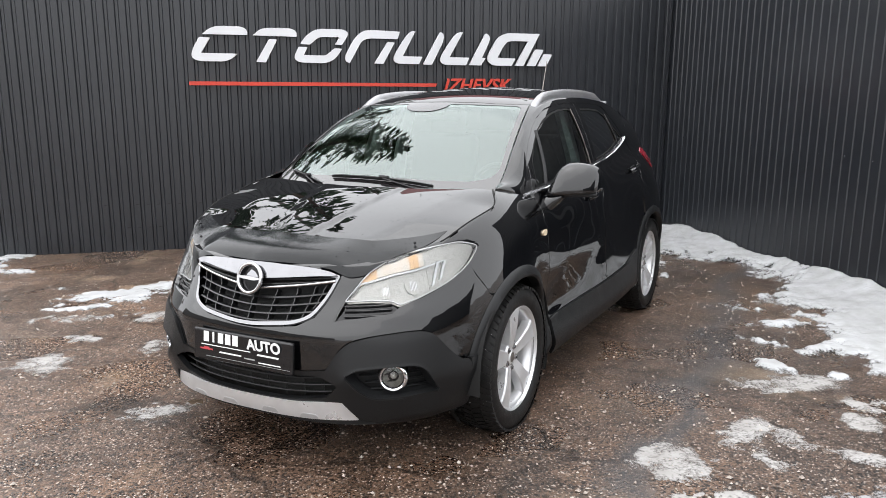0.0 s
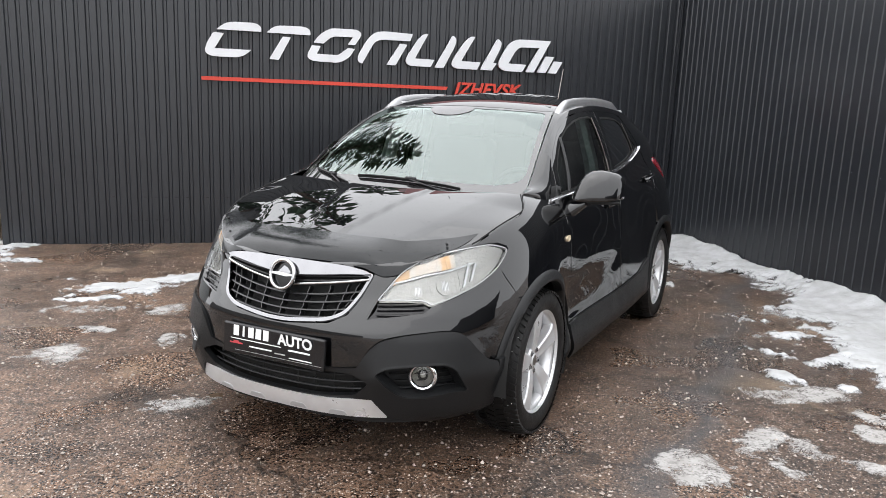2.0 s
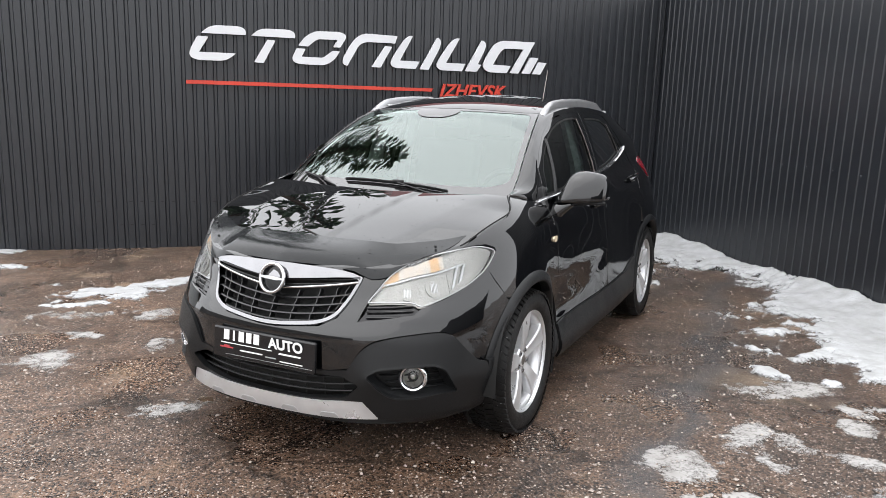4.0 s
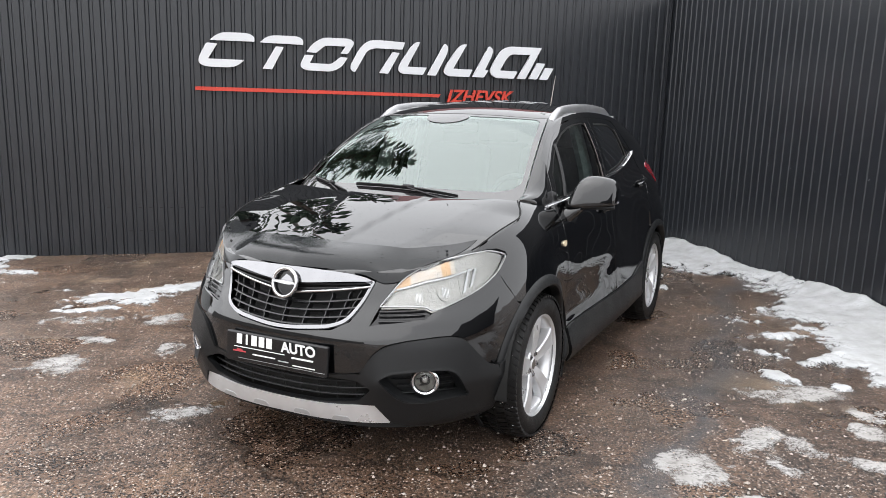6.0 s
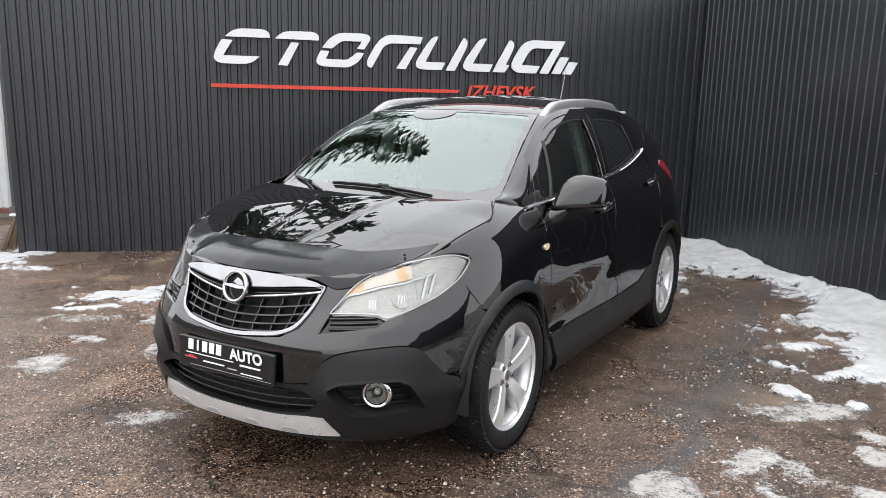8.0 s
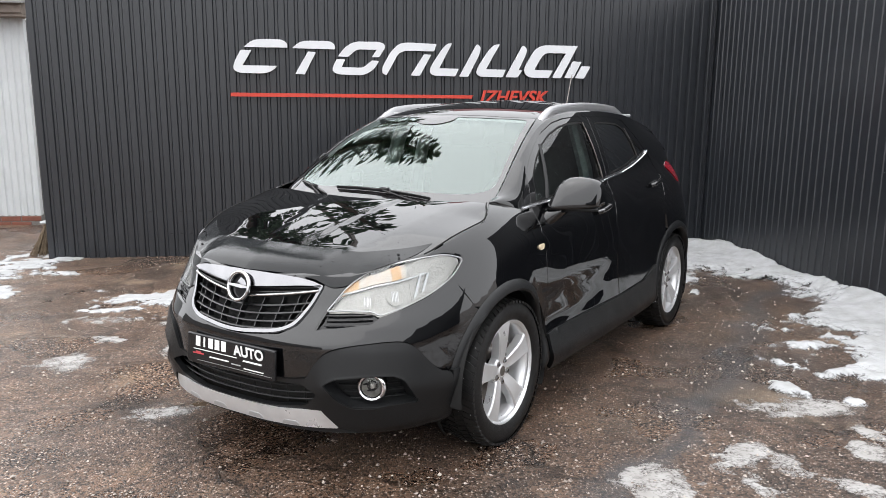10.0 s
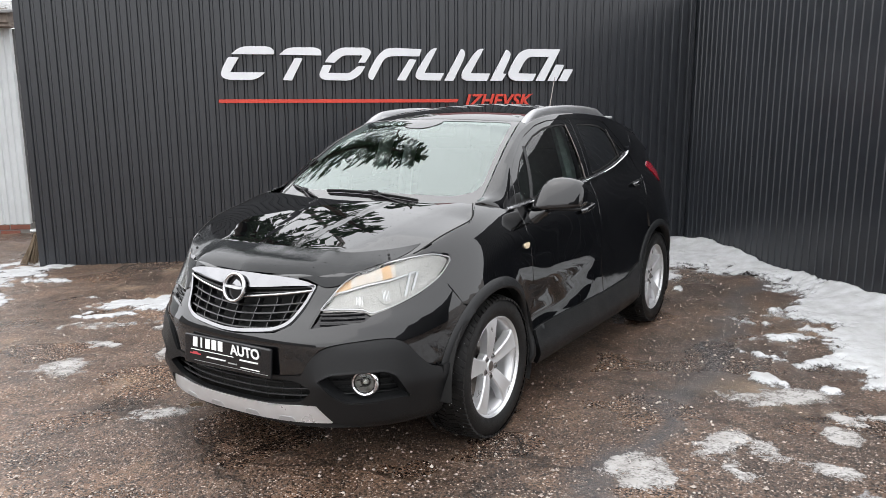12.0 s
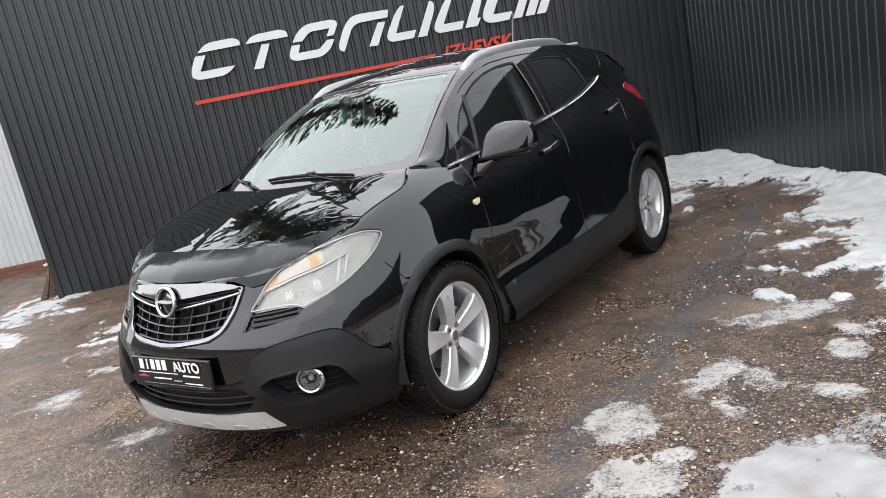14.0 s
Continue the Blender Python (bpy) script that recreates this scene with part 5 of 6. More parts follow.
# headlamps
lamp_poly = rounded(LAMP, .03, 5)
for sgn in (1, -1):
    lp = lamp_poly if sgn > 0 else (lamp_poly * (-1, 1))[::-1]
    v, f = panel_mesh(lp, lower, 0.02, depth=0.0, lift=0.004)
    lamp = empty("headlamp", Matrix.Identity(4), "", "")
    lamp.parent = car
    lamp["label"] = "clear headlamp with amber indicator and chrome reflectors"
    lens = smooth(part("lens", (v, f), CLEAR, lamp))
    lens.visible_shadow = False
    panel("lamp_rim", lp, lower, RAIL_ALU, lamp, holes=(shrink(lp, 0.0035),), step=0.02, lift=0.0045, depth=0.008)
    panel("housing", lp, lower, LAMP_BODY, lamp, step=0.03, lift=-0.026, depth=0)

    # pleated reflector below the indicator, with two bright posts
    floor_z, roof_z = curve([.48, .56, .68, .75, .82, .88], [.738, .737, .722, .733, .752, .772]), curve([.48, .54, .60, .70, .80, .88], [.750, .785, .800, .822, .836, .846])
    for k, u0 in enumerate(np.arange(.485, .865, .0205)):
        ua, ub = u0, u0 + .0212
        pleat = np.array([(ua, float(floor_z(ua))), (ub, float(floor_z(ub))), (ub, float(roof_z(ub)) - .006), (ua, float(roof_z(ua)) - .006)]) * (sgn, 1)
        panel("pleat", pleat if sgn > 0 else pleat[::-1], lower, LAMP_BODY, lamp, step=0.03, lift=-0.022 - .0016 * (k % 2) - .006 * math.sin((u0 - .485) / .19 * math.pi) ** 2, depth=0.006)
    for ua, ub in ((.862, .912), (.905, .948)):
        post = rounded([(ua, .778 + (ua - .862) * .5), (ub, .872), (ub + .011, .872), (ua + .014, .782 + (ua - .862) * .5)], .003, 2) * (sgn, 1)
        panel("reflector_post", post if sgn > 0 else post[::-1], lower, SILVER, lamp, step=0.02, lift=-0.014, depth=0.016)
    # indicator above the divider: upright flutes, orange at its two ends and pale between
    top_line, low_line = curve([.50, .56, .66, .77, .845], [.784, .832, .875, .900, .910]), curve([.50, .58, .68, .79, .845], [.778, .812, .834, .849, .860])
    for k in range(14):
        ua, ub = .505 + .024 * k, .505 + .024 * k + .0245
        flute = np.array([(ua, float(low_line(ua))), (ub, float(low_line(ub))), (ub, float(top_line(ub))), (ua, float(top_line(ua)))]) * (sgn, 1)
        panel("indicator_flute", flute if sgn > 0 else flute[::-1], lower, AMBER if k in (0, 1, 2, 3, 11, 12) else AMBER_PALE, lamp, "amber indicator lens" if k == 0 else "", step=0.03, lift=-0.010 - .0018 * (k % 2), depth=0.008)
    shelf = rounded([(.475, .752), (.525, .793), (.58, .803), (.68, .825), (.80, .840), (.93, .866), (.955, .873), (.93, .872), (.80, .846), (.68, .831), (.57, .808), (.52, .798)], .003, 2) * (sgn, 1)
    panel("divider", shelf if sgn > 0 else shelf[::-1], lower, SILVER, lamp, step=0.02, lift=-0.008, depth=0.025)
    # two round reflectors behind the clear lens, each with upright flutes in its middle
    for uc, zc, rad in ((.640, .770, .030), (.775, .788, .036)):
        disc = np.array([(uc + 1.15 * rad * math.cos(a), zc + rad * math.sin(a)) for a in np.arange(24) * math.pi / 12]) * (sgn, 1)
        panel("reflector_disc", disc if sgn > 0 else disc[::-1], lower, LAMP_BODY, lamp, step=0.03, lift=-0.0185, depth=0.004)
        for k in range(5):
            u0, h = uc - .014 + .007 * k, rad * (.62, .5, .66, .44, .56)[k]
            bar = np.array([(u0, zc - h), (u0 + .0028, zc - h), (u0 + .0028, zc + h * .8), (u0, zc + h * .8)]) * (sgn, 1)
            panel("reflector_flute", bar if sgn > 0 else bar[::-1], lower, SATIN, lamp, step=0.03, lift=-0.0160, depth=0.002)
    slot = rounded([(.405, .652, .004), (.44, .69, .01), (.455, .722, .004), (.56, .727, .02), (.665, .724, .01), (.692, .708, .01), (.66, .688, .02), (.45, .664, .01)], .01, 3) * (sgn, 1)
    slot = slot if sgn > 0 else slot[::-1]
    panel("lamp_slot", slot, lower, GLOSS_BLACK, car, step=0.02, lift=-0.022, depth=0)
    for z0 in (.678, .698, .714):
        us = np.linspace(.45, .665, 8)
        part("slot_slat", tube(on(lower, np.stack((us * sgn, z0 + (us - .45) * .03), 1), -0.010), 0.005, 6, flat=0.6), GLOSS_BLACK, car)

# bonnet, with the smoked deflector along its leading edge
lead = [(.775, 0), (.77, .15), (.745, .28), (.70, .40), (.66, .475)]
sidel = [(x, float(HOOD_EDGE_Y(x)) - .0075) for x in (.596, .515, .42, .33, .27,   .2, .1, .05, 0, -.05)]
rear = [(-.080, .684), (-.084, .665), (-.083, .61), (-.076, .55), (-.045, .40), (-.014, .24), (.004, .12), (.008, 0)]
h_half = np.array([q[:2] for q in lead + sidel + rear])
hood_poly = np.concatenate((h_half, (h_half[1:-1] * (1, -1))[::-1]))
panel("bonnet", hood_poly, hood, PAINT, car, step=0.03, depth=0.02)
# dark strip laid along the bonnet gap, standing for the shade in it
for sgn in (1, -1):
    seam_x = np.linspace(.43, -.088, 24)
    seam_y = np.array([float(HOOD_EDGE_Y(x)) - .0030 for x in seam_x])
    part("bonnet_gap_strip", tube(hood(np.stack((seam_x, seam_y * sgn), 1)) + (0, 0, .0005), .0032, 6), SEAL, car)
# the deflector: a smooth strip from its lower edge, over grille and lamps, to its upper edge on the bonnet
D_U = [0, .15, .30, .37, .42, .47, .54, .59, .70, .85, 1.01, 1.06]
D_Z = [.856, .856, .848, .842, .828, .816, .824, .850, .890, .922, .944, .947]
D_X = [.578, .574, .566, .561, .557, .553, .543, .532, .495, .435, .352, .325]
D_Y = [0, .13, .25, .30, .335, .37, .415, .440, .495, .575, .675, .700]
low_z, top_x, top_y = curve(D_U, D_Z), curve(D_U, D_X), curve(D_U, D_Y)
us = np.linspace(-1.0, 1.0, 91)
v, f = [], []
for u in us:
    a = on(lower, (u if abs(u) > 1e-6 else 1e-6, float(low_z(abs(u)))), 0.014 - .007 * min(1, abs(u) / .6))[0]
    fade = min(1, max(0, abs(u) - .40) / .40)
    b = hood((float(top_x(abs(u))), math.copysign(float(top_y(abs(u))), u)))[0] + (0, 0, 0.007 - .005 * fade)
    flat = 1 - fade
    fade = min(1, max(0, abs(u) - .80) / .20) ** 2 * .95
    a = a * (1 - fade) + b * fade
    e = np.array((a[0] - .010, a[1] * .992, a[2] - .003))
    v.append(e)
    for t in np.linspace(0, 1, 9):
        way = np.array((.6, .5 * math.copysign(min(1, abs(u) / .7), u), .7))
        q = a * (1 - t) + b * t + way * (.026 - .012 * max(0, abs(u) - .50) / .56) * flat * math.sin(math.pi * t ** .7)
        v.append(q)
    v.append(b - np.array((.006, 0, .012)))
f = [(i * 11 + j, (i + 1) * 11 + j, (i + 1) * 11 + j + 1, i * 11 + j + 1) for i in range(90) for j in range(10)]
smooth(part("bonnet_deflector", (v, f), SMOKE, car, "smoked black plastic bonnet deflector"), 60)
for u, t in ((-.62, .35), (-.30, .25), (.16, .28), (.42, .42), (.82, .4), (-.82, .4)):
    a = on(lower, (u, float(low_z(abs(u)))), 0.014)[0]
    b = hood((float(top_x(abs(u))), math.copysign(float(top_y(abs(u))), u)))[0]
    c = a * (1 - t) + b * t + np.array((.006, 0, .010))
    v, f = lathe([(0.0, 0.003), (0.004, 0.002), (0.0055, 0.0), (0.0055, -0.008)], 12, "z")
    ob = smooth(part("deflector_clip", (v, f), GLOSS_BLACK, car))
    ob.matrix_basis = Matrix.Translation(c) @ pose(0, 0, 0, 0, 22, 0)

# raindrops standing on the deflector and the bonnet
rng = np.random.RandomState(9)
v, f = [], []
for k in range(240):
    if k < 90:
        u, t = rng.uniform(-.9, .9), rng.uniform(.15, .9)
        a = on(lower, (u, float(low_z(abs(u)))), 0.012)[0]
        b = hood((float(top_x(abs(u))), math.copysign(float(top_y(abs(u))), u)))[0] + (0, 0, .006)
        way = np.array((.6, .5 * math.copysign(min(1, abs(u) / .7), u), .7))
        c = a * (1 - t) + b * t + way * (.026 - .024 * max(0, abs(u) - .50) / .56) * math.sin(math.pi * t ** .7)
    else:
        x, y = rng.uniform(-.1, .55), rng.uniform(-.6, .6)
        c = hood((x, y))[0]
        way = np.array((.2, 0, 1.0))
    way = way / np.linalg.norm(way)
    p = np.cross(way, (0, 1, 0))
    p /= np.linalg.norm(p)
    q = np.cross(way, p)
    r = rng.uniform(.0012, .0022) + .0022 * rng.rand() ** 4
    n0 = len(v)
    v += [c + (p * math.cos(w) + q * math.sin(w)) * r * g + way * r * h for g, h in ((1.0, -.1), (.75, .35)) for w in np.arange(8) * math.pi / 4] + [c + way * r * .5]
    f += [(n0 + i, n0 + (i + 1) % 8, n0 + 8 + (i + 1) % 8, n0 + 8 + i) for i in range(8)] + [(n0 + 8 + i, n0 + 8 + (i + 1) % 8, n0 + 16) for i in range(8)]
smooth(tagged(part("raindrops", (v, f), GLOSS_BLACK, car), "small raindrops on the bonnet", kind="stuff"), 80)

# front wings
arch_f = flip_x(arch(0, ARCH_R + .004, 40, -25, 205))
fz = [(1.159, .709), (1.094, .797), (1.0695, .845), (1.148, .912), (1.14, .928), (1.09, .944), (1.055, .949)]
FOOT_EDGE = [(-.10, 1.113), (-.16, 1.101), (-.23, 1.085), (-.302, 1.067)]
shut = [(q[0] + .001, q[1] - .005) for q in HOOD_SEAM[:-1]] + [(FRONT_U(x), z) for x, z in FOOT_EDGE] + [(FRONT_U(-.355), 1.058)]
door_l = [(FRONT_U(-.405), 1.052), (FRONT_U(-.395), .95), (FRONT_U(-.415), .85), (FRONT_U(-.435), .70), (FRONT_U(-.45), .55), (FRONT_U(-.455), .40), (FRONT_U(-.455), .33)]
ar = [q for q in arch_f if q[1] > .33]
ar = sorted(ar, key=lambda q: -q[0])
ar = [q for q in ar if not (q[0] < FRONT_U(0) and q[1] < .690)]
wing_poly = np.array(fz + shut + door_l + ar)
panel("front_wing", wing_poly, lower, PAINT, car, both=True, step=0.025, depth=0.02)

# doors and rear wing, with frames round the windows
FD = [(-.412, 1.066), (-.413, 1.112), (-.467, 1.232), (-.57, 1.312), (-.70, 1.388), (-.80, 1.432), (-.95, 1.482), (-1.10, 1.506), (-1.30, 1.518), (-1.4455, 1.520), (-1.4455, 1.30), (-1.449, 1.12), (-1.468, 1.02), (-1.452, .88), (-1.44, .70), (-1.445, .50), (-1.45, .345), (-.46, .345), (-.46, .45), (-.442, .70), (-.422, .85), (-.402, .95), (-.411, 1.04)]
WF = [(-.455, 1.090, .01), (-.505, 1.218, .02), (-.60, 1.298, .03), (-.72, 1.368, .03), (-.86, 1.428, .03), (-1.0, 1.466, .03), (-1.15, 1.487, .03), (-1.30, 1.494, .03), (-1.352, 1.487, .02), (-1.372, 1.35, .05), (-1.385, 1.160, .01), (-1.1, 1.136, .05), (-.75, 1.112, .05)]
RD = [(-1.45, 1.520), (-1.75, 1.520), (-1.95, 1.512), (-2.06, 1.49), (-2.16, 1.42), (-2.30, 1.285), (-2.39, 1.215), (-2.44, 1.12), (-2.40, 1.0), (-2.345, .88)] + [(-2.555 + (ARCH_R + .02) * math.cos(radians(a)), AXLE_Z + (ARCH_R + .02) * math.sin(radians(a))) for a in range(58, 0, -8)] + [(-2.14, .345), (-1.46, .345), (-1.455, .50), (-1.45, .70), (-1.462, .88), (-1.475, 1.02), (-1.455, 1.12), (-1.45, 1.30)]
WR = [(-1.525, 1.492, .02), (-1.75, 1.492, .05), (-1.93, 1.482, .04), (-2.03, 1.445, .02), (-2.11, 1.268, .02), (-1.9, 1.219, .06), (-1.70, 1.190, .06), (-1.515, 1.172, .02)]
WQ = [(-2.065, 1.430, .015), (-2.16, 1.345, .03), (-2.27, 1.290, .02), (-2.25, 1.284, .02), (-2.15, 1.278, .02)]
panel("front_door", FD, flank, PAINT, car, both=True, step=0.03, holes=(rounded(WF, .02, 4),), depth=0.02)
panel("rear_door", RD, flank, PAINT_FILM, car, both=True, step=0.03, holes=(rounded(WR, .02, 4), rounded(WQ, .02, 4)), depth=0.02)
for win, mat, name in ((WF, SIDE_GLASS, "side_window"), (WR, PRIVACY, "rear_side_window"), (WQ, PRIVACY, "quarter_window")):
    wp = rounded(win, .02, 4)
    panel(name, wp, flank, mat, car, both=True, step=0.05, lift=-0.008, depth=0)
    panel("window_seal", shrink(wp, -0.003), flank, SEAL, car, both=True, step=0.03, holes=(shrink(wp, 0.010),), lift=-0.003, depth=0.006)
RW = [(-2.33, 1.285), (-2.50, 1.36), (-2.62, 1.46), (-2.75, 1.445), (-2.86, 1.33), (-2.92, 1.25), (-2.93, 1.10), (-2.95, .88), (-2.98, .60), (-2.96, .40)] + [(-2.555 + (ARCH_R + .004) * math.cos(radians(a)), AXLE_Z + (ARCH_R + .004) * math.sin(radians(a))) for a in range(170, 60, -8)] + [(-2.355, .88), (-2.41, 1.0), (-2.45, 1.12), (-2.40, 1.225)]
panel("rear_wing", RW, flank, PAINT_FILM, car, both=True, step=0.035, depth=0.02)
PIL = [(-2.07, 1.512), (-2.2, 1.535), (-2.6, 1.482), (-2.62, 1.46), (-2.48, 1.35), (-2.325, 1.285), (-2.17, 1.42)]
panel("rear_pillar", PIL, flank, PAINT_FILM, car, both=True, step=0.035, depth=0.02)
AP = [(-.462, 1.290), (-.55, 1.344), (-.68, 1.412), (-.76, 1.448), (-.88, 1.490), (-1.0, 1.518), (-1.2, 1.542), (-1.5, 1.553), (-1.9, 1.550), (-2.2, 1.536), (-2.06, 1.505), (-1.95, 1.517), (-1.75, 1.525), (-1.44, 1.526), (-1.30, 1.524), (-1.10, 1.512), (-.95, 1.488), (-.80, 1.438), (-.70, 1.394), (-.57, 1.318), (-.466, 1.240)]
panel("roof_side", AP, flank, PAINT, car, both=True, step=0.03, depth=0.02)
# chrome belt strip
BS = [(-.296, 1.064, .003), (-.57, 1.084, .05), (-.95, 1.108, .05), (-1.37, 1.140, .05), (-1.70, 1.169, .05), (-1.92, 1.198, .05), (-2.13, 1.238, .05), (-2.27, 1.268, .02), (-2.315, 1.288, .006), (-2.28, 1.293, .01), (-2.12, 1.258, .05), (-1.90, 1.215, .05), (-1.70, 1.186, .05), (-1.37, 1.156, .05), (-.95, 1.124, .05), (-.57, 1.099, .05), (-.31, 1.078, .003)]
panel("belt_seal", rounded(BS, .01, 3), flank, SATIN, car, "satin seal under the side windows", both=True, step=0.03, lift=0.004, depth=0.012)
for sgn in (1, -1):
    part("belt_strip", tube(on(flank, np.array([q[:2] for q in BS[:9]]) + (0, .001), .008) * (1, sgn, 1), .0058, 8), BRIGHT_CHROME, car, "chrome strip under the side windows")
# black corner panel ahead of the door's window
CORNER = [(-.31, 1.079), (-.407, 1.090), (-.409, 1.112), (-.461, 1.230), (-.40, 1.172), (-.345, 1.120)]
panel("corner_panel", CORNER, flank, GLOSS_BLACK, car, "black corner panel at the foot of the windscreen pillar", both=True, step=0.02, depth=0.012)
for a, b in (((-.575, 1.10), (-.715, 1.372)),):
    seg = np.linspace(a, b, 6)
    for sgn in (1, -1):
        p = on(flank, seg, 0.0) * (1, sgn, 1)
        part("window_post", tube(p, 0.011, 8, flat=0.6), PLASTIC, car)
for a, b in (((-1.382, 1.158), (-1.348, 1.488)), ((-2.098, 1.262), (-2.04, 1.45))):
    seg = np.linspace(a, b, 6)
    for sgn in (1, -1):
        part("window_guide", tube(on(flank, seg, 0.0) * (1, sgn, 1), 0.004, 6, flat=0.6), STEEL, car)

# sill cladding and arch trims
SILL = [(-.458, .34), (-.458, .415), (-.55, .425), (-1.0, .432), (-1.5, .436), (-1.9, .452), (-2.07, .50), (-2.15, .52), (-2.165, .40), (-2.16, .34), (-2.1, .235), (-.5, .225)]
panel("sill_cladding", SILL, flank, PLASTIC, car, "matt grey-black sill cladding", both=True, step=0.035, lift=0.012, depth=0.03)
for cx, lo, hi in ((0.0, -6, 192), (-2.555, -12, 200)):
    n = 44
    ang = np.radians(np.linspace(lo, hi, n))
    ring = []
    for a in ang:
        r0, r1 = ARCH_R - .012, ARCH_R + .040
        row = []
        for r, lift in ((r0, -.035), (r0, .010), (r0 + .008, .017), (r1 - .010, .012), (r1, .001)):
            x, z = cx + r * math.cos(a), AXLE_Z + r * math.sin(a)
            row.append(on(lower, (FRONT_U(x), max(z, .19)), lift)[0])
        ring.append(row)
    v = [q for row in ring for q in row]
    f = [(i * 5 + j, i * 5 + j + 1, i * 5 + j + 6, i * 5 + j + 5) for i in range(n - 1) for j in range(4)]
    for sgn in (1, -1):
        smooth(part("arch_trim", ([(p[0], p[1] * sgn, p[2]) for p in v], [q[::-1] for q in f] if sgn > 0 else f), PLASTIC, car, "matt grey-black wheel-arch trim"), 50)
    # liner
    a2 = np.radians(np.linspace(-8, 205, 30))
    v, f = [], []
    for a in a2:
        x, z = cx + (ARCH_R + .02) * math.cos(a), AXLE_Z + (ARCH_R + .02) * math.sin(a)
        v += [(x, .86, z), (x, .50, z)]
    f = [(2 * i, 2 * i + 1, 2 * i + 3, 2 * i + 2) for i in range(29)]
    n0 = len(v)
    v += [(cx, .50, AXLE_Z)]
    f += [(2 * i + 1, n0, 2 * i + 3) for i in range(29)]
    for sgn in (1, -1):
        smooth(part("arch_liner", ([(p[0], p[1] * sgn, p[2]) for p in v], f), DARK, car))
for x0 in (-.425, -2.955):
    for sgn in (1, -1):
        bm = bmesh.new()
        box(bm, (0.012, 0.15, 0.20), pose(x0, .775 * sgn, .33, 0, -6, 0), 0.006, 2)
        part("mud_flap", bm, SEAL, car)

# windscreen, roof, rear
SCR = [(-.745, .0), (-.757, .20), (-.79, .38), (-.835, .48), (-.888, .541, .03), (-.74, .571, .03), (-.60, .598, .05), (-.449, .626, .05), (-.313, .652, .06), (-.20, .668, .1), (-.125, .664, .1), (-.09, .60), (-.072, .50), (-.036, .33), (-.010, .17), (-.002, .0)]
half = np.array([q[:2] for q in SCR])
scr_poly = np.concatenate((half, (half[1:-1] * (1, -1))[::-1]))
panel("windscreen", scr_poly, roof, SCREEN, car, "green-tinted windscreen", step=0.05, lift=-0.004, depth=0)
scr_in = np.array([(-.722, 0), (-.734, .20), (-.765, .36), (-.800, .45), (-.822, .495), (-.818, .515), (-.80, .526), (-.74, .539), (-.60, .566), (-.45, .596), (-.34, .618), (-.285, .627), (-.25, .622), (-.222, .605), (-.20, .575), (-.170, .52), (-.148, .40), (-.136, .284), (-.131, .20), (-.129, .124), (-.129, 0)])
scr_in = np.concatenate((scr_in, (scr_in[1:-1] * (1, -1))[::-1]))
panel("screen_border", shrink(scr_poly, 0.002), roof, CERAMIC, car, "black ceramic windscreen border", step=0.04, holes=(scr_in,), lift=-0.0015, depth=0)
panel("sensor_shade", rounded([(-.738, -.15), (-.685, -.14), (-.645, -.09), (-.632, -.01), (-.645, .07), (-.685, .12), (-.738, .13)], .04, 3), roof, CERAMIC, car, "dark print round the rain sensor", step=0.03, lift=-0.001, depth=0)
cant = [(float(x), float(RAIL_Y(x))) for x in (-.46, -.50, -.55, -.65, -.76, -.9, -1.1, -1.4, -1.8, -2.2, -2.6)]
roof_half = np.array([(-.750, 0), (-.762, .20), (-.795, .38), (-.840, .482), (-.893, .545), (-.74, .577), (-.60, .604), (-.46, .630)] + cant + [(-2.72, .48), (-2.75, 0)])
roof_poly = np.concatenate((roof_half, (roof_half[1:-1] * (1, -1))[::-1]))
panel("roof_panel", roof_poly, roof, PAINT, car, step=0.04, depth=0.03)
spo = np.array([(-2.755, 0), (-2.725, .48), (-2.62, .55), (-2.9, .535), (-3.06, .50), (-3.10, 0)])
spo = np.concatenate((spo, (spo[1:-1] * (1, -1))[::-1]))
panel("roof_spoiler", spo, roof, PAINT, car, step=0.05, depth=0.035)
# foot of each windscreen pillar, from the bonnet's rear corner up between the glass and the door frame
v, f = [], []
for i in range(13):
    t = i / 12
    x = -.088 - .374 * t
    if x > -.22:
        k = (x + .22) / .132
        edge_in = roof((-.22, .669))[0] * (1 - k) + np.array((-.088, .683, 1.113)) * k
    else:
        edge_in = roof((x, float(np.interp(-x, (.22, .313, .462), (.669, .656, .628)))))[0]
    if t < .55:
        k = -.10 - .202 * t / .55
        edge_out = lower((FRONT_U(k), float(np.interp(-k, [-q[0] for q in FOOT_EDGE], [q[1] for q in FOOT_EDGE]))))[0]
    else:
        k = (t - .55) / .45
        edge_out = upper_side((-.302 - .163 * k, 1.067 + .172 * k))[0]
    for j in range(12):
        q = j / 11
        v.append(edge_in * (1 - q) + edge_out * q + np.array((.05, .62, .78)) * .024 * min(1, .25 + 2.2 * t) * (q * (1 - q) * 4) * (.75 + .5 * q))
f = [(i * 12 + j, i * 12 + j + 1, (i + 1) * 12 + j + 1, (i + 1) * 12 + j) for i in range(12) for j in range(11)]
for sgn in (1, -1):
    smooth(part("pillar_foot", ([(q[0], q[1] * sgn, q[2]) for q in v], f if sgn > 0 else [g[::-1] for g in f]), PAINT, car), 70)
# scuttle panel between bonnet and glass
cowl_half = np.array([(.035, 0), (.028, .17), (-.004, .33), (-.05, .50), (-.075, .64), (-.13, .64), (-.105, .50), (-.06, .33), (-.035, .17), (-.03, 0)])
cowl = np.concatenate((cowl_half, (cowl_half[1:-1] * (1, -1))[::-1]))
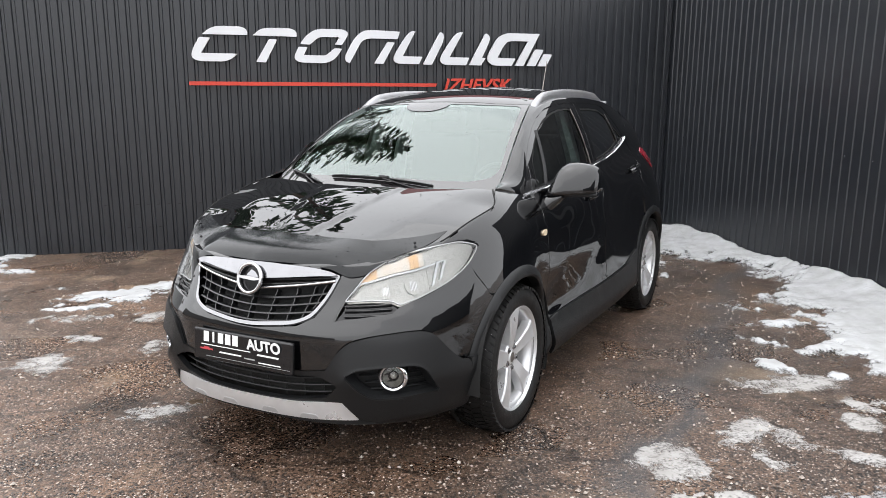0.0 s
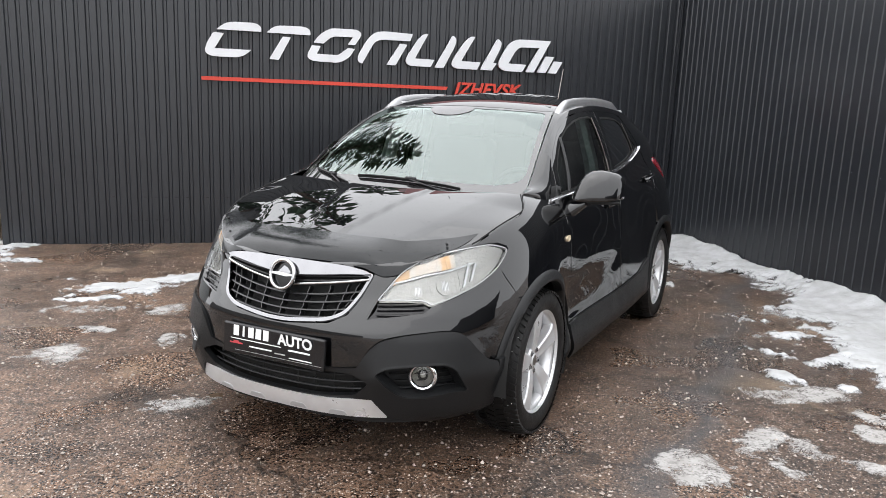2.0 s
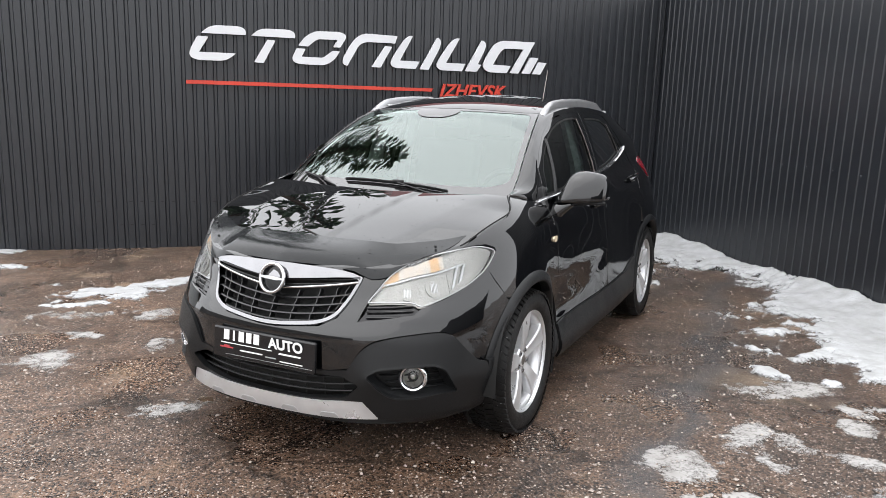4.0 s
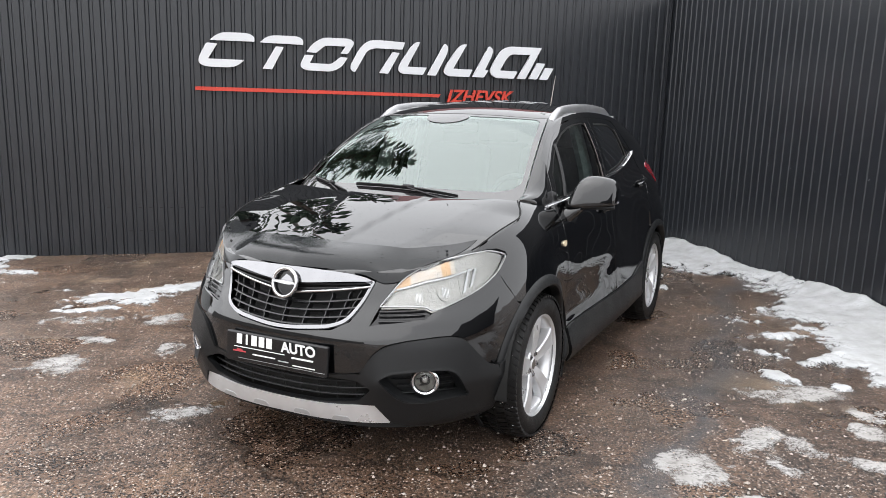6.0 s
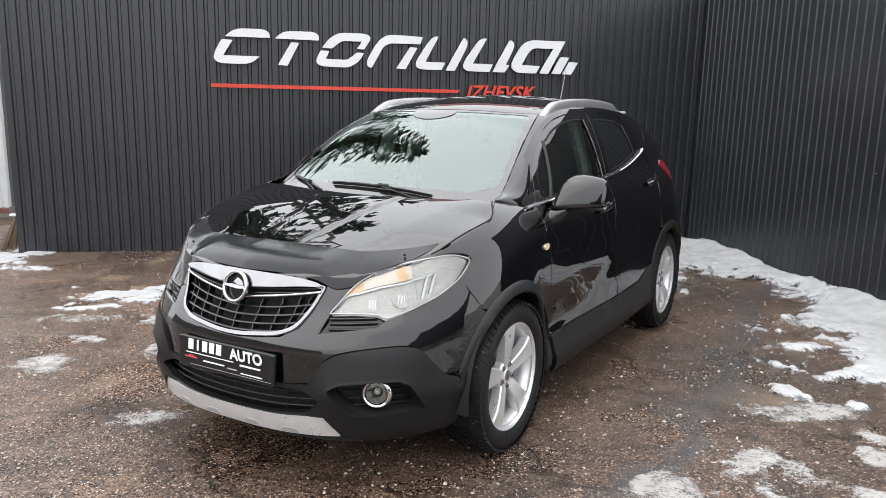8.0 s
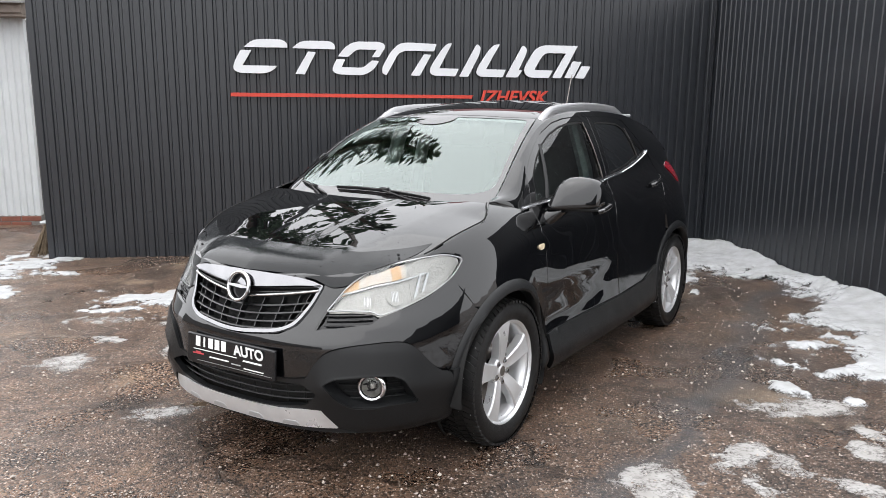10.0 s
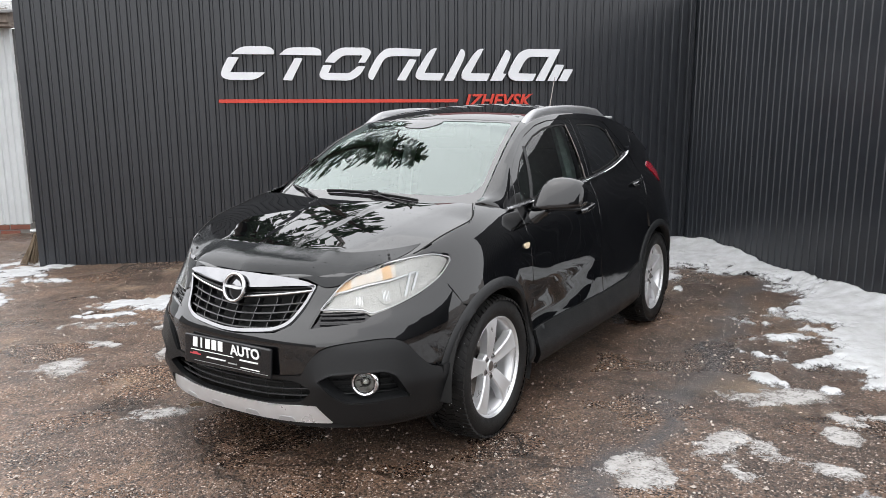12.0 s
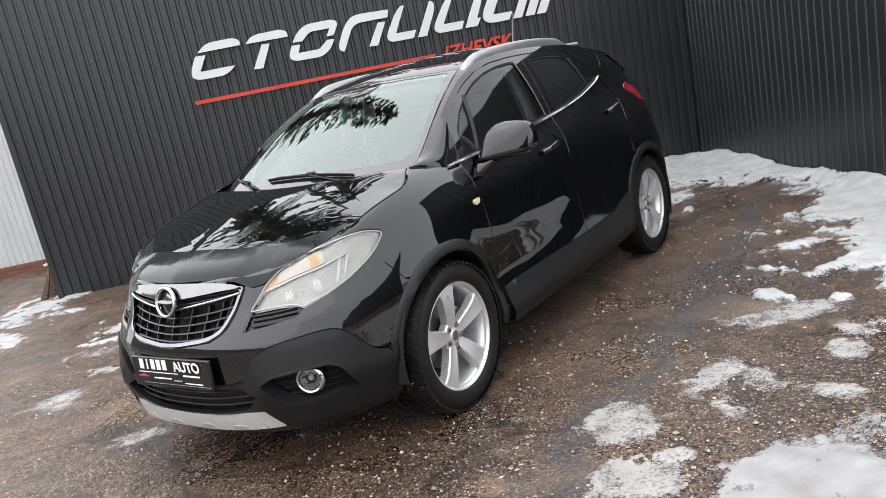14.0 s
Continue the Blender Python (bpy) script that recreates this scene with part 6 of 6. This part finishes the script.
panel("scuttle_panel", cowl, lambda q: roof(q) - np.array((0, 0, 0.020)), PLASTIC, car, "black plastic scuttle panel", step=0.04, depth=0.01)

# tailgate, rear bumper, lamps
uR = float(OUT_S[-1])
half = np.array([(uR - .0, .60), (uR - .62, .60), (uR - .68, .95), (uR - .62, 1.27), (uR, 1.31)])
panel("tailgate", half, lower, PAINT, car, both=True, step=0.05, depth=0.02)
panel("rear_bumper", np.array([(uR, .26), (uR - .9, .28), (FRONT_U(-2.985), .40), (FRONT_U(-2.985), .58), (uR - .63, .595), (uR, .595)]), lower, PLASTIC, car, both=True, step=0.05, depth=0.02)
TL = rounded([(-2.65, 1.172), (-2.75, 1.205), (-2.85, 1.17), (-2.89, 1.09), (-2.86, 1.035), (-2.77, 1.085)], .03, 3)
panel("tail_lamp", [(p[0], p[1]) for p in TL], flank, RED_LENS, car, "red tail lamp", both=True, step=0.03, lift=0.005, depth=0.03)
bm = bmesh.new()
q = [bm.verts.new(c) for c in ((-2.98, .50, 1.44), (-2.98, -.50, 1.44), (-3.16, -.58, 1.27), (-3.16, .58, 1.27))]
bm.faces.new(q)
part("rear_window", bm, PRIVACY, car)

# dark inner shell so that joints and openings show no daylight
shell_v, shell_f = [], []
us = np.linspace(-uR, uR, 121)
zs = np.linspace(.24, 1.0, 9)
for u in us:
    for z in zs:
        shell_v.append(on(lower, (u if abs(u) > 1e-6 else 1e-6, z if abs(u) > U0 + 0.3 else .24 + (z - .24) * .72), -0.09)[0])
for i in range(120):
    for j in range(8):
        m = shell_v[i * 9 + j]
        near_wheel = min(abs(m[0]), abs(m[0] + 2.555)) < .44 and abs(m[1]) > .5
        if not near_wheel:
            shell_f.append((i * 9 + j, (i + 1) * 9 + j, (i + 1) * 9 + j + 1, i * 9 + j + 1))
part("inner_shell", (shell_v, shell_f), DARK, car)
bm = bmesh.new()
box(bm, (3.9, 1.0, 0.05), pose(-1.25, 0, .25), 0.02)
box(bm, (1.5, 1.62, 0.05), pose(-1.28, 0, .26), 0.02)
part("underbody", bm, DARK, car)
# unseen tray added under the nose, inside the bumper's lower edge, to block light
rim = [on(lower, (u if abs(u) > 1e-6 else 1e-6, .26), -0.035)[0] for u in np.linspace(-1.02, 1.02, 33)]
v = [(q[0], q[1], h) for h in (.215, .235) for q in rim] + [(.36, q[1] * .9, h) for h in (.215, .235) for q in rim]
f = [(i, i + 1, 66 + i + 1, 66 + i) for i in range(32)] + [(33 + i, 99 + i, 99 + i + 1, 33 + i + 1) for i in range(32)] + [(i, 33 + i, 33 + i + 1, i + 1) for i in range(32)]
part("nose_shade_tray", (v, f), DARK, car)
bm = bmesh.new()
box(bm, (0.7, 0.9, 0.5), pose(.15, 0, .62), 0.05)
part("engine_bay", bm, DARK, car)

# roof rails, aerial
for sgn in (1, -1):
    xs = np.linspace(-.88, -2.24, 24)
    t = (xs + .88) / (-1.36)
    hgt = 0.026 * np.clip(np.minimum(t / .10, (1 - t) / .12), 0, 1) ** 0.6
    y = np.array([float(RAIL_Y(x)) for x in xs]) - .035
    z = roof(np.stack((xs, y), 1))[:, 2] + hgt - 0.004
    r = 0.003 + 0.015 * np.clip(np.minimum(t / .12, (1 - t) / .12), 0, 1)
    base = roof(np.stack((xs, y), 1))[:, 2] - 0.008
    v, f = [], []
    for k in range(24):
        top = z[k] + r[k]
        for dy, h in ((-.021, 0.0), (-.017, 0.75), (-.010, 1.0), (.008, 1.0), (.016, 0.75), (.022, 0.0)):
            v.append((xs[k], (y[k] + dy) * sgn, base[k] + (top - base[k]) * h))
    f = [(6 * k + j, 6 * k + j + 1, 6 * k + j + 7, 6 * k + j + 6) for k in range(23) for j in range(5)]
    f += [tuple(range(6))[::-1], tuple(range(138, 144))]
    smooth(part("roof_rail", (v, f if sgn < 0 else [q[::-1] for q in f]), RAIL_ALU, car, "silver roof rail"), 50)
part("aerial", tube([(-2.48, 0, 1.54), (-2.50, 0, 1.58), (-2.60, 0, 1.85)], [0.012, 0.005, 0.003], 8), STEEL, car, "thin roof aerial")

# side indicator, handles, mirrors
for sgn in (1, -1):
    v, f = panel_mesh(rounded([(-.342, .868), (-.328, .884), (-.340, .895), (-.380, .899), (-.390, .892), (-.378, .872)], .009, 3), flank, 0.012, lift=0.008, depth=0.012)
    ob = part("side_indicator", ([(p[0], p[1] * sgn, p[2]) for p in v], f if sgn > 0 else [q[::-1] for q in f]), MARKER, car, "milky side indicator lens")
    smooth(ob)
    for hx, hz in ((-1.243, .985), (-2.265, 1.068)):
        xs = np.linspace(hx + .095, hx - .095, 13)
        t = np.linspace(-1, 1, 13)
        lift = 0.008 + 0.030 * (1 - t ** 4)
        p = np.array([on(flank, (x, hz + .012 * k), l)[0] for x, k, l in zip(xs, t, lift)]) * (1, sgn, 1)
        h = smooth(part("door_handle", tube(p, 0.011, 10, flat=1.3), PAINT, car))
        part("handle_strip", tube(p + np.array((0, .006 * sgn, .009)), 0.0045, 6), CHROME, h, "chrome strip on the handle")
        cup = rounded([(hx + .07, hz - .032), (hx + .07, hz + .022), (hx - .05, hz + .030), (hx - .05, hz - .022)], .02, 3)
        v, f = panel_mesh(cup, flank, 0.02, lift=0.0015, depth=0)
        part("handle_cup", ([(q[0], q[1] * sgn, q[2]) for q in v], f if sgn > 0 else [g[::-1] for g in f]), GLOSS_BLACK, h)


def mirror(sgn):
    """Door mirror: painted cap, black lower shell, foot, glass."""
    thing = empty("door_mirror", Matrix.Identity(4), "", "")
    thing.parent = car
    thing["label"] = "gloss black door mirror on a black foot"
    # rows along y from the inner end to the outer tip: x, lowest and highest z, half length
    rows = [(.785, -.560, 1.052, 1.066, .040), (.800, -.572, 1.050, 1.105, .066), (.822, -.590, 1.050, 1.160, .085), (.845, -.606, 1.051, 1.196, .094), (.875, -.626, 1.052, 1.212, .098), (.91, -.648, 1.054, 1.214, .098), (.95, -.670, 1.057, 1.208, .094), (.985, -.692, 1.060, 1.198, .084), (1.005, -.704, 1.063, 1.186, .070), (1.016, -.712, 1.068, 1.170, .050), (1.021, -.716, 1.085, 1.150, .028)]
    # closed section, front foot first: (along, height) as shares
    sect = [(.86, .0), (.97, .03), (1.0, .09), (.95, .25), (.86, .45), (.72, .66), (.54, .83), (.32, .94), (.05, 1.0), (-.25, 1.0), (-.5, .95), (-.64, .82), (-.68, .6), (-.70, .3), (-.68, .06), (-.62, .0), (-.2, -.02), (.3, -.02)]
    v, f, k = [], [], 18
    for y, x, z0, z1, hx in rows:
        for a, b in sect:
            v.append((x + hx * a, y * sgn, z0 + (z1 - z0) * b))
    for i in range(len(rows) - 1):
        for j in range(k):
            f.append((i * k + j, i * k + (j + 1) % k, (i + 1) * k + (j + 1) % k, (i + 1) * k + j))
    f += [tuple(range(k)), tuple(range((len(rows) - 1) * k, len(rows) * k))[::-1]]
    if sgn > 0:
        f = [q[::-1] for q in f]
    smooth(part("cap", (v, f), PAINT, thing), 50)
    bm = bmesh.new()
    box(bm, (.105, .20, .020), pose(-.655, .905 * sgn, 1.049, 0, 0, 28 * sgn), 0.009, 3)
    smooth(part("lower_shell", bm, PLASTIC, thing))
    v, f, k = [], [], 16
    for y, x, z, hx, hz in ((.745, -.515, .995, .030, .050), (.785, -.530, .998, .050, .052), (.815, -.555, 1.015, .062, .040), (.865, -.60, 1.046, .066, .012)):
        for j in range(k):
            c, s = math.cos(2 * math.pi * j / k), math.sin(2 * math.pi * j / k)
            v.append((x + hx * math.copysign(abs(c) ** 0.7, c) - 0.25 * hz * s, y * sgn, z + hz * math.copysign(abs(s) ** 0.7, s)))
    for i in range(3):
        for j in range(k):
            q = (i * k + j, i * k + (j + 1) % k, (i + 1) * k + (j + 1) % k, (i + 1) * k + j)
            f.append(q[::-1] if sgn > 0 else q)
    f.append(tuple(range(3 * k, 4 * k)))
    smooth(part("foot", (v, f), PAINT, thing), 60)
    bm = bmesh.new()
    box(bm, (.006, .16, .095), pose(-.706, .90 * sgn, 1.122, 0, 0, 24 * sgn), 0.002, 1)
    part("mirror_glass", bm, REFLECTOR, thing)
    return thing


mirror(1)
folded = mirror(-1)
turn_at = Matrix.Translation((-.55, -.78, 0))
folded.matrix_basis = turn_at @ pose(0, 0, 0, 0, 0, -80) @ turn_at.inverted()
folded["label"] = "gloss black door mirror folded back against the door"

# wipers: blade with spine, bracket in its middle, arm that comes from under the bonnet's rear edge
for tip, end, pivot in (((-.120, -.255), (-.096, .360), (-.070, .450)), ((-.191, -.567), (-.070, -.288), (-.030, -.240))):
    pts = np.linspace(tip, end, 14)
    w = empty("wiper", Matrix.Identity(4), "", "")
    w.parent = car
    w["label"] = "black windscreen wiper with a flat blade"
    low, high = on(roof, pts, 0.007), on(roof, pts, 0.017)
    smooth(part("blade", tube(low, 0.0045, 8, flat=1.5), SEAL, w))
    smooth(part("spine", tube(high, np.interp(np.arange(14), [0, 2, 6, 11, 13], [.004, .007, .008, .007, .003]), 8, flat=0.55), GLOSS_BLACK, w))
    mid = high[7]
    bm = bmesh.new()
    way = math.degrees(math.atan2(end[1] - tip[1], end[0] - tip[0]))
    box(bm, (0.060, 0.022, 0.020), Matrix.Translation(mid + (0.004, 0, 0.003)) @ pose(0, 0, 0, 0, 0, way), 0.006, 2)
    smooth(part("bracket", bm, GLOSS_BLACK, w))
    root = on(roof, pivot, -0.015)[0]
    path = [mid + (0.010, 0, 0.0)] + [mid * (1 - t) + root * t + np.array((.008, 0, -.004)) * math.sin(math.pi * t) for t in (.25, .5, .75)] + [root]
    smooth(part("arm", tube(path, [.009, .008, .009, .011, .013], 8, flat=0.6), GLOSS_BLACK, w))

# cabin
bm = bmesh.new()
box(bm, (.50, 1.30, .12), pose(-.62, 0, 1.00, 0, -6, 0), 0.04, 3)
part("dashboard", bm, DASH, car)
for sgn in (1, -1):
    for x0, nm in ((-1.45, "front"), (-2.25, "rear")):
        seat = empty("seat", Matrix.Identity(4), "", "")
        seat.parent = car
        seat["label"] = "dark grey fabric seat"
        bm = bmesh.new()
        box(bm, (.48, .48, .16), pose(x0 + .22, .36 * sgn, .70), 0.05, 3)
        smooth(part("cushion", bm, CABIN, seat))
        bm = bmesh.new()
        box(bm, (.13, .48, .62), pose(x0 - .10, .36 * sgn, 1.02, 0, -14, 0), 0.05, 3)
        smooth(part("backrest", bm, CABIN, seat))
        bm = bmesh.new()
        box(bm, (.09, .26, .18), pose(x0 - .19, .36 * sgn, 1.40, 0, -10, 0), 0.04, 3)
        smooth(part("headrest", bm, CABIN, seat))
v, f = tube([(-.93 + .02 * math.sin(a), .36 + .18 * math.cos(a), 1.0 + .17 * math.sin(a)) for a in np.linspace(0, 2 * math.pi, 33)[:-1]], 0.016, 8, True)
smooth(part("steering_wheel", (v, f), DASH, car))
bm = bmesh.new()
box(bm, (.05, .24, .075), pose(-.86, 0, 1.455, 0, 10, 0), 0.02, 3)
part("interior_mirror", bm, GLOSS_BLACK, car)
bm = bmesh.new()
box(bm, (.10, .16, .02), pose(-.78, 0, 1.49, 0, 38, 0), 0.008, 2)
part("sensor_cover", bm, DASH, car)
bm = bmesh.new()
box(bm, (1.6, 1.0, .02), pose(-1.75, 0, 1.535), 0.008, 2)
part("headliner", bm, CABIN_LIGHT, car)
bm = bmesh.new()
box(bm, (2.4, 1.36, .03), pose(-1.5, 0, .50), 0.01)
part("cabin_floor", bm, CABIN, car)
for sgn in (1, -1):
    p = [(-1.43, .66 * sgn, .95), (-1.425, .62 * sgn, 1.2), (-1.41, .535 * sgn, 1.49)]
    smooth(part("pillar_trim", tube(p, [.05, .045, .04], 8), CABIN_LIGHT, car))
    bm = bmesh.new()
    box(bm, (2.0, .05, .55), pose(-1.45, .70 * sgn, .78), 0.02)
    part("door_card", bm, CABIN, car)


# ---- wheels ----
def wheel_at(m, sgn):
    """Five-spoke alloy wheel with a winter tyre; y is the outer side."""
    w = empty("wheel", Matrix.Identity(4), "", "")
    w.parent = car
    w.matrix_basis = m
    w["label"] = "silver five-spoke alloy wheel with a studded winter tyre"
    prof = [(.238, .075), (.246, .092), (.262, .103), (.295, .108), (.318, .101), (.333, .090), (.341, .076), (.344, .055), (.345, .0), (.344, -.055), (.341, -.076), (.333, -.090), (.295, -.108), (.246, -.092), (.238, -.075)]
    v, f = lathe(prof, 72)
    tyre = smooth(part("tyre", (v, f), RUBBER, w, "black studded winter tyre"), 50)
    tv, tf = [], []
    n = 66
    for i in range(n):
        for row, (y0, y1, skew) in enumerate(((-.104, -.052, .035), (-.046, -.004, -.02), (.004, .046, .02), (.052, .104, -.035))):
            a0 = 2 * math.pi * (i + (0.5 if row % 2 else 0)) / n
            da = 2 * math.pi / n * 0.36
            b = len(tv)
            for (ya, sk) in ((y0, -skew), (y1, skew)):
                for aa in (a0 - da + sk, a0 + da + sk):
                    ed = .0 if abs(ya) < .09 else .012
                    for r in (.338 - ed, .3495 - ed):
                        tv.append((r * math.cos(aa), ya, r * math.sin(aa)))
            tf += [(b + 1, b + 3, b + 7, b + 5), (b, b + 4, b + 5, b + 1), (b + 2, b + 3, b + 7, b + 6), (b, b + 1, b + 3, b + 2), (b + 4, b + 6, b + 7, b + 5)]
    part("tread", (tv, tf), RUBBER, tyre)
    srng = random.Random(12)
    tv, tf = [], []
    for i in range(110):
        a, y, r = srng.uniform(0, 6.283), srng.uniform(-.09, .09), .349
        c, q, b = Vector((r * math.cos(a), y, r * math.sin(a))), srng.uniform(.0016, .0028), len(tv)
        tv += [c + Vector(d) * q for d in ((1, 0, 0), (-1, 0, 0), (0, 1, 0), (0, -1, 0), (0, 0, 1), (0, 0, -1))]
        tf += [(b + p, b + k, b + m) for p in (0, 1) for k in (2, 3) for m in (4, 5)]
    tagged(part("studs", (tv, tf), SATIN, tyre), "small bright steel studs", kind="stuff")
    v, f = lathe([(.200, -.08), (.214, -.05), (.218, .02), (.222, .062), (.232, .074), (.243, .078), (.249, .084), (.250, .090), (.244, .093), (.238, .088), (.233, .080)], 72)
    rim = smooth(part("rim", (v, f), ALLOY, w, "silver alloy rim"), 40)
    for k in range(5):
        a0 = 2 * math.pi * k / 5 + radians(13) * sgn
        rs = np.linspace(.030, .238, 12)
        v, f = [], []
        for r in rs:
            t = (r - .030) / .208
            half_w = 0.024 + 0.027 * t + 0.022 * max(0, t - .72) ** 1.5 * 4
            yo = .056 + .026 * math.sin(t * 1.9)
            for c, dy in ((-1.0, -.045), (-1.0, -.006), (-.82, .0), (-.3, -.002), (.3, -.002), (.82, .0), (1.0, -.006), (1.0, -.045)):
                q = half_w * c
                v.append((r * math.cos(a0) - q * math.sin(a0), yo + dy, r * math.sin(a0) + q * math.cos(a0)))
        for i in range(11):
            for j in range(7):
                b = i * 8 + j
                f.append((b, b + 1, b + 9, b + 8))
        smooth(part("spoke", (v, f), ALLOY, rim), 30)
    v, f = lathe([(0.0, .064), (.028, .064), (.032, .060), (.040, .058), (.066, .060), (.074, .052), (.076, .02)], 40)
    hub = smooth(part("hub", (v, f), ALLOY, rim), 30)
    v, f = lathe([(0.0, .0655), (.022, .0655), (.026, .063)], 24)
    part("hub_cap", (v, f), STEEL, rim)
    for k in range(5):
        a = 2 * math.pi * (k + .5) / 5 + radians(13) * sgn
        v, f = lathe([(.0, .0612), (.0145, .0612), (.0155, .056)], 16)
        part("nut_seat", ([(q[0] + .052 * math.cos(a), q[1], q[2] + .052 * math.sin(a)) for q in v], f), STEEL, rim)
        v, f = lathe([(0.0, .070), (.008, .069), (.0095, .062), (.0105, .056)], 8)
        nut = part("wheel_nut", ([(q[0] + .052 * math.cos(a), q[1] - .002, q[2] + .052 * math.sin(a)) for q in v], f), CHROME, rim)
    v, f = lathe([(.05, -.02), (.05, -.006), (.150, -.006), (.150, -.026), (.05, -.026)], 48)
    smooth(part("brake_disc", (v, f), STEEL, w, "worn steel brake disc"))
    bm = bmesh.new()
    box(bm, (.06, .07, .15), pose(-.125, -.015, .03), 0.015, 2)
    part("brake_caliper", bm, STEEL, w)
    v, f = lathe([(0, -.05), (.20, -.05), (.20, -.06), (0, -.06)], 32)
    part("backing_plate", (v, f), DARK, w)
    return w


for x0 in (0.0, -2.555):
    wheel_at(pose(x0, .768, .343), 1)
    wheel_at(pose(x0, -.768, .343, 0, 0, 180), -1)


# ---- spruce beyond the wall, mirrored in the bonnet and windscreen ----
def spruce(at, height, seed, spread, first):
    rng = random.Random(seed)
    tree = empty("spruce", pose(at[0], at[1], float(ground_z(at[0], at[1])) - 0.1), "tall dark green spruce with drooping branches", "tree", "spruces behind the wall")
    zs = np.linspace(0, height, 10)
    part("trunk", tube([(0.05 * math.sin(z), 0.05 * math.cos(z * 0.7), z) for z in zs], [0.02 + 0.26 * (1 - z / height) for z in zs], 10), BARK, tree)
    v, f = [], []

    def spray(p, d, size):
        b = len(v)
        d = d.normalized()
        s = d.cross(Vector((0, 0, 1))).normalized()
        up = s.cross(d) * 0.12
        w = size * rng.uniform(0.12, 0.20)
        v.extend([p - s * 0.02, p + d * size * 0.45 + s * w + up * size, p + d * size, p + d * size * 0.45 - s * w + up * size, p + d * size * 0.5 - up * size * 1.5])
        f.extend([(b, b + 1, b + 2), (b, b + 2, b + 3), (b, b + 4, b + 2)])

    z = height * first
    while z < height * 0.985:
        k = (1 - z / height)
        reach = spread * (k ** 0.85) * rng.uniform(0.85, 1.15) + 0.15
        for i in range(rng.randint(5, 7)):
            a = rng.uniform(0, 6.283)
            r = reach * rng.uniform(0.7, 1.1)
            d = Vector((math.cos(a), math.sin(a), -0.18))
            steps = max(5, int(r / 0.07))
            for j in range(1, steps + 1):
                t = j / steps
                p = Vector((0, 0, z)) + d * r * t + Vector((0, 0, -0.22 * r * math.sin(t * 2.4) + 0.14 * r * t * t))
                for s in (-1, 1):
                    q = Vector((math.cos(a + s * rng.uniform(0.5, 1.1)), math.sin(a + s * rng.uniform(0.5, 1.1)), rng.uniform(-0.55, 0.0)))
                    spray(p, q, rng.uniform(0.16, 0.36) * (1.15 - 0.5 * t) * (0.6 + 0.5 * k))
            spray(Vector((0, 0, z)) + d * r * 0.9, d, 0.45)
        z += 0.20 + 0.22 * k
    part("crown", (v, f), NEEDLE, tree)
    return tree


spruce((-2.7, 13.0), 14.9, 3, 2.4, 0.40)
spruce((-0.6, 13.1), 8.3, 8, 1.3, 0.12)
spruce((0.9, 13.5), 6.6, 12, 1.2, 0.12)

# ---- street lamp beyond the wall, mirrored in the windscreen ----
street_lamp = empty("street_lamp", pose(-1.25, 13.9, float(ground_z(-1.25, 13.9)) - 0.1), "grey steel street lamp with a curved arm", "street lamp")
part("pole", tube([(0, 0, z) for z in (0, 3, 6, 9.6)], [.09, .08, .07, .055], 10), STEEL, street_lamp)
part("arm", tube([(-.9 * math.sin(a), -.4 * math.sin(a), 9.6 + 1.3 * (1 - math.cos(a)) + .6 * math.sin(a)) for a in np.linspace(0, 1.5, 8)], .04, 8), STEEL, street_lamp)
bm = bmesh.new()
box(bm, (.50, .22, .12), pose(-1.12, -.49, 11.45, 0, 0, 24), 0.04, 2)
part("lamp_head", bm, CONCRETE, street_lamp)

# ---- red-roofed house beyond the wall ----
house = empty("house", pose(3.75, 13.6, float(ground_z(3.75, 13.6)) - 0.1), "small house with a dark red metal roof", "house")
bm = bmesh.new()
box(bm, (3.6, 5.0, 5.6), pose(0, 2.5, 2.8), 0.02)
part("wall", bm, CONCRETE, house)
bm = bmesh.new()
q = [bm.verts.new(c) for c in ((-2.1, -0.4, 5.5), (2.1, -0.4, 5.5), (2.1, 5.4, 5.5), (-2.1, 5.4, 5.5), (-2.1, 2.5, 7.9), (2.1, 2.5, 7.9))]
for f in ((0, 1, 5, 4), (2, 3, 4, 5), (0, 4, 3), (1, 2, 5), (0, 3, 2, 1)):
    bm.faces.new([q[k] for k in f])
part("roof", bm, ROOF_RED, house, "dark red sheet-metal roof")

# ---- plain unseen walls added round the yard; the right one darkens the bumper's reflections ----
for name, at, size, turn in (("wall_rear", (0.5, -24.0, 0.1), (48, 0.3, 1.2), 0), ("wall_left", (-12.0, -2.0, 1.2), (0.3, 24, 3.4), 0), ("wall_right", (9.2, -7.2, 1.3), (0.2, 14, 3.4), 0)):
    bm = bmesh.new()
    box(bm, size, pose(*at, 0, 0, turn), 0.01)
    tagged(part(name, bm, SHEET if name == "wall_right" else CONCRETE), "unseen dark wall added to darken the car's reflections" if name == "wall_right" else "unseen plain grey wall added to close the yard", "wall", kind="structure")

# ---- bricks of the shed's plinth ----
bmesh_brick = brick_mesh()
for row in range(3):
    for i in range(16):
        ob = new("brick", bmesh_brick)
        ob.parent = shed
        ob.matrix_basis = pose(-0.13 - i * 0.257 - (0.128 if row % 2 else 0), 0.045 + random.uniform(-.004, .004), -0.150 - row * 0.075, 0, random.uniform(-1, 1), 0)
